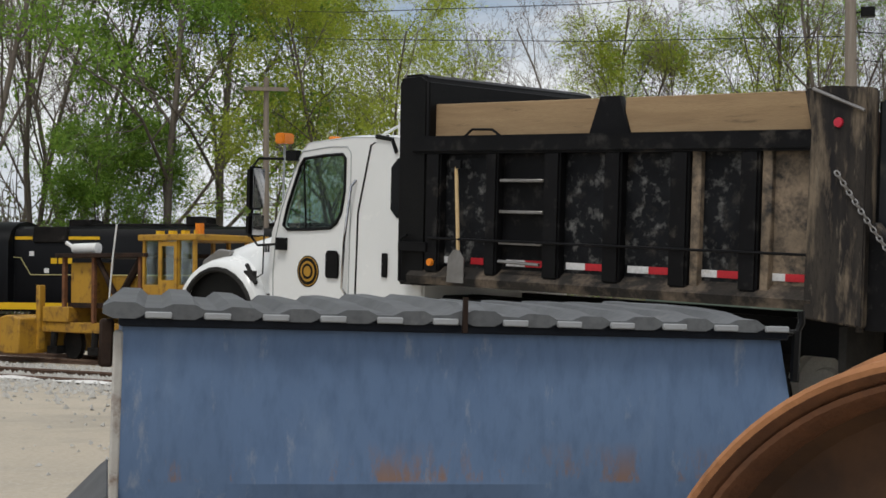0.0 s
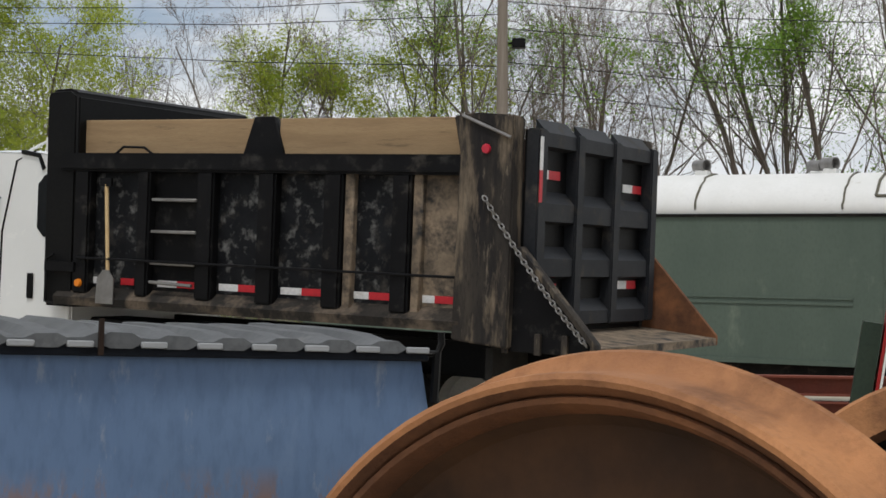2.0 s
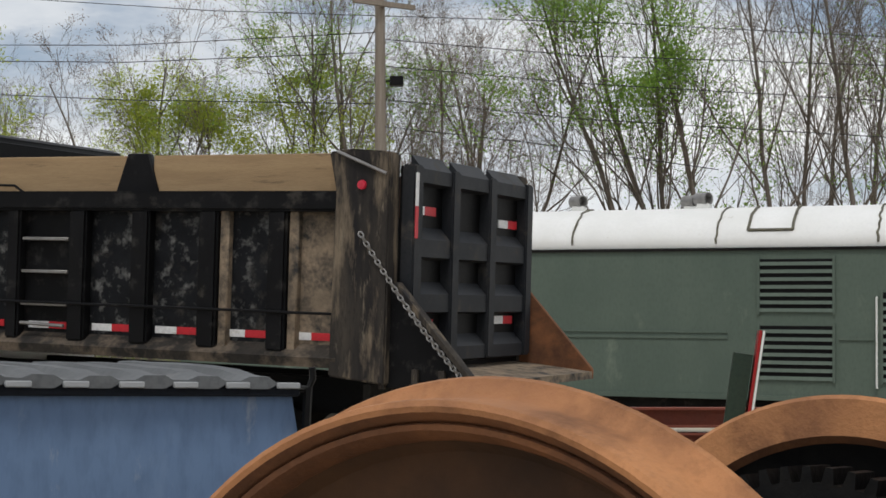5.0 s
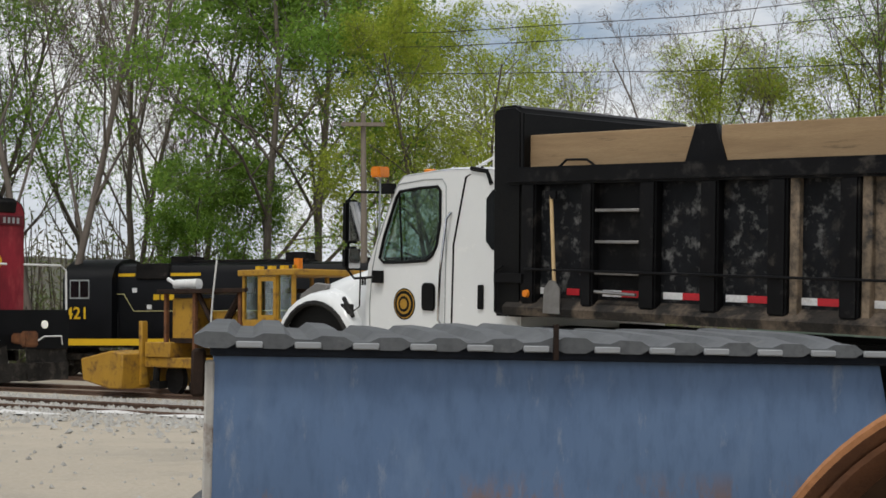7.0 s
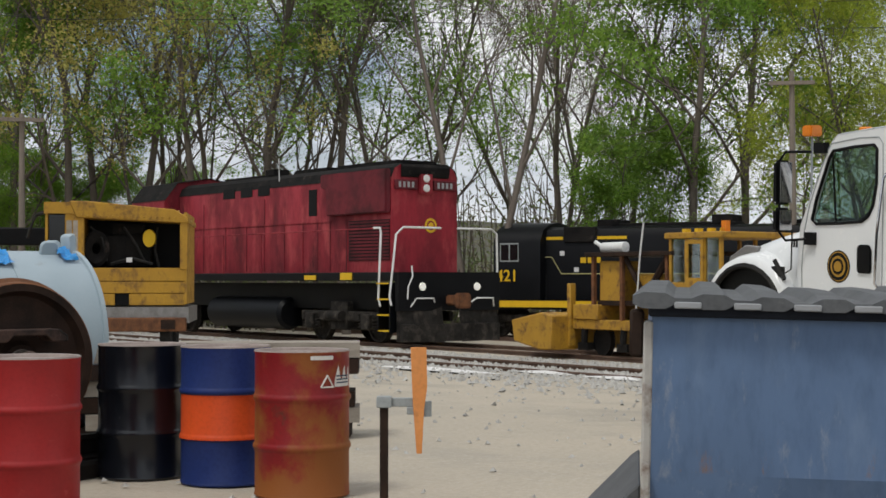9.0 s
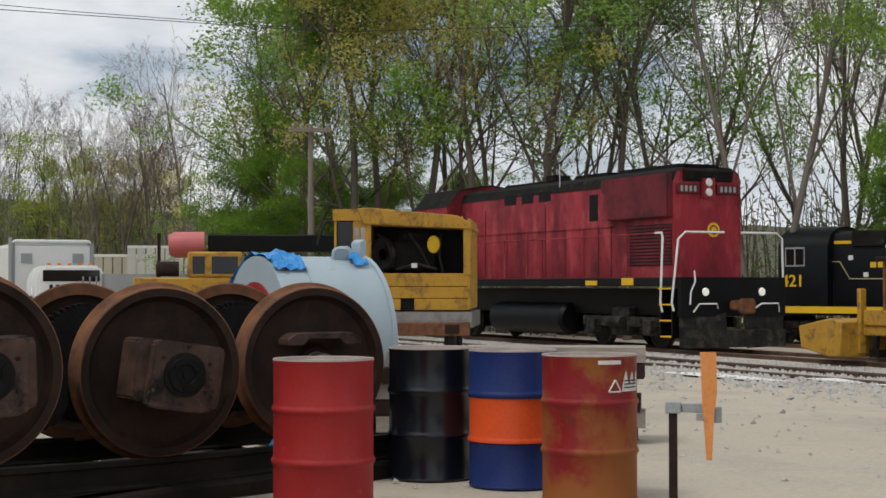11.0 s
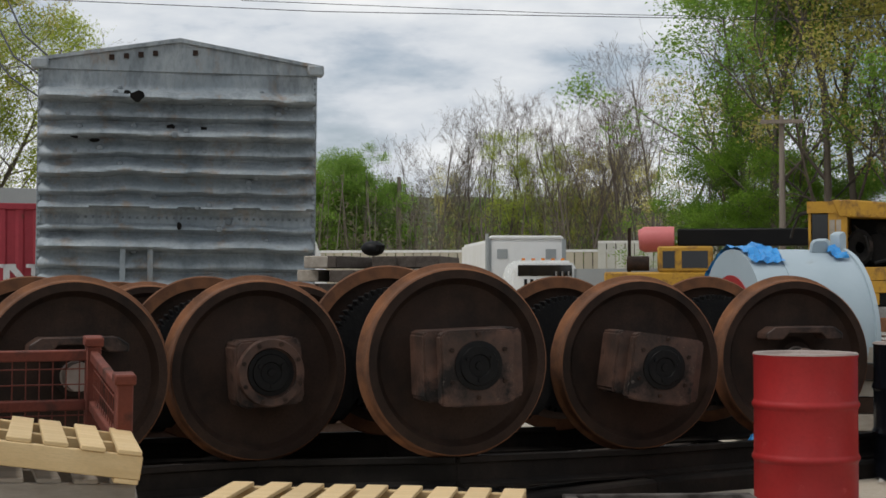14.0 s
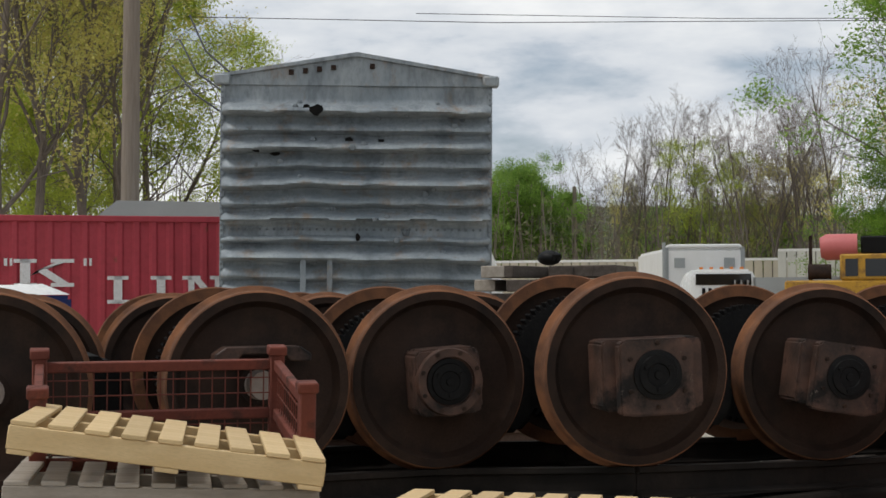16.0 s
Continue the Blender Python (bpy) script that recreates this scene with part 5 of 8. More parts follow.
    for y, z in ((-2.15, 1.10), (-0.60, 1.13), (-0.60, 0.30), (-2.10, 0.32)):
        for k, mt in ((0, M_RED_REFLECT), (1, M_WHITE_REFLECT)):
            bm = BM()
            box(bm, -0.045, -0.035, y + 0.19 * k, y + 0.19 * (k + 1), z, z + 0.065)
            part("reflective_tape", bm, mt, gate)
    for z0, z1, mt in ((0.95, 1.18, M_RED_REFLECT), (1.18, 1.42, M_WHITE_REFLECT)):
        bm = BM()
        box(bm, -0.136, -0.131, -0.13, -0.085, z0, z1)
        part("reflective_tape", bm, mt, gate)
    # spreader apron with side wings
    for y0, y1, mt in ((-0.04, 0.0, M_BLACK), (-2.42, -2.38, M_RUST)):
        bm = BM()
        prism(bm, [(0.05, -0.12), (-0.66, -0.12), (-0.66, -0.04), (-0.05, 0.62), (0.05, 0.62)], y0, y1)
        part("side_wing", bevel(bm, 0.006, 1), mt, bed, "triangular apron wing")
    bm = BM()
    prism(bm, [(-0.675, -0.13), (-0.64, -0.13), (-0.63, -0.04), (-0.03, 0.60), (-0.06, 0.635), (-0.675, -0.03)], -0.05, 0.045)
    part("wing_flange", bevel(bm, 0.006, 1), M_MUD_STREAK, bed, "mud-covered flange along the wing's edge")
    for x in (-0.45, -0.24, 0.02):
        bm = BM()
        box(bm, x, x + 0.045, 0.0, 0.03, -0.13, 0.02 + 0.30 * (x > -0.1))
        part("wing_stiffener", bm, M_MUD_STREAK, bed, "mud-covered upright stiffener")
    bm = BM()
    prism(bm, [(0.05, -0.12), (-0.66, -0.12), (-0.66, -0.06), (0.05, 0.0)], -2.38, -0.04)
    part("apron", bm, M_MUDDY, bed, "mud-brown spreader apron")
    chain("chain", bed, (0.22, 0.09, 0.98), (-0.60, 0.03, -0.04), M_STEEL)
    # shovel hung on the side
    sx = side_x(150)
    bm = BM()
    tube(bm, [(sx + 0.04, 0.05, 1.02), (sx - 0.01, 0.055, 0.30)], 0.016, 8)
    sh = part("shovel_handle", bm, M_PINE, root, "wooden shovel handle")
    bm = BM()
    prism(bm, [(sx - 0.10, 0.03), (sx + 0.09, 0.03), (sx + 0.08, 0.24), (sx + 0.02, 0.31), (sx - 0.04, 0.31), (sx - 0.10, 0.24)], 0.075, 0.085)
    part("shovel_blade", bm, M_STEEL, sh, "worn steel shovel blade")
    bm = BM()
    box(bm, sx - 0.02, sx + 0.10, 0.04, 0.065, 1.0, 1.07)
    part("shovel_grip", bm, M_BLACK, sh)
    # chassis
    for y in (-1.62, -0.86):
        bm = BM()
        box(bm, -0.2, 7.4, y, y + 0.09, -0.40, -0.12)
        part("frame_rail", bm, M_PLAIN_BLACK, root)
    bm = BM()
    box(bm, 3.0, 4.1, -0.55, -0.12, -0.62, -0.10)
    part("tool_box", bevel(bm, 0.02, 1), M_PLAIN_BLACK, root)
    bm = BM()
    box(bm, 0.25, 0.31, -2.2, -0.2, -0.95, -0.12)
    part("mud_flap", bm, M_RUBBER, root)

    def tyre(x, y, width):
        gz_ = -1.19 - 0.047 * x
        m = Matrix.Translation((x, y, gz_ + 0.50)) @ Matrix.Rotation(math.pi / 2, 4, "Z")
        bm = BM()
        lathe(bm, [(0.29, -width / 2), (0.44, -width / 2), (0.49, -width / 2 + 0.03), (0.505, 0), (0.49, width / 2 - 0.03), (0.44, width / 2), (0.29, width / 2)], 40, m)
        w = part("wheel", bm, M_RUBBER, root, "black truck tyre")
        bm = BM()
        lathe(bm, [(0.0, 0.02), (0.14, 0.03), (0.16, -0.03), (0.27, -0.02), (0.29, width / 2), (0.30, -width / 2), (0.0, -width / 2)], 32, m)
        part("rim", bm, M_WHITE_STEEL, w, "white steel rim")

    for y in (-2.25, -1.95, -0.45, -0.15):
        tyre(1.35, y, 0.26)
    tyre(7.10, -0.26, 0.28)
    tyre(7.10, -2.14, 0.28)

    # cab
    zb, yn, yf = -0.62, -0.17, -2.22
    outer = [(4.34, zb), (5.2, zb), (5.9, zb), (6.36, zb), (6.44, 0.0), (6.40, 0.40), (6.20, 0.80), (5.98, 1.18), (5.90, 1.25), (5.3, 1.30), (4.75, 1.29), (4.42, 1.24), (4.34, 1.1)]
    win = [(5.42, 0.60), (5.48, 0.50), (5.56, 0.45), (5.85, 0.43), (6.16, 0.42), (6.22, 0.46), (6.16, 0.66), (5.99, 1.04), (5.94, 1.10), (5.66, 1.13), (5.42, 1.14), (5.38, 1.10), (5.38, 0.80)]
    cab = None
    for y0, y1 in ((yn - 0.05, yn), (yf, yf + 0.05)):
        bm = BM()
        ring_panel(bm, outer, win, y0, y1)
        ob = part("cab_side" if cab else "cab", bevel(bm, 0.012, 2, 50), M_WHITE, cab or root, "glossy white cab side")
        cab = cab or ob
    bm = BM()
    grid(bm, [yn, yn - 0.06, yn - 0.25, -1.2, yf + 0.25, yf + 0.06, yf], [0, 1, 2, 3, 4, 5], lambda y, i: Vector(((5.98, 5.90, 5.3, 4.75, 4.42, 4.34)[int(i)], y, (1.18, 1.25, 1.30, 1.29, 1.24, 1.10)[int(i)] + 0.05 * math.sin(math.pi * (y - yf) / (yn - yf)) ** 0.5)))
    part("roof", bm, M_WHITE, cab)
    bm = BM()
    box(bm, 4.34, 4.38, yf, yn, zb, 1.12)
    part("back_wall", bm, M_WHITE, cab)
    bm = BM()
    box(bm, 4.4, 6.36, yf + 0.06, yn - 0.06, zb, zb + 0.06)
    box(bm, 6.02, 6.36, yf + 0.06, yn - 0.06, zb, 0.36)
    part("floor_and_dash", bm, M_CAB_INSIDE, cab)
    for y in (-0.85, -1.75):
        bm = BM()
        box(bm, 4.9, 5.4, y, y + 0.48, zb + 0.06, 0.05)
        box(bm, 4.85, 5.0, y, y + 0.48, 0.0, 0.68)
        part("seat", bevel(bm, 0.04, 2), M_CAB_INSIDE, cab, "dark cab seat")
    bm = BM()
    m = Matrix.Translation((5.86, -0.62, 0.44)) @ Matrix.Rotation(radians(-50), 4, "Y")
    tube(bm, [m @ Vector((0, 0.22 * math.cos(a), 0.22 * math.sin(a))) for a in [k * math.pi / 12 for k in range(25)]], 0.014, 6)
    tube(bm, [m @ Vector((0, -0.2, 0)), m @ Vector((0.03, 0, 0)), m @ Vector((0, 0.2, 0))], 0.012, 5)
    part("steering_wheel", bm, M_PLAIN_BLACK, cab)
    for y, nm in ((yn - 0.025, "side_window"), (yf + 0.025, "side_window")):
        bm = BM()
        prism(bm, win, y - 0.003, y + 0.003)
        ob = part(nm, bm, M_GLASS, cab, "tinted side window")
        ob.visible_shadow = False
    bm = BM()
    grid(bm, [yn - 0.05, yf + 0.05], [0.0, 1.0], lambda y, v: Vector((6.38 - 0.42 * v, y, 0.42 + 0.76 * v)))
    part("windshield", bm, M_GLASS, cab).visible_shadow = False
    bm = BM()
    tube(bm, [(x, yn + 0.004, z) for x, z in win + win[:1]], 0.016, 6)
    tube(bm, [(5.95, yn + 0.004, 1.08), (5.90, yn + 0.004, 0.44)], 0.010, 5)
    part("window_seal", bm, M_PLAIN_BLACK, cab, "black window seal")
    # door
    dr = [(5.31, zb + 0.02), (5.6, zb + 0.02), (6.0, zb + 0.02), (6.34, zb + 0.02), (6.36, 0.0), (6.33, 0.34), (6.26, 0.60), (6.05, 1.06), (5.97, 1.17), (5.6, 1.21), (5.36, 1.21), (5.31, 1.15), (5.30, 0.6)]
    bm = BM()
    tube(bm, [(x, yn + 0.002, z) for x, z in dr + dr[:1]], 0.006, 4)
    part("door_seam", bm, M_GREY, cab, "dark door gap")
    bm = BM()
    prism(bm, [(5.44, -0.02), (5.60, -0.02), (5.61, 0.02), (5.61, 0.21), (5.58, 0.24), (5.46, 0.24), (5.43, 0.20), (5.43, 0.02)], yn, yn + 0.025)
    part("door_handle", bevel(bm, 0.01, 2), M_PLAIN_BLACK, cab, "black recessed door handle")
    bm = BM()
    tube(bm, [(5.23, yn + 0.01, 0.90), (5.25, yn + 0.05, 0.84), (5.32, yn + 0.055, 0.35), (5.34, yn + 0.055, -0.10), (5.30, yn + 0.01, -0.20)], 0.013, 8)
    part("grab_rail", bm, M_CHROME, cab, "bright grab rail")
    bm = BM()
    tube(bm, [(5.22, yn, -0.5), (5.20, yn + 0.002, 0.6), (5.05, yn + 0.002, 1.22), (4.86, yn - 0.03, 1.31)], 0.010, 5)
    tube(bm, [(4.98, yn + 0.004, 1.30), (4.78, yn + 0.002, 1.27), (4.72, yn + 0.002, 1.15)], 0.022, 6)
    part("cab_moulding", bm, M_PLAIN_BLACK, cab)
    bm = BM()
    prism(bm, [(4.52, 0.58), (4.70, 0.56), (4.78, 0.64), (4.78, 1.02), (4.70, 1.10), (4.52, 1.10)], yn, yn + 0.008)
    part("rear_side_window", bm, M_DARK_GLASS, cab, "dark rear side window")
    bm = BM()
    prism(bm, [(4.80, 0.02), (4.87, 0.02), (4.87, 0.24), (4.80, 0.24)], yn, yn + 0.02)
    part("side_vent", bevel(bm, 0.006, 1), M_PLAIN_BLACK, cab)
    # round emblem: plain rings
    for r, t, mt in ((0.150, 0.004, M_PLAIN_BLACK), (0.138, 0.006, M_YELLOW), (0.128, 0.008, M_PLAIN_BLACK), (0.098, 0.010, M_YELLOW), (0.075, 0.012, M_PLAIN_BLACK), (0.05, 0.014, M_YELLOW)):
        bm = BM()
        lathe(bm, [(0.0, t), (r, t), (r, 0.0)], 36, Matrix.Translation((5.86, yn, 0.03)) @ Matrix.Rotation(math.pi / 2, 4, "Z"))
        part("emblem_ring", bm, mt, cab, "round black and gold emblem")
    for k in range(3):
        bm = BM()
        box(bm, 6.42 + 0.035 * k, 6.445 + 0.035 * k, yn, yn + 0.004, 0.19, 0.27)
        part("number_bar", bm, M_PLAIN_BLACK, cab, "dark unit marking")
    bm = BM()
    box(bm, 5.0, 5.20, yn, yn + 0.004, -0.33, -0.22)
    part("warning_sticker", bm, M_WHITE_REFLECT, cab)
    bm = BM()
    box(bm, 5.0, 5.20, yn + 0.004, yn + 0.007, -0.24, -0.222)
    part("sticker_bar", bm, M_RED_REFLECT, cab)
    # hood and fender, symmetrical about the middle of the truck
    ym = (yn + yf) / 2
    prof = [(6.40, 0.42), (6.65, 0.37), (7.05, 0.28), (7.50, 0.15), (7.85, -0.06), (7.98, -0.36), (7.98, -0.75)]
    bm = BM()
    half = [(0.0, 0.03), (0.55, 0.02), (0.80, -0.03), (0.92, -0.16), (0.98, -0.40), (0.99, -0.62)]
    ys = [(-w, d) for w, d in half[::-1]] + [(w, d) for w, d in half[1:]]
    grid(bm, range(len(prof)), range(len(ys)), lambda i, j: Vector((prof[i][0], ym + ys[j][0] * (1 - 0.026 * i), max(-0.75, prof[i][1] + ys[j][1] * (1 if i < 5 else 0.4)))))
    hood = part("hood", bm, M_WHITE, root, "sloping white hood", smooth=60)
    for sgn in (1, -1):
        bm = BM()
        pts = []
        for k in range(15):
            a = radians(-8 + 196 * k / 14)
            pts.append((7.10 + 0.66 * math.cos(a), -0.50 + 0.60 * math.sin(a)))
        rows = []
        for x, z in pts:
            ix = 7.10 + (x - 7.10) * 0.84
            iz = -0.50 + (z + 0.50) * 0.84
            y_out = ym + sgn * 1.10
            y_in = ym + sgn * 0.80
            rows.append([bm.verts.new(p) for p in ((x, y_in, z + 0.05), (x, y_out - sgn * 0.06, z), (x - (x - 7.10) * 0.03, y_out, z - (z + 0.50) * 0.05), (ix, y_out + sgn * 0.01, iz), (ix, y_in, iz))])
        for a, b in zip(rows, rows[1:]):
            for j in range(4):
                bm.faces.new((a[j], a[j + 1], b[j + 1], b[j]))
        part("fender", bm, M_WHITE, root, "white wheel arch", smooth=60)
        bm = BM()
        prism(bm, [(7.10 + 0.56 * math.cos(radians(15 * k)), -0.50 + 0.52 * math.sin(radians(15 * k))) for k in range(13)] + [(6.54, -0.76), (7.66, -0.76)], ym + sgn * 1.03 - 0.02, ym + sgn * 1.03 + 0.02)
        part("wheel_well_liner", bm, M_PLAIN_BLACK, root, "black wheel well liner")
        bm = BM()
        tube(bm, [(7.10 + (x - 7.10) * 0.83, ym + sgn * 1.10, -0.50 + (z + 0.50) * 0.83) for x, z in pts], 0.03, 6)
        part("fender_trim", bm, M_RUBBER, root, "black rubber arch trim")
        bm = BM()
        prism(bm, [(7.15, 0.18), (7.22, 0.06), (7.62, -0.02), (7.60, 0.06), (7.35, 0.19)], ym + sgn * 0.86 - 0.015, ym + sgn * 0.86 + 0.04)
        part("headlamp", bevel(bm, 0.01, 1), M_STEEL, hood, "clear headlamp")
    bm = BM()
    box(bm, 6.60, 6.74, yn + 0.0, yn + 0.05, -0.10, 0.0, pose(0, 0, 0.0))
    tube(bm, [(6.72, yn + 0.03, 0.06), (6.56, yn + 0.04, -0.12)], 0.022, 6)
    tube(bm, [(6.47, yn + 0.03, 0.36), (6.48, yn + 0.03, -0.02), (6.56, yn + 0.03, -0.06)], 0.008, 5)
    part("hood_latch", bm, M_RUBBER, hood, "black rubber hood latch")
    bm = BM()
    box(bm, 7.96, 8.12, yf + 0.05, yn - 0.05, -1.0, -0.66)
    part("bumper", bevel(bm, 0.03, 2), M_CHROME, root)
    # mirrors
    bm = BM()
    tube(bm, [(6.24, yn, 1.10), (6.42, yn + 0.16, 1.10), (6.46, yn + 0.20, 1.02), (6.46, yn + 0.20, 0.34), (6.40, yn + 0.17, 0.26), (6.22, yn, 0.28)], 0.014, 6)
    box(bm, 6.16, 6.28, yn - 0.01, yn + 0.05, 0.22, 0.34)
    box(bm, 6.02, 6.16, yn - 0.02, yn + 0.05, 1.08, 1.18)
    mir = part("mirror_bracket", bm, M_PLAIN_BLACK, cab, "black mirror arm")
    for z0, z1 in ((0.60, 1.02), (0.34, 0.57)):
        bm = BM()
        box(bm, 6.36, 6.46, yn + 0.12, yn + 0.30, z0, z1)
        mb = part("mirror", bevel(bm, 0.03, 2), M_PLAIN_BLACK, mir)
        bm = BM()
        box(bm, 6.352, 6.358, yn + 0.14, yn + 0.28, z0 + 0.02, z1 - 0.02)
        part("mirror_glass", bm, M_CHROME, mb)
    # roof beacon and marker lights
    bm = BM()
    tube(bm, [(7.05, ym + 0.3, 0.28), (7.05, ym + 0.3, 1.28)], 0.012, 6)
    part("beacon_mast", bm, M_GREY, cab)
    bm = BM()
    box(bm, 6.98, 7.12, ym + 0.22, ym + 0.38, 1.29, 1.40)
    part("beacon", bevel(bm, 0.015, 2), M_AMBER, cab, "orange warning beacon")
    for y in (-0.5, -0.9, -1.5, -1.9):
        bm = BM()
        box(bm, 5.78, 5.88, y, y + 0.09, 1.29, 1.325)
        part("roof_marker", bevel(bm, 0.01, 1), M_AMBER, cab, "amber roof marker")
    bm = BM()
    tube(bm, [(5.5, -0.7, 1.32), (5.2, -0.7, 1.44), (4.9, -0.7, 1.44)], 0.014, 6)
    box(bm, 4.70, 4.84, -0.6, -0.3, 1.28, 1.44)
    part("roof_horn", bm, M_WHITE_STEEL, cab)
    return root


dump_truck()


# ---- railcars and locomotives ----
def boxcar():
    root = thing("boxcar", heading(-16.755, 9.317, 0.0, 55.2) @ pose(0, 0, 0, 0, 0.6, 0), "weathered grey-blue boxcar with a dented corrugated steel end", "boxcar")
    w = 3.25
    rows = 150
    cols = 60
    dark = [0.98 + 0.222 * k for k in range(13)]

    def bulge(x, z):
        k = (z - 0.98) / 0.222
        f = k - math.floor(k)
        wave = smooth(0.0, 0.2, f) if f < 0.2 else 1.0 - smooth(0.2, 1.0, f)
        wave *= smooth(3.66, 3.55, z)
        if abs(z - 2.06) < 0.10:
            wave *= 0.25
        return wave * (1.0 if math.floor(k) % 2 else 0.62)

    bm = BM()

    def place(u, v):
        x, z = u * w, 0.75 + v * 3.12
        shift = 0.035 * noise.noise((x * 0.9, z * 0.6, 2)) + 0.02 * noise.noise((x * 2.6, z * 1.4, 8))
        edge = smooth(0.0, 0.10, x) * smooth(w, w - 0.10, x)
        d = 0.225 * bulge(x, z + shift) * (0.35 + 0.65 * edge)
        dent = 0.055 * max(0.0, noise.noise((x * 1.5, z * 2.0, 4)) - 0.1) + 0.02 * noise.noise((x * 3.5, z * 4.5, 9))
        return Vector((x, -d + dent * edge, z))

    grid(bm, [k / cols for k in range(cols + 1)], [k / rows for k in range(rows + 1)], place)
    part("corrugated_end", bm, M_GALV, root, "dented corrugated end wall", smooth=70)
    bm = BM()
    prism(bm, [(0.0, 3.80), (w, 3.80), (w, 3.92), (w / 2, 4.17), (0.0, 3.92)], -0.02, 0.02)
    part("gable_plate", bevel(bm, 0.006, 1), M_GALV, root, "flat riveted gable plate")
    bm = BM()
    prism(bm, [(-0.05, 3.87), (0.0, 3.90), (w / 2, 4.16), (w, 3.90), (w + 0.05, 3.87), (w + 0.05, 3.93), (w / 2, 4.21), (-0.05, 3.93)], -0.06, 12.2)
    part("roof", bm, M_GALV, root)
    for x in (-0.02, w - 0.03):
        bm = BM()
        box(bm, x, x + 0.05, -0.03, 0.06, 0.7, 3.9)
        post = part("corner_post", bevel(bm, 0.006, 1), M_GALV, root)
    for x in (0.0, w):
        bm = BM()
        box(bm, x - 0.02, x + 0.02, 0.0, 12.0, 0.75, 3.88)
        part("side_wall", bm, M_GALV, root)
        bm = BM()
        box(bm, x - 0.10, x + 0.10, -0.08, 0.10, 3.80, 3.93)
        part("corner_casting", bevel(bm, 0.02, 1), M_GALV, root)
    rv = BM()
    lathe(rv, [(0.0, 0.012), (0.014, 0.008), (0.018, 0.0)], 6, Matrix.Rotation(-math.pi / 2, 4, "Z"))
    me = mesh_of("rivet", rv, M_GALV)

    def rivet(x, z, y=-0.03, s=1.0):
        ob = new("rivet", me)
        ob.parent = root
        ob.matrix_basis = Matrix.Translation((x, y, z)) @ Matrix.Diagonal((s, s, s, 1))

    for k in range(44):
        rivet(-0.0, 0.9 + k * 0.067, -0.032)
        rivet(w - 0.005, 0.9 + k * 0.067, -0.032)
    for k in range(36):
        rivet(0.12 + k * 0.086, 2.06, -0.022)
    r = random.Random(3)
    for k in range(26):
        x, z = r.uniform(0.3, 3.0), r.uniform(1.6, 3.6)
        p = place(x / w, (z - 0.75) / 3.12)
        rivet(x, z, p.y - 0.004, r.uniform(1.6, 2.8))
    # torn holes: solid black plugs, the dark inside given as colour
    for hx, hz, hw, hh in ((1.13, 3.49, 0.10, 0.06), (1.02, 3.53, 0.05, 0.03), (0.64, 2.97, 0.07, 0.035), (1.53, 3.14, 0.06, 0.04), (1.92, 3.13, 0.045, 0.03), (1.65, 1.96, 0.035, 0.05), (0.42, 3.0, 0.05, 0.02)):
        bm = BM()
        prism(bm, [(hx + hw * math.cos(a) * r.uniform(0.6, 1.1), hz + hh * math.sin(a) * r.uniform(0.6, 1.1)) for a in [q * math.pi / 5 for q in range(10)]], place(hx / w, (hz - 0.75) / 3.12).y - 0.03, 0.0)
        part("torn_hole", bm, M_PIT, root, "black plug painting the dark of a torn hole", smooth=0)
    for k in range(5):
        bm = BM()
        x = 0.8 + k * 0.17 + (0.3 if k > 3 else 0)
        box(bm, x, x + 0.06, -0.05, -0.02, 3.93 + 0.02 * k, 3.99 + 0.02 * k)
        part("roof_bracket", bm, M_RUST_DARK, root)
    for x in (0.96, 1.28):
        bm = BM()
        box(bm, x, x + 0.065, -0.16, -0.13, 0.7, 1.72)
        box(bm, x, x + 0.065, -0.16, 0.0, 1.68, 1.72)
        part("ladder_rail", bm, M_GALV, root, "upright grab rail")
    bm = BM()
    for x in (2.18, 2.86):
        box(bm, x, x + 0.05, -0.14, -0.10, 0.7, 1.25)
    box(bm, 2.18, 2.91, -0.12, -0.10, 1.0, 1.22)
    part("brake_platform", bm, M_GALV, root)
    bm = BM()
    box(bm, 0.1, w - 0.1, 0.05, 12.0, 0.55, 0.75)
    part("underframe", bm, M_SOOT, root)
    for y in (1.6, 10.2):
        bm = BM()
        for x in (0.87, 2.38):
            for dy in (-0.85, 0.85):
                lathe(bm, [(0.0, 0.06), (0.42, 0.06), (0.42, -0.06), (0.0, -0.06)], 24, Matrix.Translation((x, y + dy, 0.42)))
        box(bm, 0.7, 2.55, y - 1.1, y + 1.1, 0.38, 0.56)
        part("bogie", bm, M_SOOT, root)


boxcar()


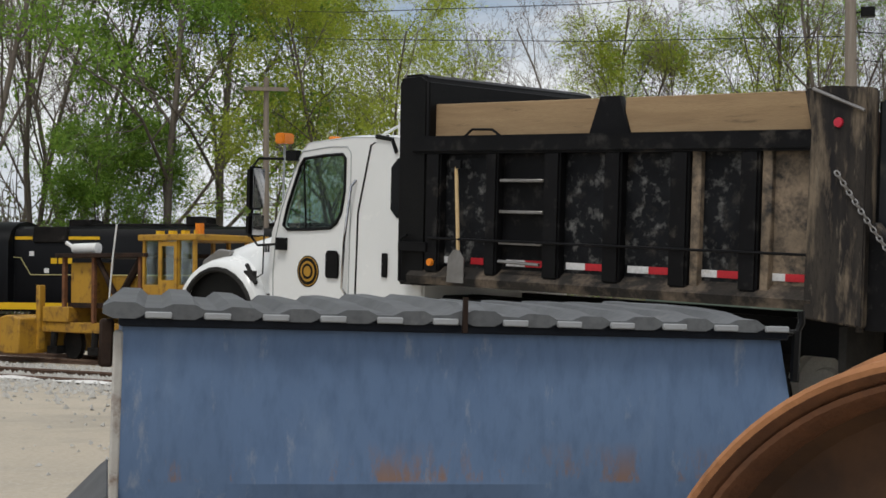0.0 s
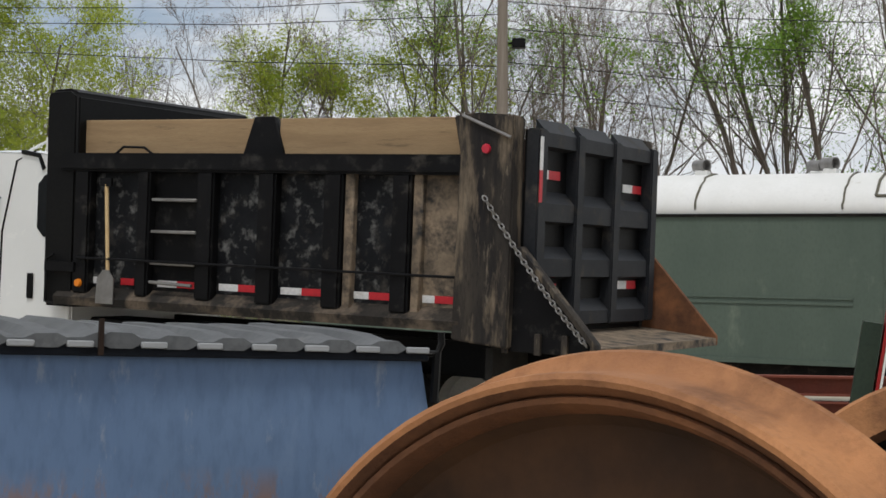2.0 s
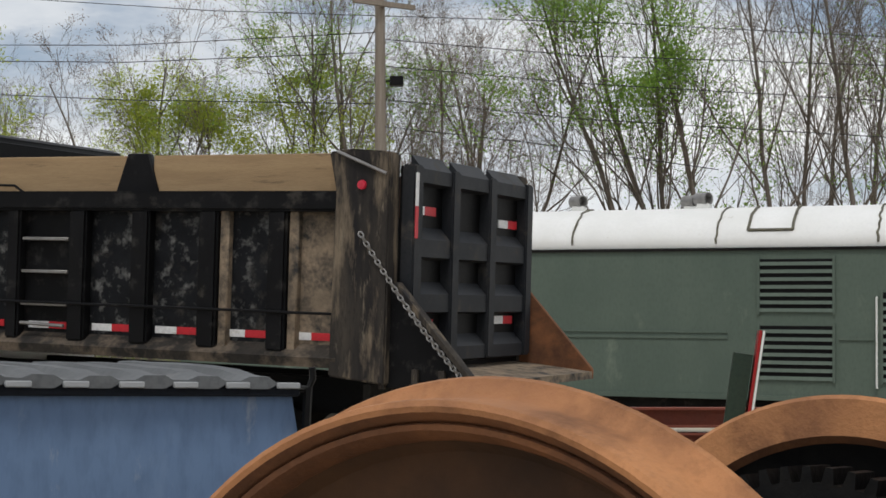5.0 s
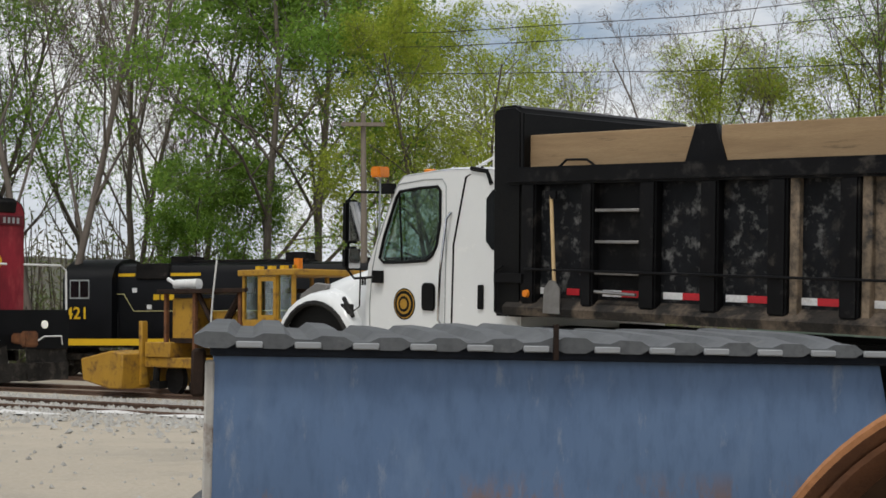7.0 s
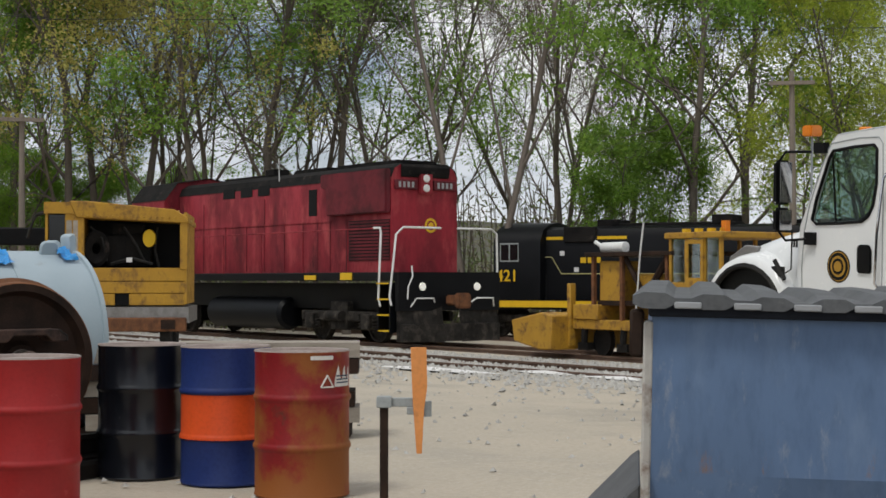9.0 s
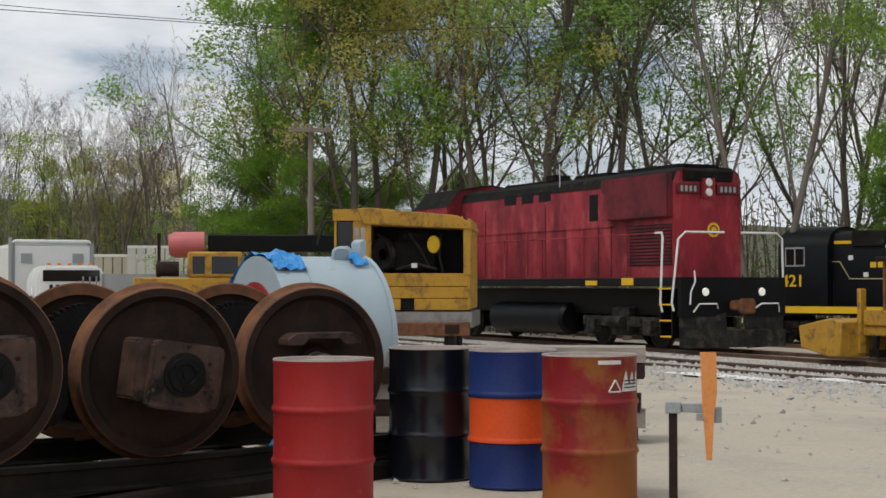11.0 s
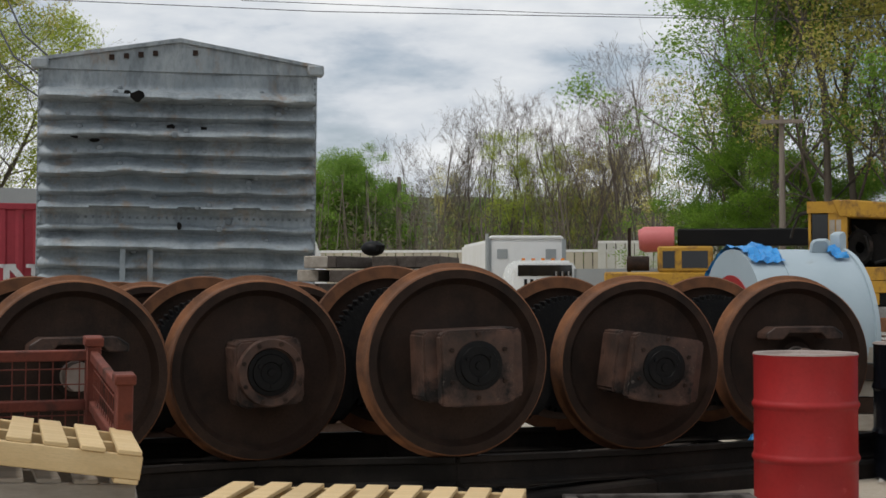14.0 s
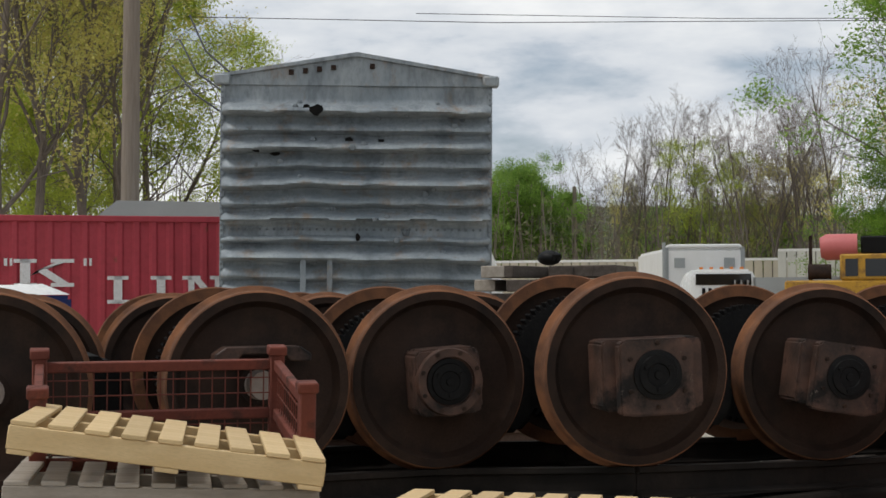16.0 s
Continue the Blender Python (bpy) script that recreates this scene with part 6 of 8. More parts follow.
def container():
    root = thing("shipping_container", heading(-24.356, 9.557, 0.0, 70.0), "red corrugated shipping container with white block markings", "container")
    bm = BM()
    n = 0
    xs, x = [], -6.05
    pts = []
    while x < 6.1:
        for dx, y in ((0.0, 0.036), (0.068, 0.036), (0.11, 0.0), (0.18, 0.0), (0.22, 0.036)):
            pts.append((x + dx, y))
        x += 0.278
    lo = [bm.verts.new((x, y, 0.16)) for x, y in pts]
    hi = [bm.verts.new((x, y, 2.46)) for x, y in pts]
    for i in range(len(pts) - 1):
        bm.faces.new((lo[i], lo[i + 1], hi[i + 1], hi[i]))
    part("corrugated_side", bm, M_CONTAINER, root, smooth=0)
    bm = BM()
    box(bm, -6.08, 6.12, 0.06, 2.42, 0.12, 2.50)
    part("shell", bm, M_CONTAINER, root)
    for z0, z1 in ((0.0, 0.16), (2.46, 2.56)):
        bm = BM()
        box(bm, -6.1, 6.14, -0.02, 0.06, z0, z1)
        part("side_rail", bevel(bm, 0.01, 1), M_CONTAINER, root)
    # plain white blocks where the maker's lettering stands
    for a, b, z0, z1 in MARKS:
        bm = BM()
        box(bm, a, b, -0.006, -0.002, z0, z1)
        part("marking_block", bm, M_WHITE_REFLECT, root, "white painted marking")
    for stroke in STROKES:
        bm = BM()
        prism(bm, stroke, -0.007, -0.003)
        part("marking_block", bm, M_WHITE_REFLECT, root, "white painted marking")


STROKES = [[(0.46, 1.58), (0.56, 1.66), (1.02, 1.80), (0.86, 1.80)], [(0.56, 1.66), (0.70, 1.70), (1.10, 1.44), (0.90, 1.44)], [(3.02, 1.57), (3.16, 1.57), (3.54, 1.12), (3.42, 1.12)]]
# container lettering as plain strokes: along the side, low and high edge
MARKS = [(0.30, 0.46, 1.40, 1.85), (0.20, 0.56, 1.79, 1.85), (0.20, 0.56, 1.40, 1.46), (0.78, 1.15, 1.79, 1.85), (0.78, 1.15, 1.40, 1.46), (0.05, 0.10, 1.74, 1.86), (0.14, 0.18, 1.74, 1.86), (1.30, 1.35, 1.74, 1.86), (1.39, 1.43, 1.74, 1.86),
         (1.78, 1.92, 1.12, 1.57), (1.68, 2.02, 1.51, 1.57), (1.68, 2.16, 1.12, 1.18), (2.48, 2.62, 1.12, 1.57), (2.38, 2.72, 1.51, 1.57), (2.38, 2.72, 1.12, 1.18), (3.00, 3.10, 1.12, 1.57), (2.90, 3.20, 1.51, 1.57), (3.44, 3.54, 1.12, 1.57), (3.36, 3.66, 1.51, 1.57)]
container()


def green_car():
    root = thing("baggage_car", heading(11.74, 32.07, -0.75, -40.0, -1.0), "dull green railway car with white arched roof and louvred vents", "railcar")

    def at_x(px):
        u = (px - 870) / 625
        return 7.49 * u / (u + (1 - u) * 0.93)

    bm = BM()
    box(bm, -9.0, 15.0, 0.0, 3.0, 1.02, 4.10)
    body = part("body", bm, M_GREEN, root, "dull green painted steel side")
    prof = [(0.0, 4.10)] + [(1.5 - 1.55 * math.cos(radians(a)), 4.12 + 0.95 * math.sin(radians(a))) for a in range(5, 176, 10)] + [(3.0, 4.10)]
    bm = BM()
    a = [bm.verts.new((-9.05, y, z)) for y, z in prof]
    b = [bm.verts.new((15.05, y, z)) for y, z in prof]
    for i in range(len(prof) - 1):
        bm.faces.new((a[i], a[i + 1], b[i + 1], b[i]))
    bm.faces.new(a)
    bm.faces.new(b[::-1])
    roof = part("roof", bm, M_ROOF_WHITE, root, "white painted arched roof", smooth=50)
    M_TAR = surface("tar_seam", (0.09, 0.085, 0.07), (0.16, 0.15, 0.11), rough=0.9, scale=6, bump=0.3)

    def seam(x, y_to=1.5, wob=0.03):
        bm = BM()
        pts = []
        for k in range(15):
            an = radians(5 + 85 * k / 14)
            pts.append((x + wob * noise.noise((x, k * 0.7, 0)) * 2, 1.5 - 1.555 * math.cos(an), 4.125 + 0.955 * math.sin(an)))
        tube(bm, pts, [0.022 + 0.015 * abs(noise.noise((x * 3, k, 1))) for k in range(15)], 5)
        part("roof_seam", bm, M_TAR, roof, "dark tarred roof seam")

    for px in (935, 1190, 1472):
        seam(at_x(px))
    seam(at_x(935) - 3.2)
    x0, x1 = at_x(1245), at_x(1322)
    for xa, xb, a0, a1 in ((x0, x0 + 0.03, 22, 75), (x1, x1 + 0.03, 22, 75), (x0, x1, 22, 22)):
        bm = BM()
        pts = [((xa if a0 != a1 else xa + (xb - xa) * k / 6) + 0.02 * noise.noise((k, xa, 0)), 1.5 - 1.56 * math.cos(radians(a0 + (a1 - a0) * k / 6)), 4.13 + 0.96 * math.sin(radians(a0 + (a1 - a0) * k / 6))) for k in range(7)]
        tube(bm, pts, 0.032, 5)
        part("patch_edge", bm, M_TAR, roof, "tarred edge of a roof patch")
    for px in (908, 1102, 1138):
        x, y = at_x(px), 1.5 if px != 1102 else 2.1
        bm = BM()
        box(bm, x - 0.14, x + 0.14, y - 0.14, y + 0.14, 4.98, 5.17)
        v = part("roof_vent", bevel(bm, 0.015, 1), M_WHITE_STEEL, roof, "pale square base of a roof vent")
        bm = BM()
        lathe(bm, [(0.0, -0.02), (0.10, -0.02), (0.12, -0.16), (0.14, -0.17), (0.14, 0.17), (0.12, 0.16), (0.10, 0.02), (0.0, 0.02)], 20, Matrix.Translation((x - 0.03, y, 5.28)) @ Matrix.Rotation(radians(-28), 4, "Z"))
        part("cowl", bm, M_STEEL, v, "open round steel cowl", smooth=35)
    for z in (2.36, 2.24):
        bm = BM()
        box(bm, -9.0, at_x(1210), -0.025, 0.0, z, z + 0.05)
        part("belt_rail", bm, M_GREEN, body)
    bm = BM()
    box(bm, at_x(1405), at_x(1465), -0.03, 0.0, 2.24, 2.34)
    part("belt_rail", bm, M_GREEN, body)
    bm = BM()
    box(bm, -9.0, 15.0, -0.04, 0.0, 1.0, 1.10)
    part("side_sill", bm, M_GREEN, body)
    bm = BM()
    box(bm, -9.0, 15.0, -0.05, 0.03, 4.06, 4.12)
    part("eave", bm, M_SOOT, body, "dark eave line")
    x0, x1 = at_x(1266), at_x(1393)
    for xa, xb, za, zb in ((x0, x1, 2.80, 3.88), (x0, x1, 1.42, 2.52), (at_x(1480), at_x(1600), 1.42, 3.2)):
        # flat black plate on the side paints the shade between the slats
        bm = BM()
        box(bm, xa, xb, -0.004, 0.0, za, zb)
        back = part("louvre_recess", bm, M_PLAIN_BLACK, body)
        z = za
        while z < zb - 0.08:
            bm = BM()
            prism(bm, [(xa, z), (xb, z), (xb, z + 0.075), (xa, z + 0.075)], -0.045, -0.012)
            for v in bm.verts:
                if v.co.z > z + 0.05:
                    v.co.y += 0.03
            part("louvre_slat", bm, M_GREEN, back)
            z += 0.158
        for xs in (xa - 0.05, xb):
            bm = BM()
            box(bm, xs, xs + 0.05, -0.05, 0.0, za - 0.05, zb + 0.05)
            part("louvre_frame", bm, M_GREEN, body)
    bm = BM()
    tube(bm, [(at_x(1470), 0.0, 3.1), (at_x(1470), -0.12, 3.1), (at_x(1470), -0.12, 1.3), (at_x(1470), 0.0, 1.3)], 0.02, 6)
    part("grab_iron", bm, M_WHITE_STEEL, body, "white grab iron")
    bm = BM()
    box(bm, -8.5, 14.5, 0.3, 2.7, 0.55, 1.02)
    part("underframe", bm, M_SOOT, root)
    for x in (-6.0, 10.5):
        bm = BM()
        for dx in (-1.1, 1.1):
            for y in (0.75, 2.25):
                lathe(bm, [(0.0, 0.06), (0.46, 0.06), (0.46, -0.06), (0.0, -0.06)], 24, Matrix.Translation((x + dx, y, 0.46)) @ Matrix.Rotation(math.pi / 2, 4, "Z"))
        box(bm, x - 1.6, x + 1.6, 0.55, 2.45, 0.4, 0.62)
        part("bogie", bm, M_SOOT, root)


green_car()


M_DUSTY_SOOT = surface("dusty_soot", (0.016, 0.0145, 0.013), (0.040, 0.036, 0.032), rough=0.9, scale=2.5, bump=0.3, spot=(0.085, 0.072, 0.06), spot_at=0.60, spot_scale=4, soft=0.1)


def bogie(root, x, drop=0.0):
    bm = BM()
    box(bm, x - 1.9, x + 1.9, -1.12, -0.98, 0.52 - drop, 0.78 - drop)
    box(bm, x - 1.9, x + 1.9, 0.98, 1.12, 0.52 - drop, 0.78 - drop)
    box(bm, x - 0.4, x + 0.4, -1.15, 1.15, 0.30 - drop, 0.82)
    b = part("bogie", bevel(bm, 0.03, 1), M_DUSTY_SOOT, root, "sooty locomotive bogie frame")
    for dx in (-1.35, 1.35):
        for y in (-0.75, 0.75):
            bm = BM()
            lathe(bm, [(0.0, 0.07), (0.10, 0.07), (0.12, 0.02), (0.42, 0.02), (0.44, 0.07), (0.50, 0.07), (0.51, -0.04), (0.54, -0.06), (0.0, -0.06)], 36, Matrix.Translation((x + dx, y, 0.51 - drop)) @ Matrix.Rotation(-math.pi / 2 if y < 0 else math.pi / 2, 4, "Z"))
            part("wheel", bm, M_DUSTY_SOOT, b)
        bm = BM()
        box(bm, x + dx - 0.19, x + dx + 0.19, -1.24, -1.0, 0.32 - drop, 0.72 - drop)
        part("axle_box", bevel(bm, 0.03, 1), M_DUSTY_SOOT, b)
        for o in (-0.32, 0.32):
            bm = BM()
            pts = [(x + dx + o + 0.07 * math.cos(k * 0.9), -1.12 + 0.07 * math.sin(k * 0.9), 0.34 - drop + 0.011 * k) for k in range(34)]
            tube(bm, pts, 0.018, 5)
            part("coil_spring", bm, M_DUSTY_SOOT, b)
    bm = BM()
    tube(bm, [(x - 0.35, -1.26, 0.66 - drop), (x + 0.35, -1.26, 0.66 - drop)], 0.13, 14)
    part("brake_cylinder", bm, M_DUSTY_SOOT, b)


def red_loco():
    root = thing("locomotive", heading(-13.207, 36.726, -0.05, -35.04), "faded red diesel locomotive with sooty black roof and white end handrails", "locomotive")

    def lx(px):
        u = (689 - px) / 369
        return -10.3 * u / (u + (1 - u) * 1.22)

    bm = BM()
    box(bm, -16.6, 1.03, -1.52, 1.52, 1.34, 1.55)
    deck = part("walkway_deck", bevel(bm, 0.02, 1), M_LOCO_BLACK, root, "black walkway deck")
    bm = BM()
    box(bm, -16.0, 0.85, -0.95, 0.95, 0.62, 1.28)
    part("underframe", bm, M_PLAIN_BLACK, root, "sooty black underframe")
    # long hood with rounded roof shoulders
    prof = [(-1.0, 1.55), (-1.0, 3.92), (-0.90, 4.12), (-0.68, 4.24), (0.68, 4.24), (0.90, 4.12), (1.0, 3.92), (1.0, 1.55)]
    bm = BM()
    a = [bm.verts.new((-11.6, y, z)) for y, z in prof]
    b = [bm.verts.new((0.0, y, z)) for y, z in prof]
    for i in range(7):
        bm.faces.new((a[i], a[i + 1], b[i + 1], b[i]))
    bm.faces.new(a)
    bm.faces.new(b[::-1])
    hood = part("long_hood", bm, M_LOCO_RED, root, "faded red hood", smooth=30)
    bm = BM()
    prof2 = [(-1.012, 3.90), (-0.91, 4.135), (-0.68, 4.256), (0.68, 4.256), (0.91, 4.135), (1.012, 3.90)]
    a = [bm.verts.new((-11.62, y, z)) for y, z in prof2]
    b = [bm.verts.new((0.02, y, z)) for y, z in prof2]
    for i in range(5):
        bm.faces.new((a[i], a[i + 1], b[i + 1], b[i]))
    part("roof_skin", bm, M_SOOT, hood, "soot-blackened roof", smooth=30)
    for x0, x1, z in ((-9.5, -6.8, 4.33), (-5.4, -3.6, 4.36), (-3.2, -0.3, 4.36)):
        bm = BM()
        box(bm, x0, x1, -0.62, 0.62, 4.2, z)
        part("roof_hatch", bevel(bm, 0.04, 2), M_SOOT, hood)
    bm = BM()
    box(bm, -7.6, -7.1, -0.25, 0.25, 4.2, 4.52)
    part("exhaust_stack", bm, M_SOOT, hood)
    # radiator overhang and grilles near the end
    bm = BM()
    prism(bm, [(lx(572), 3.02), (-0.02, 3.02), (-0.02, 4.10), (lx(562), 4.10), (lx(562), 3.75), (lx(572), 3.70)], -1.16, -0.99)
    part("radiator_shroud", bevel(bm, 0.03, 2), surface("dark_red_paint", (0.17, 0.016, 0.025), (0.11, 0.012, 0.02), rough=0.55, scale=1, spot=(0.03, 0.015, 0.015), spot_at=0.6, spot_scale=1.2, soft=0.15), hood, "darkened red radiator shroud")
    # black plate on the hood puts in the shade behind the slats
    bm = BM()
    box(bm, lx(608), lx(687), -1.012, -1.0, 1.85, 2.86)
    g = part("grille_back", bm, M_PLAIN_BLACK, hood)
    z = 1.87
    while z < 2.84:
        bm = BM()
        prism(bm, [(lx(608), z), (lx(687), z), (lx(687), z + 0.05), (lx(608), z + 0.05)], -1.035, -1.012)
        part("grille_slat", bm, bpy.data.materials["dark_red_paint"], g)
        z += 0.083
    for c0, c1, z0, z1 in ((85, 125, 3.70, 3.98), (145, 185, 3.70, 3.98), (205, 245, 3.70, 3.98), (380, 408, 3.05, 3.75)):
        bm = BM()
        box(bm, lx(320 + c0 / 1.8), lx(320 + c1 / 1.8), -1.012, -1.0, z0, z1)
        part("hood_opening", bm, M_PLAIN_BLACK, hood, "black screened opening")
    for px in (330, 372, 412, 446, 484, 520, 548, 572, 604):
        bm = BM()
        box(bm, lx(px) - 0.012, lx(px) + 0.012, -1.014, -1.0, 1.60, 3.6 if px % 4 else 2.9)
        part("door_seam", bm, bpy.data.materials["dark_red_paint"], hood)
    bm = BM()
    box(bm, -11.5, lx(575), -1.02, -1.0, 2.86, 2.885)
    part("door_rail", bm, M_LOCO_RED, hood)
    # hood end: number boards, twin headlamps, emblem
    for y0, y1 in ((-0.92, -0.25), (0.25, 0.92)):
        bm = BM()
        box(bm, 0.0, 0.06, y0, y1, 3.60, 3.84)
        nb = part("number_board", bevel(bm, 0.01, 1), bpy.data.materials["dark_red_paint"], hood)
        for k in range(4):
            bm = BM()
            box(bm, 0.061, 0.066, y0 + 0.1 + 0.13 * k, y0 + 0.17 + 0.13 * k, 3.65, 3.79)
            part("number_bar", bm, M_GREY, nb)
    bm = BM()
    box(bm, 0.0, 0.09, -0.20, 0.20, 3.48, 4.02)
    hb = part("headlamp_housing", bevel(bm, 0.03, 2), M_LOCO_RED, hood)
    for z in (3.88, 3.64):
        bm = BM()
        lathe(bm, [(0.0, 0.03), (0.085, 0.02), (0.10, 0.0)], 18, Matrix.Translation((0.09, 0, z)))
        part("headlamp", bm, M_WHITE_STEEL, hb, "white headlamp lens")
    bm = BM()
    lathe(bm, [(0.0, 0.015), (0.18, 0.015), (0.18, 0.0)], 26, Matrix.Translation((0.0, 0.18, 2.72)))
    em = part("emblem", bm, M_YELLOW_STRIPE, hood, "round yellow emblem")
    for r, mt in ((0.12, M_LOCO_RED), (0.08, M_YELLOW_STRIPE)):
        bm = BM()
        lathe(bm, [(0.0, 0.02 + 0.004 * (r < 0.1)), (r, 0.02 + 0.004 * (r < 0.1)), (r, 0.0)], 22, Matrix.Translation((0.0, 0.18, 2.72)))
        part("emblem_ring", bm, mt, em)
    bm = BM()
    prism(bm, [(0.0, 3.90), (0.05, 3.92), (0.10, 4.16), (0.0, 4.25)], -0.72, 0.72)
    part("end_visor", bevel(bm, 0.01, 1), M_SOOT, hood, "soot-blackened edge over the hood end")
    # cab and short hood at the far end
    bm = BM()
    prof3 = [(-1.5, 1.55), (-1.5, 3.8), (-1.1, 4.3), (0, 4.48), (1.1, 4.3), (1.5, 3.8), (1.5, 1.55)]
    a = [bm.verts.new((-13.9, y, z)) for y, z in prof3]
    b = [bm.verts.new((-11.6, y, z)) for y, z in prof3]
    for i in range(6):
        bm.faces.new((a[i], a[i + 1], b[i + 1], b[i]))
    bm.faces.new(a)
    bm.faces.new(b[::-1])
    cab = part("cab", bm, M_LOCO_RED, root, "red cab", smooth=25)
    bm = BM()
    prof4 = [(-1.52, 3.78), (-1.1, 4.32), (0, 4.5), (1.1, 4.32), (1.52, 3.78)]
    a = [bm.verts.new((-14.0, y, z)) for y, z in prof4]
    b = [bm.verts.new((-11.5, y, z)) for y, z in prof4]
    for i in range(4):
        bm.faces.new((a[i], a[i + 1], b[i + 1], b[i]))
    part("cab_roof", bm, M_SOOT, cab)
    bm = BM()
    box(bm, -13.3, -12.3, -1.51, -1.49, 2.8, 3.5)
    part("cab_window", bm, M_DARK_GLASS, cab)
    bm = BM()
    prof5 = [(-1.0, 1.55), (-1.0, 3.4), (-0.7, 3.85), (0, 4.0), (0.7, 3.85), (1.0, 3.4), (1.0, 1.55)]
    a = [bm.verts.new((-16.2, y, z)) for y, z in prof5]
    b = [bm.verts.new((-13.9, y, z)) for y, z in prof5]
    for i in range(6):
        bm.faces.new((a[i], a[i + 1], b[i + 1], b[i]))
    bm.faces.new(a)
    bm.faces.new(b[::-1])
    part("short_hood", bm, M_SOOT, root, "grey sooty short hood", smooth=40)
    # sill details, tank, bogies
    for c0, c1 in ((425, 465), (550, 590)):
        bm = BM()
        box(bm, lx(320 + c0 / 1.8), lx(320 + c1 / 1.8), -1.54, -1.52, 1.36, 1.48 if c0 < 500 else 1.54)
        part("sill_marker", bm, M_YELLOW_STRIPE, deck, "yellow sill block")
    bm = BM()
    lathe(bm, [(0.0, -9.0), (0.34, -9.0), (0.43, -8.9), (0.43, -4.9), (0.34, -4.8), (0.0, -4.8)], 28, Matrix.Translation((0, -1.0, 0.46)))
    box(bm, -9.0, -4.8, -0.9, 0.9, 0.12, 1.2)
    part("fuel_tank", bm, M_LOCO_BLACK, root, "black rounded fuel tank")
    for x in (-2.2, -12.6):
        bogie(root, x, 0.21)
    # front pilot, coupler, steps
    bm = BM()
    box(bm, 0.93, 1.08, -1.52, 1.52, 0.62, 1.55)
    part("end_sill", bm, M_LOCO_BLACK, root)
    bm = BM()
    for s in (-1, 1):
        vs = [bm.verts.new(p) for p in ((1.08, s * 0.25, 0.72), (1.23, s * 0.25, -0.14), (0.98, s * 1.50, -0.12), (1.00, s * 1.52, 0.75))]
        bm.faces.new(vs if s > 0 else vs[::-1])
    box(bm, 1.04, 1.18, -1.45, 1.45, -0.12, 0.30)
    part("pilot_plow", bm, M_DUSTY_SOOT, root, "black steel pilot plow")
    bm = BM()
    box(bm, 0.98, 1.60, -0.12, 0.12, 0.75, 1.0)
    box(bm, 1.50, 1.75, -0.2, 0.16, 0.68, 1.05)
    part("coupler", bevel(bm, 0.04, 2), M_RUST, root, "rusty knuckle coupler")
    for y in (-0.82, 0.82):
        bm = BM()
        lathe(bm, [(0.0, 0.03), (0.085, 0.03), (0.10, 0.0)], 16, Matrix.Translation((1.08, y, 1.20)))
        part("ditch_light", bm, M_HEADLIGHT, root, "lit ditch light")
    for k, z in enumerate((0.12, 0.50, 0.88, 1.26)):
        bm = BM()
        box(bm, 0.35 - 0.03 * k, 0.80, -1.62, -1.30, z, z + 0.035)
        part("step", bm, M_YELLOW_STRIPE, root, "yellow step")
    bm = BM()
    box(bm, 0.30, 0.34, -1.60, -1.30, 0.10, 1.3)
    box(bm, 0.80, 0.84, -1.60, -1.30, 0.10, 1.3)
    part("stair_well", bm, M_LOCO_BLACK, root)

    def rail_of(pts, mt, name, r=0.022):
        bm = BM()
        tube(bm, pts, r, 6)
        part(name, bm, mt, root, "white handrail" if mt is M_WHITE_STEEL else "thin red handrail")

    rail_of([(0.05, -1.55, 2.62), (0.33, -1.55, 2.62), (0.38, -1.56, 2.5), (0.34, -1.6, 0.95), (0.42, -1.6, 0.72)], M_WHITE_STEEL, "handrail", 0.028)
    rail_of([(1.04, -0.25, 2.62), (1.04, -1.36, 2.62), (0.98, -1.52, 2.45), (0.82, -1.6, 0.95), (0.90, -1.6, 0.75)], M_WHITE_STEEL, "handrail", 0.028)
    rail_of([(1.04, 0.25, 2.62), (1.04, 1.30, 2.62), (1.04, 1.46, 2.5), (1.04, 1.50, 0.75)], M_WHITE_STEEL, "handrail", 0.028)
    rail_of([(1.10, -1.15, 1.70), (1.14, -1.15, 1.45), (1.10, -1.25, 1.2), (1.14, -1.3, 0.9)], M_WHITE_STEEL, "uncoupling_lever", 0.02)
    rail_of([(1.13, 0.6, 0.82), (1.23, 0.7, 0.92), (1.23, 1.2, 0.92), (1.13, 1.3, 0.72)], M_WHITE_STEEL, "uncoupling_lever", 0.02)
    rail_of([(1.13, -0.5, 0.82), (1.23, -0.6, 0.92), (1.23, -1.1, 0.92), (1.13, -1.2, 0.72)], M_WHITE_STEEL, "uncoupling_lever", 0.02)
    rail_of([(x, -1.5, 2.62 + 0.0 * x) for x in (0.05, -3, -6, -9, -11.5)], M_LOCO_RED, "side_handrail", 0.016)
    for x in (-1.2, -3.4, -5.6, -7.8, -10.0):
        rail_of([(x, -1.5, 1.5), (x, -1.5, 2.62)], M_LOCO_RED, "stanchion", 0.016)
    bm = BM()
    tube(bm, [(lx(470), -0.9, 2.9), (lx(470), -0.95, 4.7)], 0.012, 4)
    part("whip_aerial", bm, M_WHITE_STEEL, hood)
    return root


red_loco()


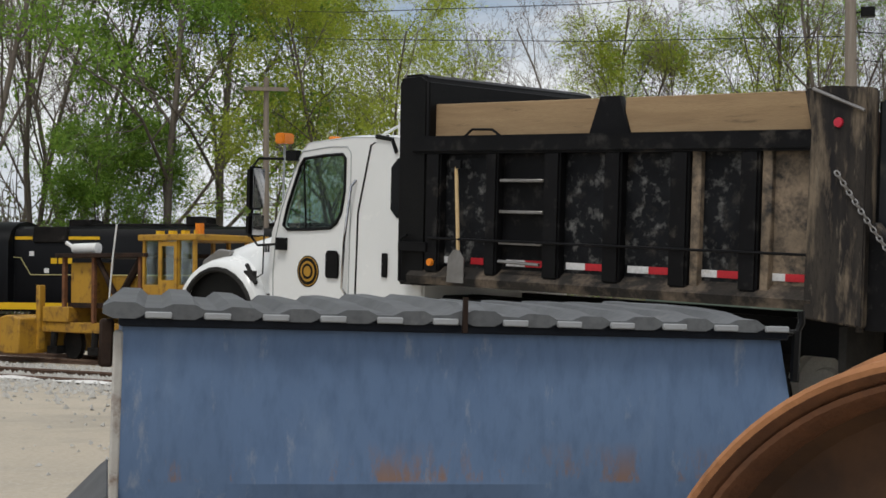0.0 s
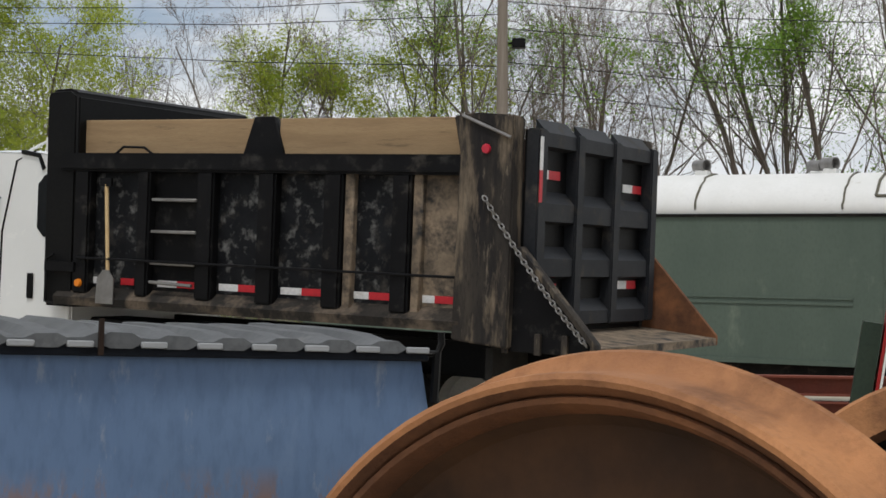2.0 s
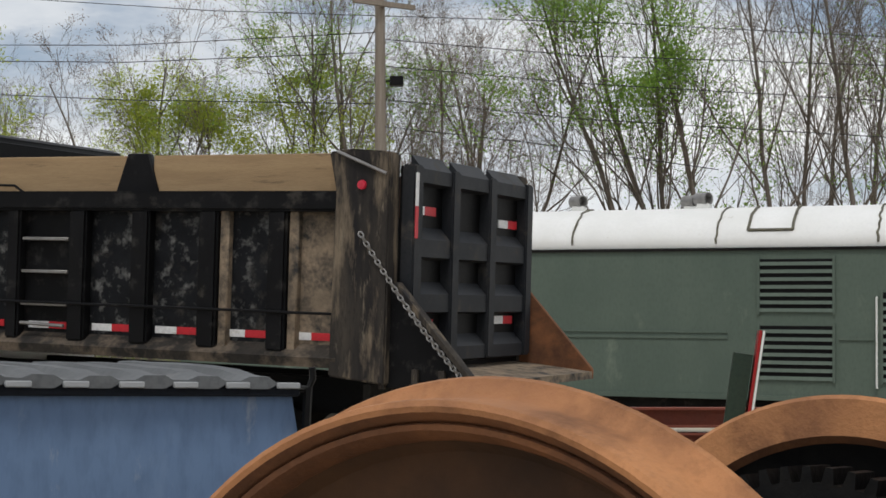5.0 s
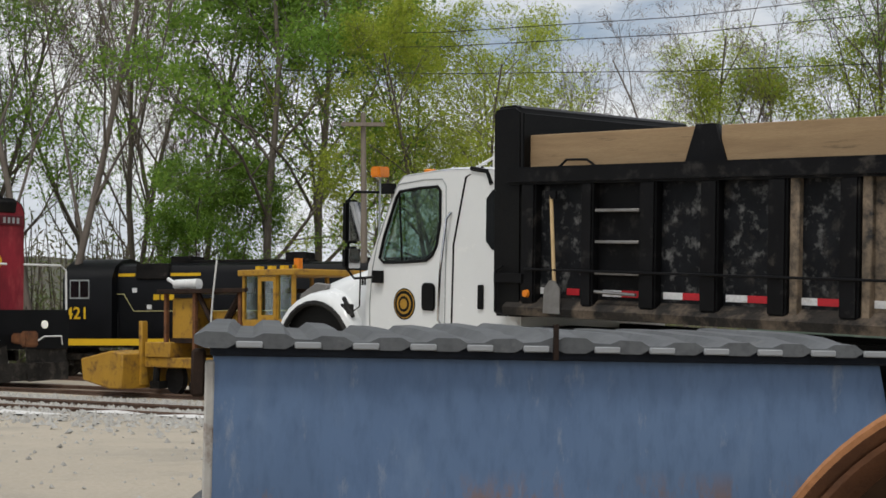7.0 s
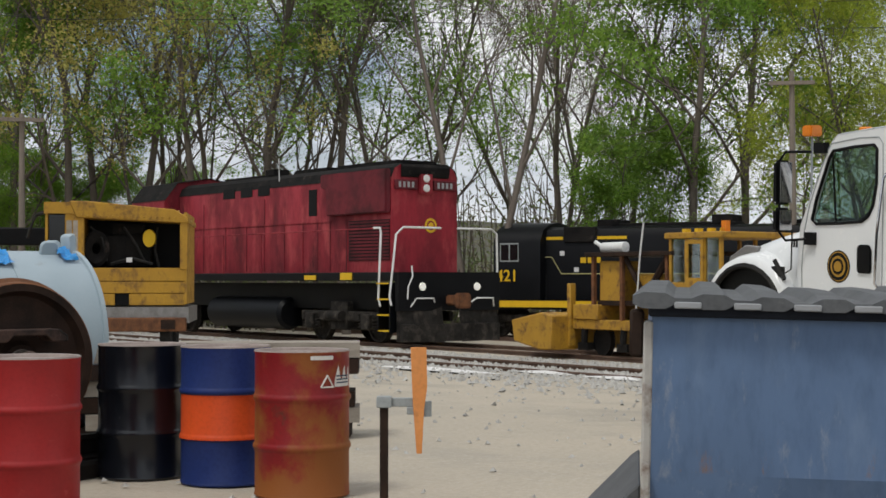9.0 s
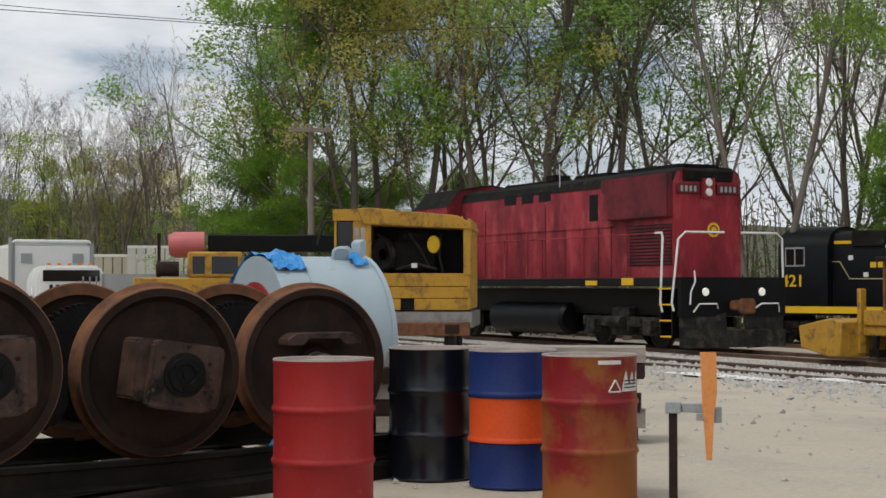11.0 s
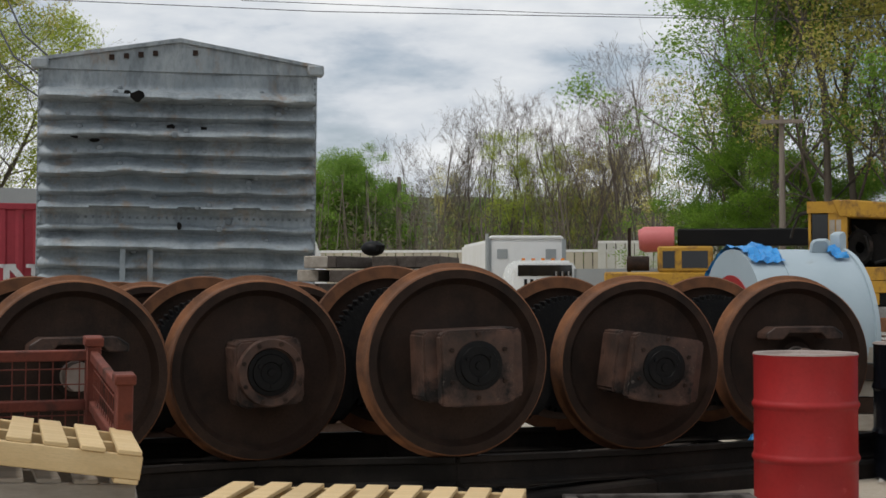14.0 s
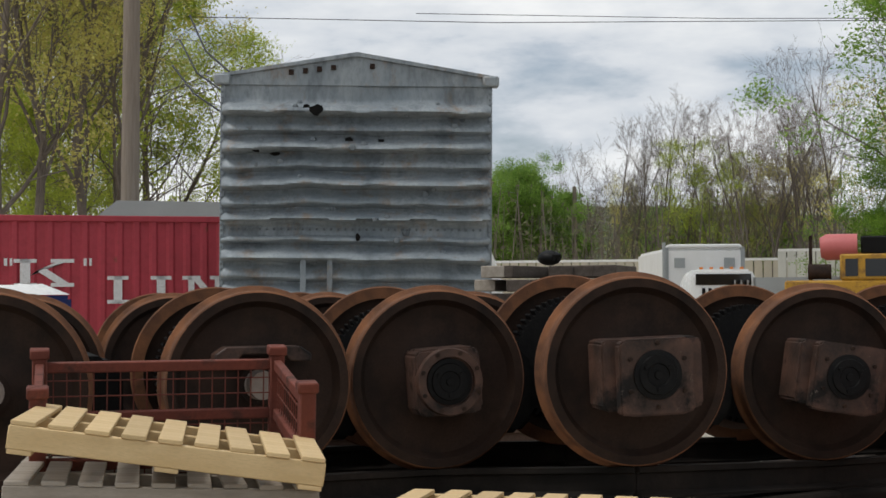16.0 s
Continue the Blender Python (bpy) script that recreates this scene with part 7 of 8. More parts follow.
def black_loco():
    root = thing("locomotive", heading(-15.538, 52.244, -0.62, -10.0), "black diesel locomotive with yellow stripes and road number", "locomotive")
    bm = BM()
    box(bm, -1.6, 16.5, -1.5, 1.5, 0.95, 1.25)
    deck = part("walkway_deck", bm, M_LOCO_BLACK, root)
    bm = BM()
    box(bm, -1.6, 16.5, -1.52, -1.5, 1.02, 1.24)
    part("sill_stripe", bm, M_YELLOW_STRIPE, deck, "yellow sill stripe")
    prof = [(-1.45, 1.25), (-1.45, 3.2), (-1.2, 3.6), (-0.7, 3.82), (0, 3.9), (0.7, 3.82), (1.2, 3.6), (1.45, 3.2), (1.45, 1.25)]
    bm = BM()
    a = [bm.verts.new((0.0, y, z)) for y, z in prof]
    b = [bm.verts.new((1.75, y, z)) for y, z in prof]
    for i in range(8):
        bm.faces.new((a[i], a[i + 1], b[i + 1], b[i]))
    bm.faces.new(a)
    bm.faces.new(b[::-1])
    cab = part("cab", bm, M_LOCO_BLACK, root, "black rounded cab", smooth=40)
    bm = BM()
    box(bm, 0.25, 0.95, -1.465, -1.45, 2.55, 3.18)
    part("window_frame", bm, M_GREY, cab)
    for x in (0.29, 0.63):
        bm = BM()
        box(bm, x, x + 0.29, -1.475, -1.465, 2.6, 3.13)
        part("pane", bm, M_DARK_GLASS, cab)
    prof = [(-1.05, 1.25), (-1.05, 3.35), (-0.9, 3.62), (-0.6, 3.72), (0.6, 3.72), (0.9, 3.62), (1.05, 3.35), (1.05, 1.25)]
    bm = BM()
    a = [bm.verts.new((1.75, y, z)) for y, z in prof]
    b = [bm.verts.new((16.0, y, z)) for y, z in prof]
    for i in range(7):
        bm.faces.new((a[i], a[i + 1], b[i + 1], b[i]))
    bm.faces.new(a)
    bm.faces.new(b[::-1])
    hood = part("long_hood", bm, M_LOCO_BLACK, root, "black hood", smooth=30)
    for x0, x1 in ((1.8, 2.4), (3.65, 4.7)):
        bm = BM()
        box(bm, x0, x1, -1.06, -1.05, 3.28, 3.38)
        part("hood_stripe", bm, M_YELLOW_STRIPE, hood, "yellow stripe under the roof")
    bm = BM()
    box(bm, 2.45, 3.6, -1.12, -0.9, 3.18, 3.7)
    part("air_intake", bevel(bm, 0.03, 1), M_SOOT, hood)
    for x0, x1, z in ((3.9, 8.2, 3.82), (9.5, 12.0, 3.84), (7.4, 8.1, 4.05), (3.4, 4.2, 3.95)):
        bm = BM()
        box(bm, x0, x1, -0.5, 0.5, 3.7, z)
        part("roof_hatch", bevel(bm, 0.03, 1), M_SOOT, hood)
    bm = BM()
    tube(bm, [(1.5, -1.065, 2.70), (2.0, -1.065, 2.70), (2.35, -1.065, 2.14), (16.0, -1.065, 2.14)], 0.018, 4)
    part("trim_line", bm, surface("pale_yellow_line", (0.5, 0.45, 0.2), (0.45, 0.4, 0.2), rough=0.5), hood, "thin pale yellow line")
    for x, z in ((2.30, 2.75), (2.82, 2.2)):
        bm = BM()
        box(bm, x, x + 0.16, -1.07, -1.05, z, z + 0.15)
        part("plate", bm, M_WHITE_REFLECT, hood)
    # name as plain blocks, road number as it stands
    for k in range(3):
        bm = BM()
        box(bm, 3.05 + 0.26 * k, 3.25 + 0.26 * k, -1.07, -1.05, 2.50, 2.68)
        part("marking_block", bm, M_YELLOW_STRIPE, hood)
    words("421", 0.55, M_YELLOW_STRIPE, cab, Matrix.Translation((0.52, -1.47, 2.06)) @ Matrix.Rotation(math.pi / 2, 4, "X"), "road_number", 0.006, 0.008)
    for x in (1.2, 12.8):
        bogie(root, x)
    bm = BM()
    box(bm, 4.0, 10.0, -1.2, 1.2, 0.2, 1.0)
    part("fuel_tank", bevel(bm, 0.1, 2), M_LOCO_BLACK, root)
    for pts in ([(-1.3, -1.5, 1.25), (-1.3, -1.5, 2.3)], [(2.0, -1.5, 1.25), (2.0, -1.5, 2.1)]):
        bm = BM()
        tube(bm, pts, 0.02, 5)
        part("handrail", bm, M_LOCO_BLACK, root)


black_loco()


# ---- pallets ----
def pallet(m, mt, label, boards=9, L=1.17, W=0.90):
    root = thing("pallet", m, label, "pallet", "wooden pallets")
    for y in (0.0, W / 2 - 0.02, W - 0.04):
        bm = BM()
        box(bm, 0.0, L, y, y + 0.04, 0.018, 0.107)
        part("stringer", bevel(bm, 0.004, 1), mt, root)
    bm = BM()
    box(bm, -0.045, 0.045, 0.0, W, -0.0, 0.018)
    bevel(bm, 0.003, 1)
    me = mesh_of("deck_board", bm, mt)
    r = random.Random(int(L * 1000) + boards)
    for k in range(boards):
        x = 0.05 + (L - 0.10) * k / (boards - 1)
        ob = new("deck_board", me)
        ob.parent = root
        ob.matrix_basis = pose(x, r.uniform(-0.012, 0.012), 0.107, 0, 0, r.uniform(-1.2, 1.2))
    for x in (0.05, L / 2, L - 0.05):
        ob = new("base_board", me)
        ob.parent = root
        ob.matrix_basis = pose(x, 0, 0.0)
    return root


PAL = pose(-5.635, 2.259, 0.0, 0, 0, 61.4)
pallet(PAL @ pose(0.0, 0.0, 0.70, 0, 8.3, 0), M_PINE, "fresh yellow pine pallet lying tilted on a stack")
pallet(PAL @ pose(-0.02, 0.05, 0.47, 0, 2.5, 2), M_OLD_WOOD, "weathered grey pallet in a stack")
pallet(PAL @ pose(0.0, 0.03, 0.30, 0, 1.0, -2), M_OLD_WOOD, "weathered grey pallet in a stack", boards=8)
pallet(PAL @ pose(0.03, 0.04, 0.15, 0, 0.3, 1), M_OLD_WOOD, "weathered grey pallet in a stack", boards=7)
pallet(PAL @ pose(0.0, 0.0, 0.0, 0, 0, 0), M_OLD_WOOD, "weathered grey pallet at the foot of a stack", boards=7)
PAL2 = pose(-4.873, 3.264, 0.0, 0, 0.8, 40.3)
for k in range(4):
    pallet(PAL2 @ pose(0.01 * (k % 2), 0.0, 0.137 * k - 0.08, 0, 0, (-1.5, 1.0, -0.5, 0.0)[k]), M_OLD_WOOD if k < 3 else M_PINE, "pale pine pallet on top of a stack" if k == 3 else "weathered pallet in a low stack", L=1.22, boards=9)


# ---- steel mesh basket ----
def basket():
    root = thing("wire_basket", Matrix.Translation((-6.81, 4.10, 0.02)) @ Matrix.Rotation(radians(-113.2), 4, "Z") @ Matrix.Rotation(radians(-7.5), 4, "X"), "rust-red steel stacking basket with wire mesh sides", "basket")
    M_OX = surface("red_oxide_steel", (0.17, 0.045, 0.028), (0.12, 0.035, 0.024), rough=0.7, scale=5, bump=0.2, spot=(0.07, 0.03, 0.022), spot_at=0.6, spot_scale=6)
    L, W = 1.12, 0.95
    for x, y in ((0, 0), (L, 0), (0, W), (L, W)):
        bm = BM()
        box(bm, x - 0.035, x + 0.035, y - 0.035, y + 0.035, 0.0, 1.0)
        box(bm, x - 0.045, x + 0.045, y - 0.045, y + 0.045, 0.965, 1.01)
        part("corner_post", bevel(bm, 0.006, 1), M_OX, root, "square rust-red corner post")
    for z in (0.12, 0.68, 0.92):
        for a, b in (((0, 0), (L, 0)), ((0, W), (L, W)), ((0, 0), (0, W)), ((L, 0), (L, W))):
            if z == 0.92 and a == (0, W):
                continue
            bm = BM()
            box(bm, min(a[0], b[0]) - 0.02, max(a[0], b[0]) + 0.02, min(a[1], b[1]) - 0.02, max(a[1], b[1]) + 0.02, z - 0.025, z + 0.025)
            part("rail", bevel(bm, 0.005, 1), M_OX, root)
    bm = BM()
    for y in (0, W):
        for k in range(1, 18):
            tube(bm, [(L * k / 18, y, 0.12), (L * k / 18, y, 0.92 if y == 0 else 0.68)], 0.004, 4)
        for z in np.arange(0.18, 0.90 if y == 0 else 0.72, 0.075):
            tube(bm, [(0, y, z), (L, y, z)], 0.004, 4)
    for x in (0, L):
        for k in range(1, 15):
            tube(bm, [(x, W * k / 15, 0.12), (x, W * k / 15, 0.92)], 0.004, 4)
        for z in np.arange(0.18, 0.90, 0.075):
            tube(bm, [(x, 0, z), (x, W, z)], 0.004, 4)
    part("wire_mesh", bm, M_OX, root, "rusty wire mesh", kind="stuff")
    bm = BM()
    box(bm, 0.0, L, 0.0, W, 0.09, 0.12)
    part("base_plate", bm, M_OX, root)
    for k in range(7):
        bm = BM()
        r = random.Random(k)
        c = Vector((r.uniform(0.15, 0.9), r.uniform(0.15, 0.75), 0.12))
        lathe(bm, [(0.0, 0.0), (0.16, 0.0), (0.17, 0.02), (0.17, 0.10), (0.10, 0.12), (0.10, r.uniform(0.2, 0.5)), (0.0, r.uniform(0.5, 0.52))], 18, Matrix.Translation(c) @ Matrix.Rotation(-math.pi / 2, 4, "Y"))
        tagged(part("machine_part", bm, M_RUST_DARK, None), "rusty machine part lying in the basket", "machine part", "parts in the basket").matrix_basis = root.matrix_basis.copy()


basket()


# ---- pale steel cylinder with blue wrapping ----
def cylinder():
    root = thing("steel_cylinder", heading(-7.656, 10.569, 0.80, 57.0), "pale blue-grey flanged steel cylinder with torn blue plastic wrapping", "cylinder")
    R = 0.74
    bm = BM()
    lathe(bm, [(0.45, -0.05), (R, -0.05), (R, 0.0), (R, 0.22), (R + 0.012, 0.225), (R + 0.012, 0.245), (R, 0.25), (R, 0.84), (R + 0.02, 0.845), (R + 0.02, 0.88), (0.5, 0.88), (0.0, 0.86)], 72)
    part("shell", bm, M_TANK, root, "pale blue-grey painted shell", smooth=35)
    bm = BM()
    lathe(bm, [(0.0, 0.03), (0.42, 0.03), (0.45, -0.06)], 40)
    part("end_opening", bm, M_PLAIN_BLACK, root)
    bm = BM()
    lathe(bm, [(0.45, -0.055), (0.53, -0.06), (0.53, -0.052)], 40)
    part("red_primer_ring", bm, M_DRUM_RED, root, "red primed ring")
    for a in (80, 105):
        bm = BM()
        m = Matrix.Rotation(radians(a - 90), 4, "X") @ Matrix.Translation((0.62 if a > 100 else 0.80, 0, R))
        prism(bm, octagon(0.075, 0.085, 0.03), -0.02, 0.02, m @ Matrix.Translation((0, 0, 0.02)))
        part("lifting_lug", bevel(bm, 0.01, 1), M_TANK, root, "steel lifting lug")
    bm = BM()
    prism(bm, [(0.82, 0.68), (0.88, 0.66), (0.88, 0.86), (0.85, 0.89), (0.80, 0.86)], -0.16, 0.0)
    part("bolt_flange", bevel(bm, 0.012, 1), M_TANK, root)
    r = random.Random(5)
    for x0, a0, a1 in ((-0.05, 55, 175), (0.66, 60, 84)):
        bm = BM()
        us = [x0 + k * 0.035 for k in range(9 if x0 < 0 else 5)]
        vs = [a0 + (a1 - a0) * k / 24 for k in range(25)]
        grid(bm, us, vs, lambda u, a: Vector((u + 0.03 * noise.noise((u * 9, a * 0.2, 1)), 0, 0)) + (R + 0.03 + 0.05 * noise.noise((u * 14, a * 0.15, 3)) + 0.02 * noise.noise((u * 40, a * 0.5, 5))) * Vector((0, -math.cos(radians(a)), math.sin(radians(a)))))
        part("plastic_wrap", bm, M_BLUE_TARP, root, "crumpled blue plastic wrap", smooth=0)
    bm = BM()
    pts = [(0.90, -0.5, 0.0), (0.94, -0.58, -0.3), (1.00, -0.62, -0.55), (1.08, -0.66, -0.70)]
    tube(bm, pts, [0.015, 0.03, 0.045, 0.06], 6)
    part("loose_plastic", bm, M_BLUE_TARP, root, smooth=0)
    for x in (0.12, 0.72):
        bm = BM()
        prism(bm, [(x - 0.1, -0.80), (x + 0.1, -0.80), (x + 0.1, -0.66), (x - 0.1, -0.66)], -0.6, 0.6)
        part("cradle_timber", bm, M_CREOSOTE, root)


cylinder()
bm = BM()
grid(bm, [k / 10 for k in range(11)], [k / 8 for k in range(9)], lambda u, v: Vector((-6.35 + 0.35 * u + 0.04 * noise.noise((u * 6, v * 6, 0)), 8.75 + 0.3 * v, 0.05 + 0.42 * math.sin(math.pi * v) * (0.4 + 0.6 * u) + 0.10 * noise.noise((u * 7, v * 7, 2)))))
solid("plastic_sheet", bm, M_BLUE_TARP, "crumpled blue plastic sheet on the ground between wheels", "plastic sheet", smooth=0)


# ---- flat scrap boards behind the drums ----
for k, (x, y, a, z) in enumerate(((-6.2, 11.3, 28, 0.78), (-5.75, 12.0, 20, 0.80))):
    root = thing("board_stack", pose(x, y, ground_z(x, y), 0, 0, a), "low stack of weathered boards behind the drums", "lumber", "board stacks")
    for j in range(6):
        bm = BM()
        box(bm, -0.75, 0.75, -0.25, 0.25, z / 6 * j, z / 6 * (j + 1) - 0.01, pose(rnd.uniform(-0.1, 0.1), 0, 0, 0, 0, rnd.uniform(-4, 4)))
        part("board", bm, M_OLD_WOOD if j % 2 else M_RUST_DARK, root)


# ---- yellow crane carrier with open engine bay ----
def crane_rear():
    root = thing("rail_crane", heading(-14.251, 23.908, ground_z(-14.251, 23.908), 25.0) @ Matrix.Diagonal((0.72, 1, 1, 1)), "yellow machine with an open engine bay and ribbed hood roof", "crane")
    # x to the right as seen, y away
    W = 2.55
    for b6 in ((-0.92, -0.88, 0.1, 2.4), (1.58, 1.64, 0.0, 2.4), (-0.88, 1.58, 2.3, 2.4)):
        bm = BM()
        box(bm, *b6, 0.95, 2.55)
        part("housing_wall", bm, M_YELLOW, root, "yellow engine housing wall")
    for z0, z1 in ((0.93, 1.13), (1.14, 1.34), (1.35, 1.58)):
        for x0, x1 in ((-0.88, -0.07), (0.27, 1.6)) if z0 < 1.3 and z0 != 1.14 else ((-0.88, 1.6),):
            bm = BM()
            box(bm, x0, x1, 0.0, 0.06, z0, z1)
            part("hood_panel", bevel(bm, 0.008, 1), M_YELLOW, root)
    # solid black plate painted as the shade inside the access hole
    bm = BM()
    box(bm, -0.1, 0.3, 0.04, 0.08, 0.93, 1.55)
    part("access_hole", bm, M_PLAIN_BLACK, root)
    for x0, x1 in ((-0.95, -0.80), (1.48, 1.66)):
        bm = BM()
        box(bm, x0, x1, -0.02, 0.08, 1.55, 2.52)
        part("bay_post", bevel(bm, 0.01, 1), M_YELLOW, root)
    bm = BM()
    prism(bm, [(-0.98, 2.45), (1.68, 2.36), (1.68, 2.45), (1.35, 2.60), (-0.75, 2.74), (-1.15, 2.74)], -0.05, 2.4)
    roof = part("hood_roof", bevel(bm, 0.015, 1), M_YELLOW, root, "sloped ribbed yellow roof")
    for k in range(17):
        bm = BM()
        x = -0.85 + k * 0.148
        tube(bm, [(x, -0.06, 2.47 - 0.03 * k / 17), (x - 0.12, 0.5, 2.72 - 0.008 * k)], 0.022, 6)
        part("roof_rib", bm, M_YELLOW, roof)
    # added black wall behind the engine: shade of the bay as colour
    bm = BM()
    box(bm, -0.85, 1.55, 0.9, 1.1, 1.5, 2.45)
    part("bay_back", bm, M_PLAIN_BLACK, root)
    # engine
    bm = BM()
    box(bm, -0.35, 0.75, 0.35, 0.85, 1.62, 2.15)
    box(bm, -0.2, 0.6, 0.4, 0.8, 2.15, 2.35)
    eng = part("engine", bevel(bm, 0.04, 2), M_SOOT, root, "oily dark diesel engine")
    bm = BM()
    lathe(bm, [(0.0, 0.10), (0.15, 0.10), (0.16, 0.05), (0.16, -0.12)], 24, Matrix.Translation((0.72, 0.28, 2.10)) @ Matrix.Rotation(-math.pi / 2, 4, "Z"))
    part("air_filter", bm, M_YELLOW_STRIPE, eng)
    bm = BM()
    lathe(bm, [(0.12, 0.0), (0.30, 0.02), (0.32, 0.08), (0.26, 0.12), (0.10, 0.05)], 24, Matrix.Translation((-0.55, 0.30, 1.92)) @ Matrix.Rotation(-math.pi / 2, 4, "Z"))
    part("fan_pulley", bm, M_SOOT, eng)
    for pts in ([(-0.7, 0.3, 2.3), (-0.4, 0.2, 2.1), (-0.3, 0.25, 1.7)], [(0.1, 0.3, 2.3), (0.4, 0.22, 2.0), (0.6, 0.3, 1.7)], [(0.9, 0.4, 2.3), (0.85, 0.3, 1.9), (0.95, 0.3, 1.6)], [(-0.2, 0.25, 1.65), (0.3, 0.2, 1.75), (0.8, 0.25, 1.65)]):
        bm = BM()
        tube(bm, pts, 0.03, 6)
        part("hose", bm, M_RUBBER, eng)
    bm = BM()
    box(bm, 0.18, 0.32, 0.15, 0.17, 1.68, 1.76)
    part("white_tag", bm, M_WHITE_REFLECT, eng)
    # cab at the far left corner
    bm = BM()
    box(bm, -1.72, -1.66, 0.0, 1.6, 0.95, 2.6)
    box(bm, -1.72, -0.9, 1.5, 1.6, 0.95, 2.6)
    box(bm, -1.25, -0.9, 0.0, 0.06, 0.95, 2.55)
    box(bm, -1.72, -0.9, 0.0, 0.06, 0.95, 1.45)
    box(bm, -1.75, -0.85, -0.02, 1.65, 2.52, 2.72)
    cab = part("operator_cab", bm, M_YELLOW, root, "yellow operator cab")
    bm = BM()
    box(bm, -1.64, -1.27, 0.05, 0.07, 1.45, 2.5)
    part("cab_window", bm, M_DARK_GLASS, cab)
    for x in (-1.22, -1.06):
        bm = BM()
        box(bm, x, x + 0.13, -0.012, 0.0, 1.5, 2.4)
        part("cab_grille", bm, M_OLD_WOOD, cab)
    bm = BM()
    tube(bm, [(-1.75, 0.3, 2.55), (-2.0, 0.3, 2.5), (-2.15, 0.3, 2.25), (-2.2, 0.3, 2.1)], 0.03, 6)
    part("exhaust_hose", bm, M_RUBBER, root)
    # deck and bumper
    bm = BM()
    box(bm, -1.8, 1.7, -0.1, 2.6, 0.62, 0.90)
    part("carrier_deck", bm, M_STEEL, root, "worn grey deck edge")
    bm = BM()
    box(bm, -1.75, 1.65, -0.22, -0.08, 0.48, 0.72)
    bp = part("bumper", bevel(bm, 0.02, 1), M_RUST, root, "rusty rear bumper")
    for x in (-0.75, 1.05):
        bm = BM()
        box(bm, x, x + 0.34, -0.24, -0.22, 0.52, 0.68)
        part("tail_lamp", bm, M_RUST_DARK, bp)
    for x in (-1.3, 1.1):
        for y in (0.4, 2.1):
            bm = BM()
            lathe(bm, [(0.0, 0.14), (0.35, 0.14), (0.38, 0.10), (0.38, -0.10), (0.0, -0.14)], 24, Matrix.Translation((x, y, 0.38)))
            part("wheel", bm, M_RUBBER, root)


crane_rear()


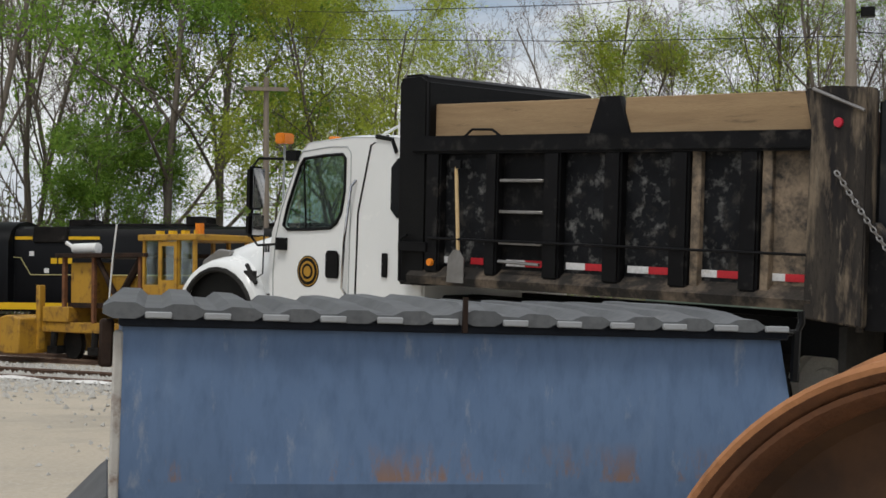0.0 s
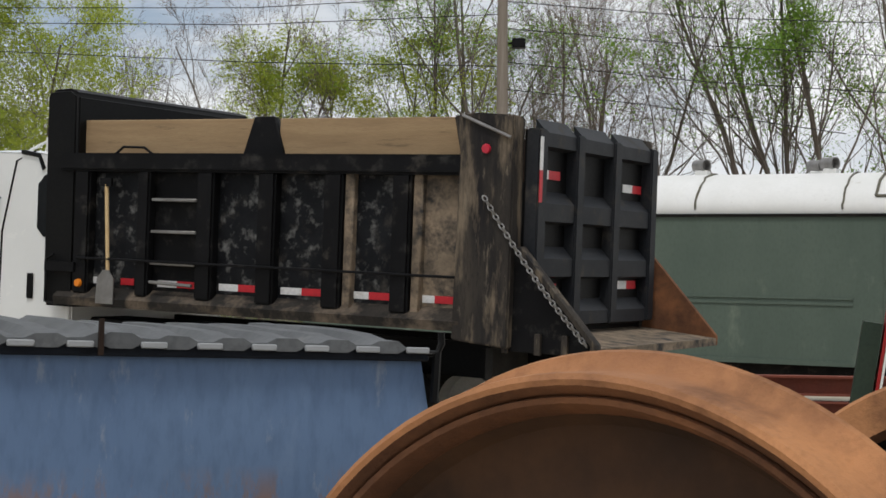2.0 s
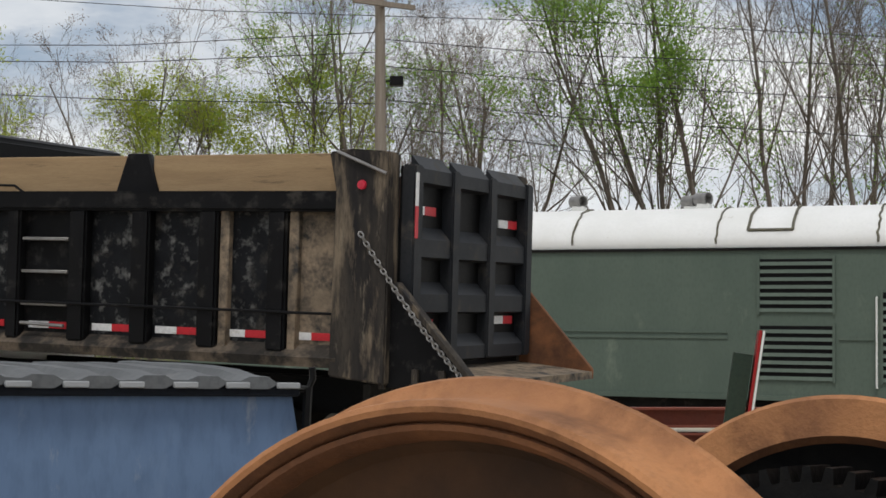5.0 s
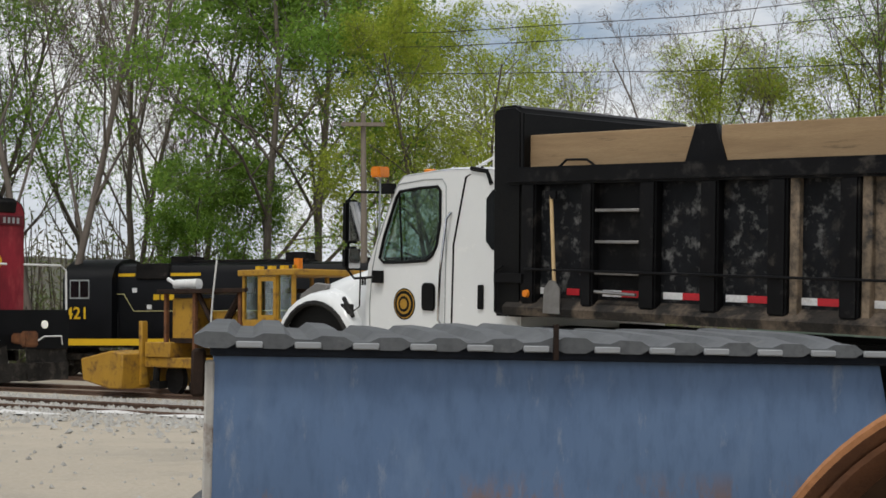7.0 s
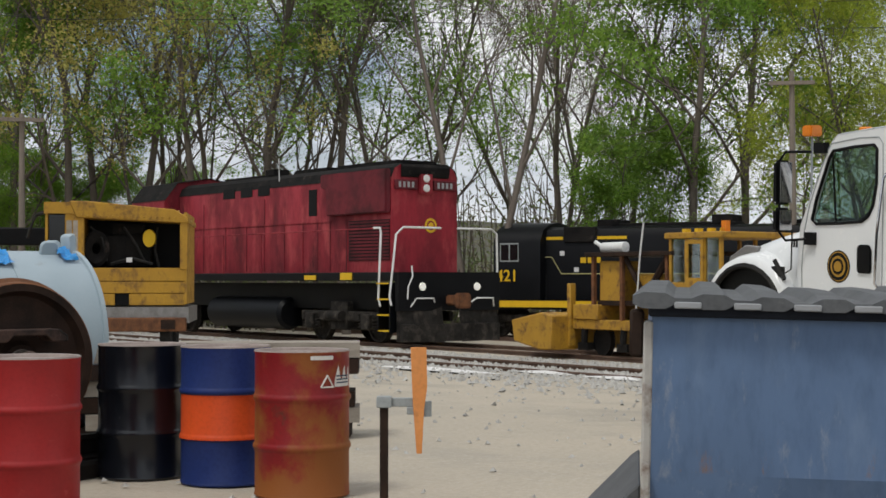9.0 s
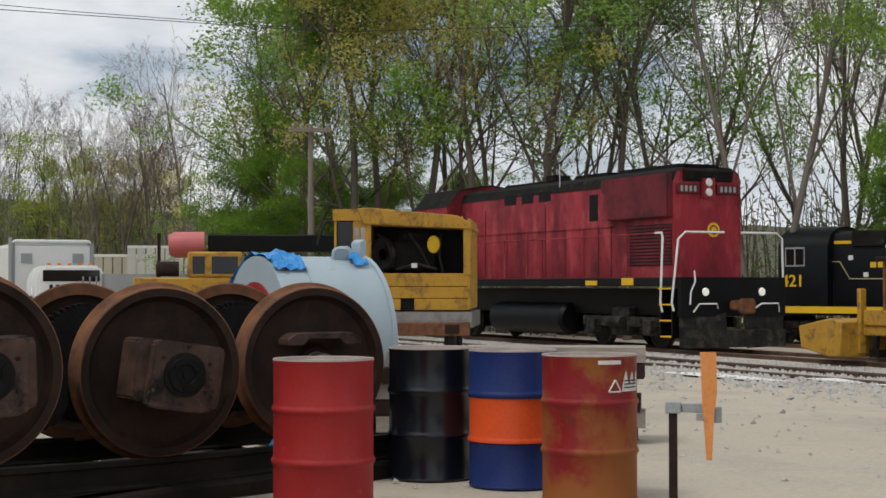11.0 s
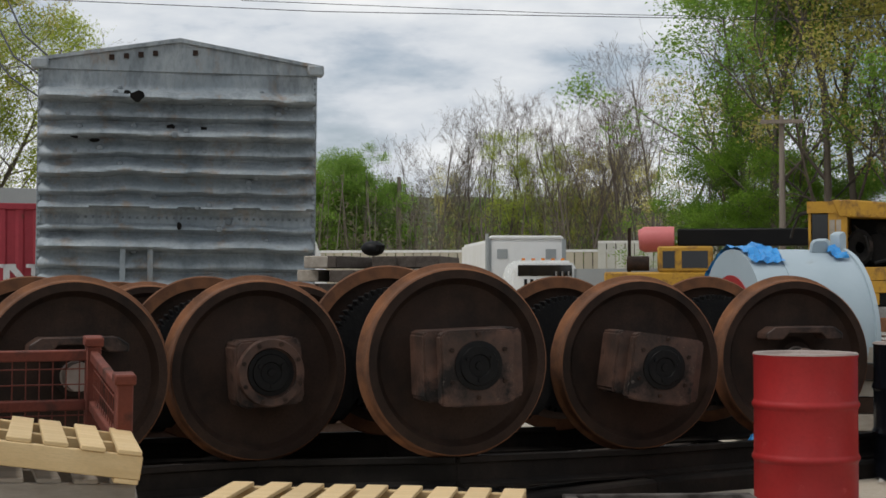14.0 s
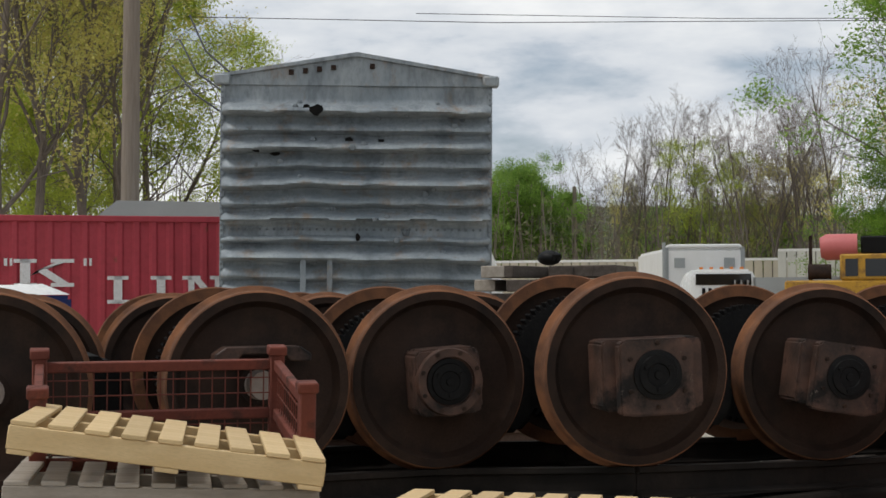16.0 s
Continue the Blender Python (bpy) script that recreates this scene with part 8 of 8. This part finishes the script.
# ---- yellow ballast machine on the main track ----
def ballast_machine():
    c = T0 + TU * 8.05
    root = thing("ballast_machine", heading(c.x, c.y, -0.26, -35.04) @ Matrix.Diagonal((0.75, 0.82, 0.87, 1)), "yellow track maintenance machine with a rusty canopy and a plow box", "track machine")
    bm = BM()
    box(bm, -2.2, 3.8, -1.1, 1.1, 0.62, 0.86)
    part("frame", bevel(bm, 0.02, 1), M_YELLOW, root, "yellow main frame")
    # plow box at one end
    for y0, y1, k in ((-1.75, -0.3, 0), (-0.25, 1.0, 1)):
        bm = BM()
        prism(bm, [(-3.6, 0.30), (-2.5, 0.12), (-1.9, 0.12), (-1.9, 0.95), (-2.4, 1.02), (-3.7, 0.82)], y0, y1)
        part("plow_box", bevel(bm, 0.03, 1), M_YELLOW, root, "dented yellow plow box")
    bm = BM()
    box(bm, -1.95, -1.8, -1.2, -1.0, 0.2, 1.72)
    box(bm, -1.75, -0.7, -1.15, 0.9, 0.86, 1.22)
    box(bm, -0.8, 0.1, -1.0, -0.4, 1.3, 2.25)
    part("engine_cover", bevel(bm, 0.02, 1), M_YELLOW, root)
    for x in (-1.0, 0.15, 1.9):
        bm = BM()
        box(bm, x, x + 0.10, -1.12, -1.02, 0.86, 2.40)
        part("canopy_post", bm, M_RUST, root)
    bm = BM()
    tube(bm, [(0.2, -1.0, 2.38), (1.1, -1.0, 1.30)], 0.07, 6)
    tube(bm, [(1.9, -1.0, 2.35), (1.0, -1.0, 1.35)], 0.09, 6)
    box(bm, -0.9, 1.9, -1.0, 0.8, 1.20, 1.32)
    part("canopy_brace", bm, M_RUST_DARK, root, "rusty diagonal brace")
    bm = BM()
    box(bm, -1.2, 2.3, -1.2, 1.1, 2.36, 2.46)
    part("canopy", bevel(bm, 0.01, 1), M_RUST_DARK, root, "rusty flat canopy")
    bm = BM()
    lathe(bm, [(0.0, -0.75), (0.12, -0.72), (0.13, 0.2), (0.0, 0.24)], 18, Matrix.Translation((-0.3, -0.7, 2.58)))
    tube(bm, [(-1.0, -0.7, 2.58), (-1.35, -0.7, 2.72)], 0.05, 8)
    part("muffler", bm, M_WHITE_STEEL, root, "pale exhaust muffler")
    bm = BM()
    tube(bm, [(0.95, -1.25, 1.1), (1.15, -1.28, 2.4), (1.28, -1.28, 3.1)], 0.022, 6)
    part("whip_flag_rod", bm, M_WHITE_STEEL, root, "white whip rod")
    bm = BM()
    box(bm, 0.6, 1.6, -0.9, 0.2, 1.32, 1.95)
    part("hydraulic_unit", bevel(bm, 0.04, 1), M_YELLOW, root)
    # cab
    cab = None
    bm = BM()
    box(bm, 2.15, 4.0, -1.2, 1.2, 0.86, 1.75)
    cab = part("operator_cab", bevel(bm, 0.02, 1), M_YELLOW, root, "yellow operator cab")
    bm = BM()
    box(bm, 2.05, 4.1, -1.28, 1.28, 2.72, 2.86)
    part("cab_roof", bevel(bm, 0.02, 1), M_YELLOW, cab)
    for x in (2.15, 2.72, 3.38, 3.93):
        for y in (-1.2, 1.12):
            bm = BM()
            box(bm, x, x + 0.08, y, y + 0.08, 1.7, 2.74)
            part("cab_pillar", bm, M_YELLOW, cab)
    for x0, x1 in ((2.22, 2.72), (2.80, 3.38), (3.46, 3.93)):
        bm = BM()
        box(bm, x0, x1, -1.17, -1.16, 1.74, 2.72)
        part("cab_window", bm, M_GLASS, cab).visible_shadow = False
    part("door_panel", BM_door(), M_YELLOW, cab, "yellow cab door")
    for k in range(4):
        bm = BM()
        box(bm, 2.3 + 0.45 * k, 2.45 + 0.45 * k, -0.9, -0.75, 2.86, 2.95)
        part("roof_lamp", bm, M_YELLOW_STRIPE, cab)
    bm = BM()
    box(bm, 3.7, 3.85, -0.9, -0.75, 2.86, 3.1)
    part("orange_beacon", bm, M_AMBER, cab)
    for x in (-0.9, 2.9):
        for y in (-0.78, 0.78):
            bm = BM()
            lathe(bm, [(0.0, 0.06), (0.30, 0.05), (0.36, 0.06), (0.36, -0.04), (0.40, -0.06), (0.0, -0.06)], 28, Matrix.Translation((x, y, 0.36)) @ Matrix.Rotation(-math.pi / 2 if y < 0 else math.pi / 2, 4, "Z"))
            part("wheel", bm, M_SOOT, root)
    for x in (-1.4, 0.2, 1.2):
        bm = BM()
        tube(bm, [(x, -1.05, 0.25), (x, -1.0, 0.8)], 0.09, 8)
        box(bm, x - 0.2, x + 0.2, -1.1, -0.8, 0.12, 0.3)
        part("work_head", bm, M_SOOT, root)


def BM_door():
    bm = BM()
    ring_panel(bm, [(2.78, 0.9), (3.42, 0.9), (3.42, 2.70), (2.78, 2.70)], [(2.88, 1.85), (3.32, 1.85), (3.32, 2.60), (2.88, 2.60)], -1.24, -1.21)
    return bm


ballast_machine()

# ---- shop column at the edge of the yard ----
root = thing("shop_wall", ID, "grey steel column and white door frame of the shop", "wall", kind="structure")
ca = Matrix.Translation((2.215, 3.525, 0)) @ Matrix.Rotation(radians(-33), 4, "Z")
bm = BM()
box(bm, 0.0, 0.088, 0.0, 0.25, -0.3, 5.0, ca)
part("column", bevel(bm, 0.004, 1), M_GREY, root, "grey painted steel column")
bm = BM()
box(bm, 0.092, 0.5, 0.05, 0.25, -0.3, 5.0, ca)
part("door_frame", bm, M_ROOF_WHITE, root, "white door frame")
bm = BM()
box(bm, 0.5, 6.0, 0.08, 0.30, -0.3, 5.0, ca)
part("wall_panel", bm, M_GREY, root)

# ---- plates and beams by the railcar ----
root = thing("steel_plate", pose(4.50, 9.13, ground_z(4.5, 9.1), 0, 9, -27), "dark green and red steel plates standing on edge", "steel plate")
bm = BM()
box(bm, -0.06, 0.06, 0, 0.6, -0.02, 1.40)
part("plate", bm, surface("dark_green_plate", (0.02, 0.035, 0.025), (0.03, 0.045, 0.03), rough=0.6), root, "dark green plate")
bm = BM()
box(bm, 0.075, 0.095, -0.04, 0.6, -0.02, 1.56)
part("plate", bm, M_DRUM_RED, root, "dark red plate")
bm = BM()
box(bm, 0.098, 0.112, -0.045, -0.03, 0.1, 1.56)
part("plate_edge", bm, M_WHITE_STEEL, root, "bright worn plate edge")
root = thing("beam_rack", pose(6.2, 14.2, ground_z(6.2, 14.2), 0, 0, -24), "rack of rust-red steel beams", "steel beams")
for k, z in enumerate((0.62, 0.86)):
    bm = BM()
    for zz in (z, z + 0.17):
        box(bm, -1.6, 1.6, -0.1, 0.1, zz, zz + 0.02)
    box(bm, -1.6, 1.6, -0.015, 0.015, z, z + 0.18)
    part("beam", bm, surface("red_oxide_beam", (0.20, 0.055, 0.035), (0.15, 0.05, 0.035), rough=0.75, scale=4) if k == 0 else bpy.data.materials["red_oxide_beam"], root)
for x in (-1.3, -0.2, 0.9):
    bm = BM()
    box(bm, x, x + 0.14, -0.2, 0.3, -0.05, 0.62)
    part("rack_leg", bm, M_RUST_DARK, root)

# ---- far end of the yard ----
def corrugated_fence(p, q, h, mt):
    root = thing("boundary_fence", ID, "long cream corrugated metal boundary fence", "fence", kind="structure")
    p, q = Vector(p), Vector(q)
    n = int((q - p).length / 0.42)
    for k in range(n):
        a, b = p.lerp(q, k / n), p.lerp(q, (k + 0.86) / n)
        bm = BM()
        d = (q - p).normalized()
        s = Vector((-d.y, d.x)) * 0.05
        vs = [bm.verts.new((x.x + o.x, x.y + o.y, z)) for z in (-0.2, h) for x, o in ((a, s), (a, -s), (b, -s), (b, s))]
        for f in ((0, 1, 2, 3), (7, 6, 5, 4), (0, 4, 5, 1), (1, 5, 6, 2), (2, 6, 7, 3), (3, 7, 4, 0)):
            bm.faces.new([vs[i] for i in f])
        part("fence_panel", bm, mt, root)
    bm = BM()
    tube(bm, [(p.x, p.y, h + 0.05), (q.x, q.y, h + 0.05)], 0.08, 4)
    part("top_rail", bm, M_WHITE_STEEL, root)


M_CREAM = surface("cream_sheet_metal", (0.52, 0.47, 0.37), (0.46, 0.42, 0.34), rough=0.6, scale=1.2, piece=0.08, bump=0.02)
M_PALE = surface("pale_sheet_metal", (0.60, 0.60, 0.55), (0.54, 0.54, 0.50), rough=0.6, scale=1.2, piece=0.06, bump=0.02)
corrugated_fence((-61.087, 45.215), (-46.762, 56.539), 2.65, M_CREAM)
corrugated_fence((-46.550, 54.030), (-36.488, 60.206), 3.0, M_PALE)


def box_truck():
    root = thing("box_truck", heading(-37.5, 37.85, 0, 51.5), "white box trailer and highway tractor parked by the fence", "truck")
    bm = BM()
    box(bm, -0.02, 2.62, 0.0, 9.0, 0.9, 2.72)
    b = part("cargo_box", bevel(bm, 0.10, 3), M_ROOF_WHITE, root, "white cargo box")
    for x in (0.28, 1.95):
        bm = BM()
        box(bm, x, x + 0.36, -0.02, 0.0, 2.05, 2.38)
        part("nose_panel", bm, M_GREY, b)
    bm = BM()
    box(bm, -0.10, -0.02, -0.1, 0.2, 0.9, 2.9)
    part("corner_pipe", bm, M_GREY, b)
    bm = BM()
    prism(bm, [(0.3, 0.5), (2.5, 0.5), (2.5, 1.6), (2.3, 1.95), (0.6, 1.95), (0.35, 1.6)], -3.2, -1.0)
    c = part("tractor_cab", bevel(bm, 0.08, 2), M_WHITE, root, "white tractor cab")
    for k in range(7):
        bm = BM()
        box(bm, 0.75 + 0.2 * k, 0.85 + 0.2 * k, -3.25, -3.2, 0.75, 1.35)
        part("grille_bar", bm, M_PLAIN_BLACK, c, "black grille slot")
    bm = BM()
    prism(bm, [(0.0, 2.72), (2.6, 2.72), (2.5, 2.84), (0.1, 2.84)], 0.0, 0.5)
    part("roof_fairing", bevel(bm, 0.03, 1), M_ROOF_WHITE, b, "rounded white roof edge")
    for x in (0.0, 2.56):
        bm = BM()
        box(bm, x - 0.05, x + 0.09, -0.015, 0.05, 1.0, 2.72)
        part("corner_trim", bm, M_GREY, b, "grey corner trim")
    bm = BM()
    box(bm, 0.55, 2.3, -3.22, -3.2, 1.45, 1.80)
    part("windshield", bm, M_DARK_GLASS, c)
    for k in range(5):
        bm = BM()
        box(bm, 0.7 + 0.32 * k, 0.8 + 0.32 * k, -3.1, -3.0, 1.95, 2.02)
        part("roof_marker", bm, M_AMBER, c)
    for x in (0.2, 2.2):
        for y in (-2.4, 1.0, 7.5):
            bm = BM()
            lathe(bm, [(0.0, 0.15), (0.5, 0.13), (0.5, -0.13), (0.0, -0.15)], 20, Matrix.Translation((x + 0.1, y, 0.5)))
            part("wheel", bm, M_RUBBER, root)


box_truck()


def far_things():
    root = thing("flatbed_body", heading(-33.288, 37.458, 0, 40.0), "dark grey steel dump body standing on the ground", "truck body")
    bm = BM()
    box(bm, 0, 2.65, 0, 0.08, 0.3, 1.68)
    box(bm, 0, 0.08, 0, 4, 0.3, 1.68)
    box(bm, 2.57, 2.65, 0, 4, 0.3, 1.68)
    part("body", bm, M_GREY, root)
    for x in (-0.6, -0.4, -0.2):
        bm = BM()
        box(bm, x, x + 0.05, 0, 0.05, 0.0, 1.60)
        part("stake", bm, M_STEEL, root)
    bm = BM()
    box(bm, 0, 2.6, 0.1, 3.9, 0.0, 0.3)
    part("base", bm, M_SOOT, root)
    root = thing("mobile_crane", heading(-29.853, 35.209, 0, 37.0), "yellow mobile crane with a red-capped black boom", "crane")
    bm = BM()
    box(bm, -0.2, 3.2, 0, 2.2, 0.7, 1.55)
    part("carrier", bevel(bm, 0.05, 1), M_YELLOW, root, "yellow carrier")
    bm = BM()
    box(bm, 1.35, 2.95, 0.0, 1.8, 1.55, 2.30)
    cab = part("cab", bevel(bm, 0.05, 1), M_YELLOW, root, "yellow cab")
    for x0, x1 in ((1.5, 1.85), (2.05, 2.8)):
        bm = BM()
        box(bm, x0, x1, -0.012, 0.0, 1.66, 2.16)
        part("cab_window", bm, M_DARK_GLASS, cab)
    bm = BM()
    lathe(bm, [(0.0, -0.3), (0.22, -0.3), (0.22, 0.35), (0.0, 0.35)], 18, Matrix.Translation((0.75, 0.3, 1.80)))
    part("winch_drum", bm, M_RUST_DARK, root)
    bm = BM()
    tube(bm, [(0.72, 2.5, 2.55), (0.9, 2.5, 2.56), (1.8, 2.5, 2.58)], [0.30, 0.40, 0.38], 18)
    part("boom_cap", bm, surface("faded_red_cap", (0.55, 0.16, 0.16), (0.5, 0.14, 0.14), rough=0.5), root, "faded red boom base")
    bm = BM()
    box(bm, 1.9, 9.5, 2.2, 2.8, 2.35, 2.88)
    part("boom", bevel(bm, 0.04, 1), M_PLAIN_BLACK, root, "black boom")
    bm = BM()
    box(bm, 0.4, 0.5, 1.9, 2.0, 1.4, 2.9)
    part("exhaust", bm, M_RUST_DARK, root)
    for x in (0.4, 2.6):
        for y in (0.2, 2.0):
            bm = BM()
            lathe(bm, [(0.0, 0.18), (0.5, 0.18), (0.55, 0.1), (0.55, -0.1), (0.0, -0.18)], 20, Matrix.Translation((x, y, 0.55)) @ Matrix.Rotation(math.pi / 2, 4, "Z"))
            part("wheel", bm, M_RUBBER, root)
    bm = BM()
    box(bm, 1.7, 2.1, 2.35, 2.65, 1.5, 2.4)
    part("boom_support", bm, M_YELLOW, root)
    root = thing("white_van", heading(-37.777, 30.131, 0, 50.0), "white van body partly hidden behind the boxcar", "van")
    bm = BM()
    prism(bm, [(-2.2, 0.4), (0.6, 0.4), (0.6, 1.6), (0.2, 2.7), (-2.2, 2.75)], 0, 5)
    part("body", bevel(bm, 0.1, 2), M_ROOF_WHITE, root)
    for y in (1.0, 4.0):
        bm = BM()
        tube(bm, [(-2.0, y, 0.4), (0.5, y, 0.4)], 0.4, 18)
        part("wheel", bm, M_RUBBER, root)
    # timber pile beside the boxcar
    root = thing("timber_pile", pose(-11.115, 9.618, 0, 0, 0, 128), "pile of dark used railway timbers", "timber pile")
    r = random.Random(12)
    for layer in range(12):
        for k in range(5):
            bm = BM()
            box(bm, -0.75 + r.uniform(-0.1, 0.2), 0.6 + r.uniform(-0.3, 0.1), -0.11, 0.11, 0.0, 0.11)
            ob = part("timber", bevel(bm, 0.008, 1), M_OLD_WOOD if r.random() < 0.3 else M_CREOSOTE, root)
            ob.matrix_basis = pose(r.uniform(-0.2, 0.3) + 0.05 * layer, -0.6 + 0.27 * k + r.uniform(-0.03, 0.03), 0.128 * layer, 0, r.uniform(-0.3, 0.3), r.uniform(-4, 4) + (0 if layer < 8 else r.uniform(-14, 10)))
    bm = BM()
    grid(bm, [k * math.pi / 6 for k in range(13)], [k * math.pi / 8 for k in range(9)], lambda a, b: Vector((-10.75 + (0.11 + 0.05 * noise.noise((a, b * 2, 3))) * math.cos(a) * math.sin(b), 9.35 + 0.11 * math.sin(a) * math.sin(b), 1.58 + 0.07 * math.cos(b))))
    solid("black_bag", bm, M_PLAIN_BLACK, "small black plastic bag on the timber pile", "bag")
    # shed roof beyond the container
    root = thing("far_shed", heading(-33.232, 14.682, 0, 62.0), "low grey shed beyond the red container", "shed")
    bm = BM()
    prism(bm, [(0.2, 0.0), (4.5, 0.0), (4.5, 3.35), (1.0, 3.40), (0.2, 2.75)], 0, 5)
    part("wall", bm, M_GREY, root, "grey shed wall")
    # blue bin behind the wheelsets
    root = thing("blue_bin", pose(-11.070, 4.371, 0, 0, 0, 25), "blue plastic bin with a torn white bag on top", "bin")
    bm = BM()
    box(bm, -0.42, 0.42, -0.3, 0.3, 0.0, 1.27)
    part("body", bevel(bm, 0.03, 2), M_DRUM_BLUE, root)
    bm = BM()
    grid(bm, [k / 8 for k in range(9)], [k / 6 for k in range(7)], lambda u, v: Vector((-0.4 + 0.8 * u, -0.28 + 0.56 * v, 1.275 + 0.13 * (math.sin(math.pi * u) * math.sin(math.pi * v)) ** 0.5 * max(0.0, 0.45 + 0.5 * (u - 0.4) + 0.9 * noise.noise((u * 4, v * 4, 2))))))
    part("torn_bag", bm, M_WHITE_STEEL, root, "torn white bag")


far_things()
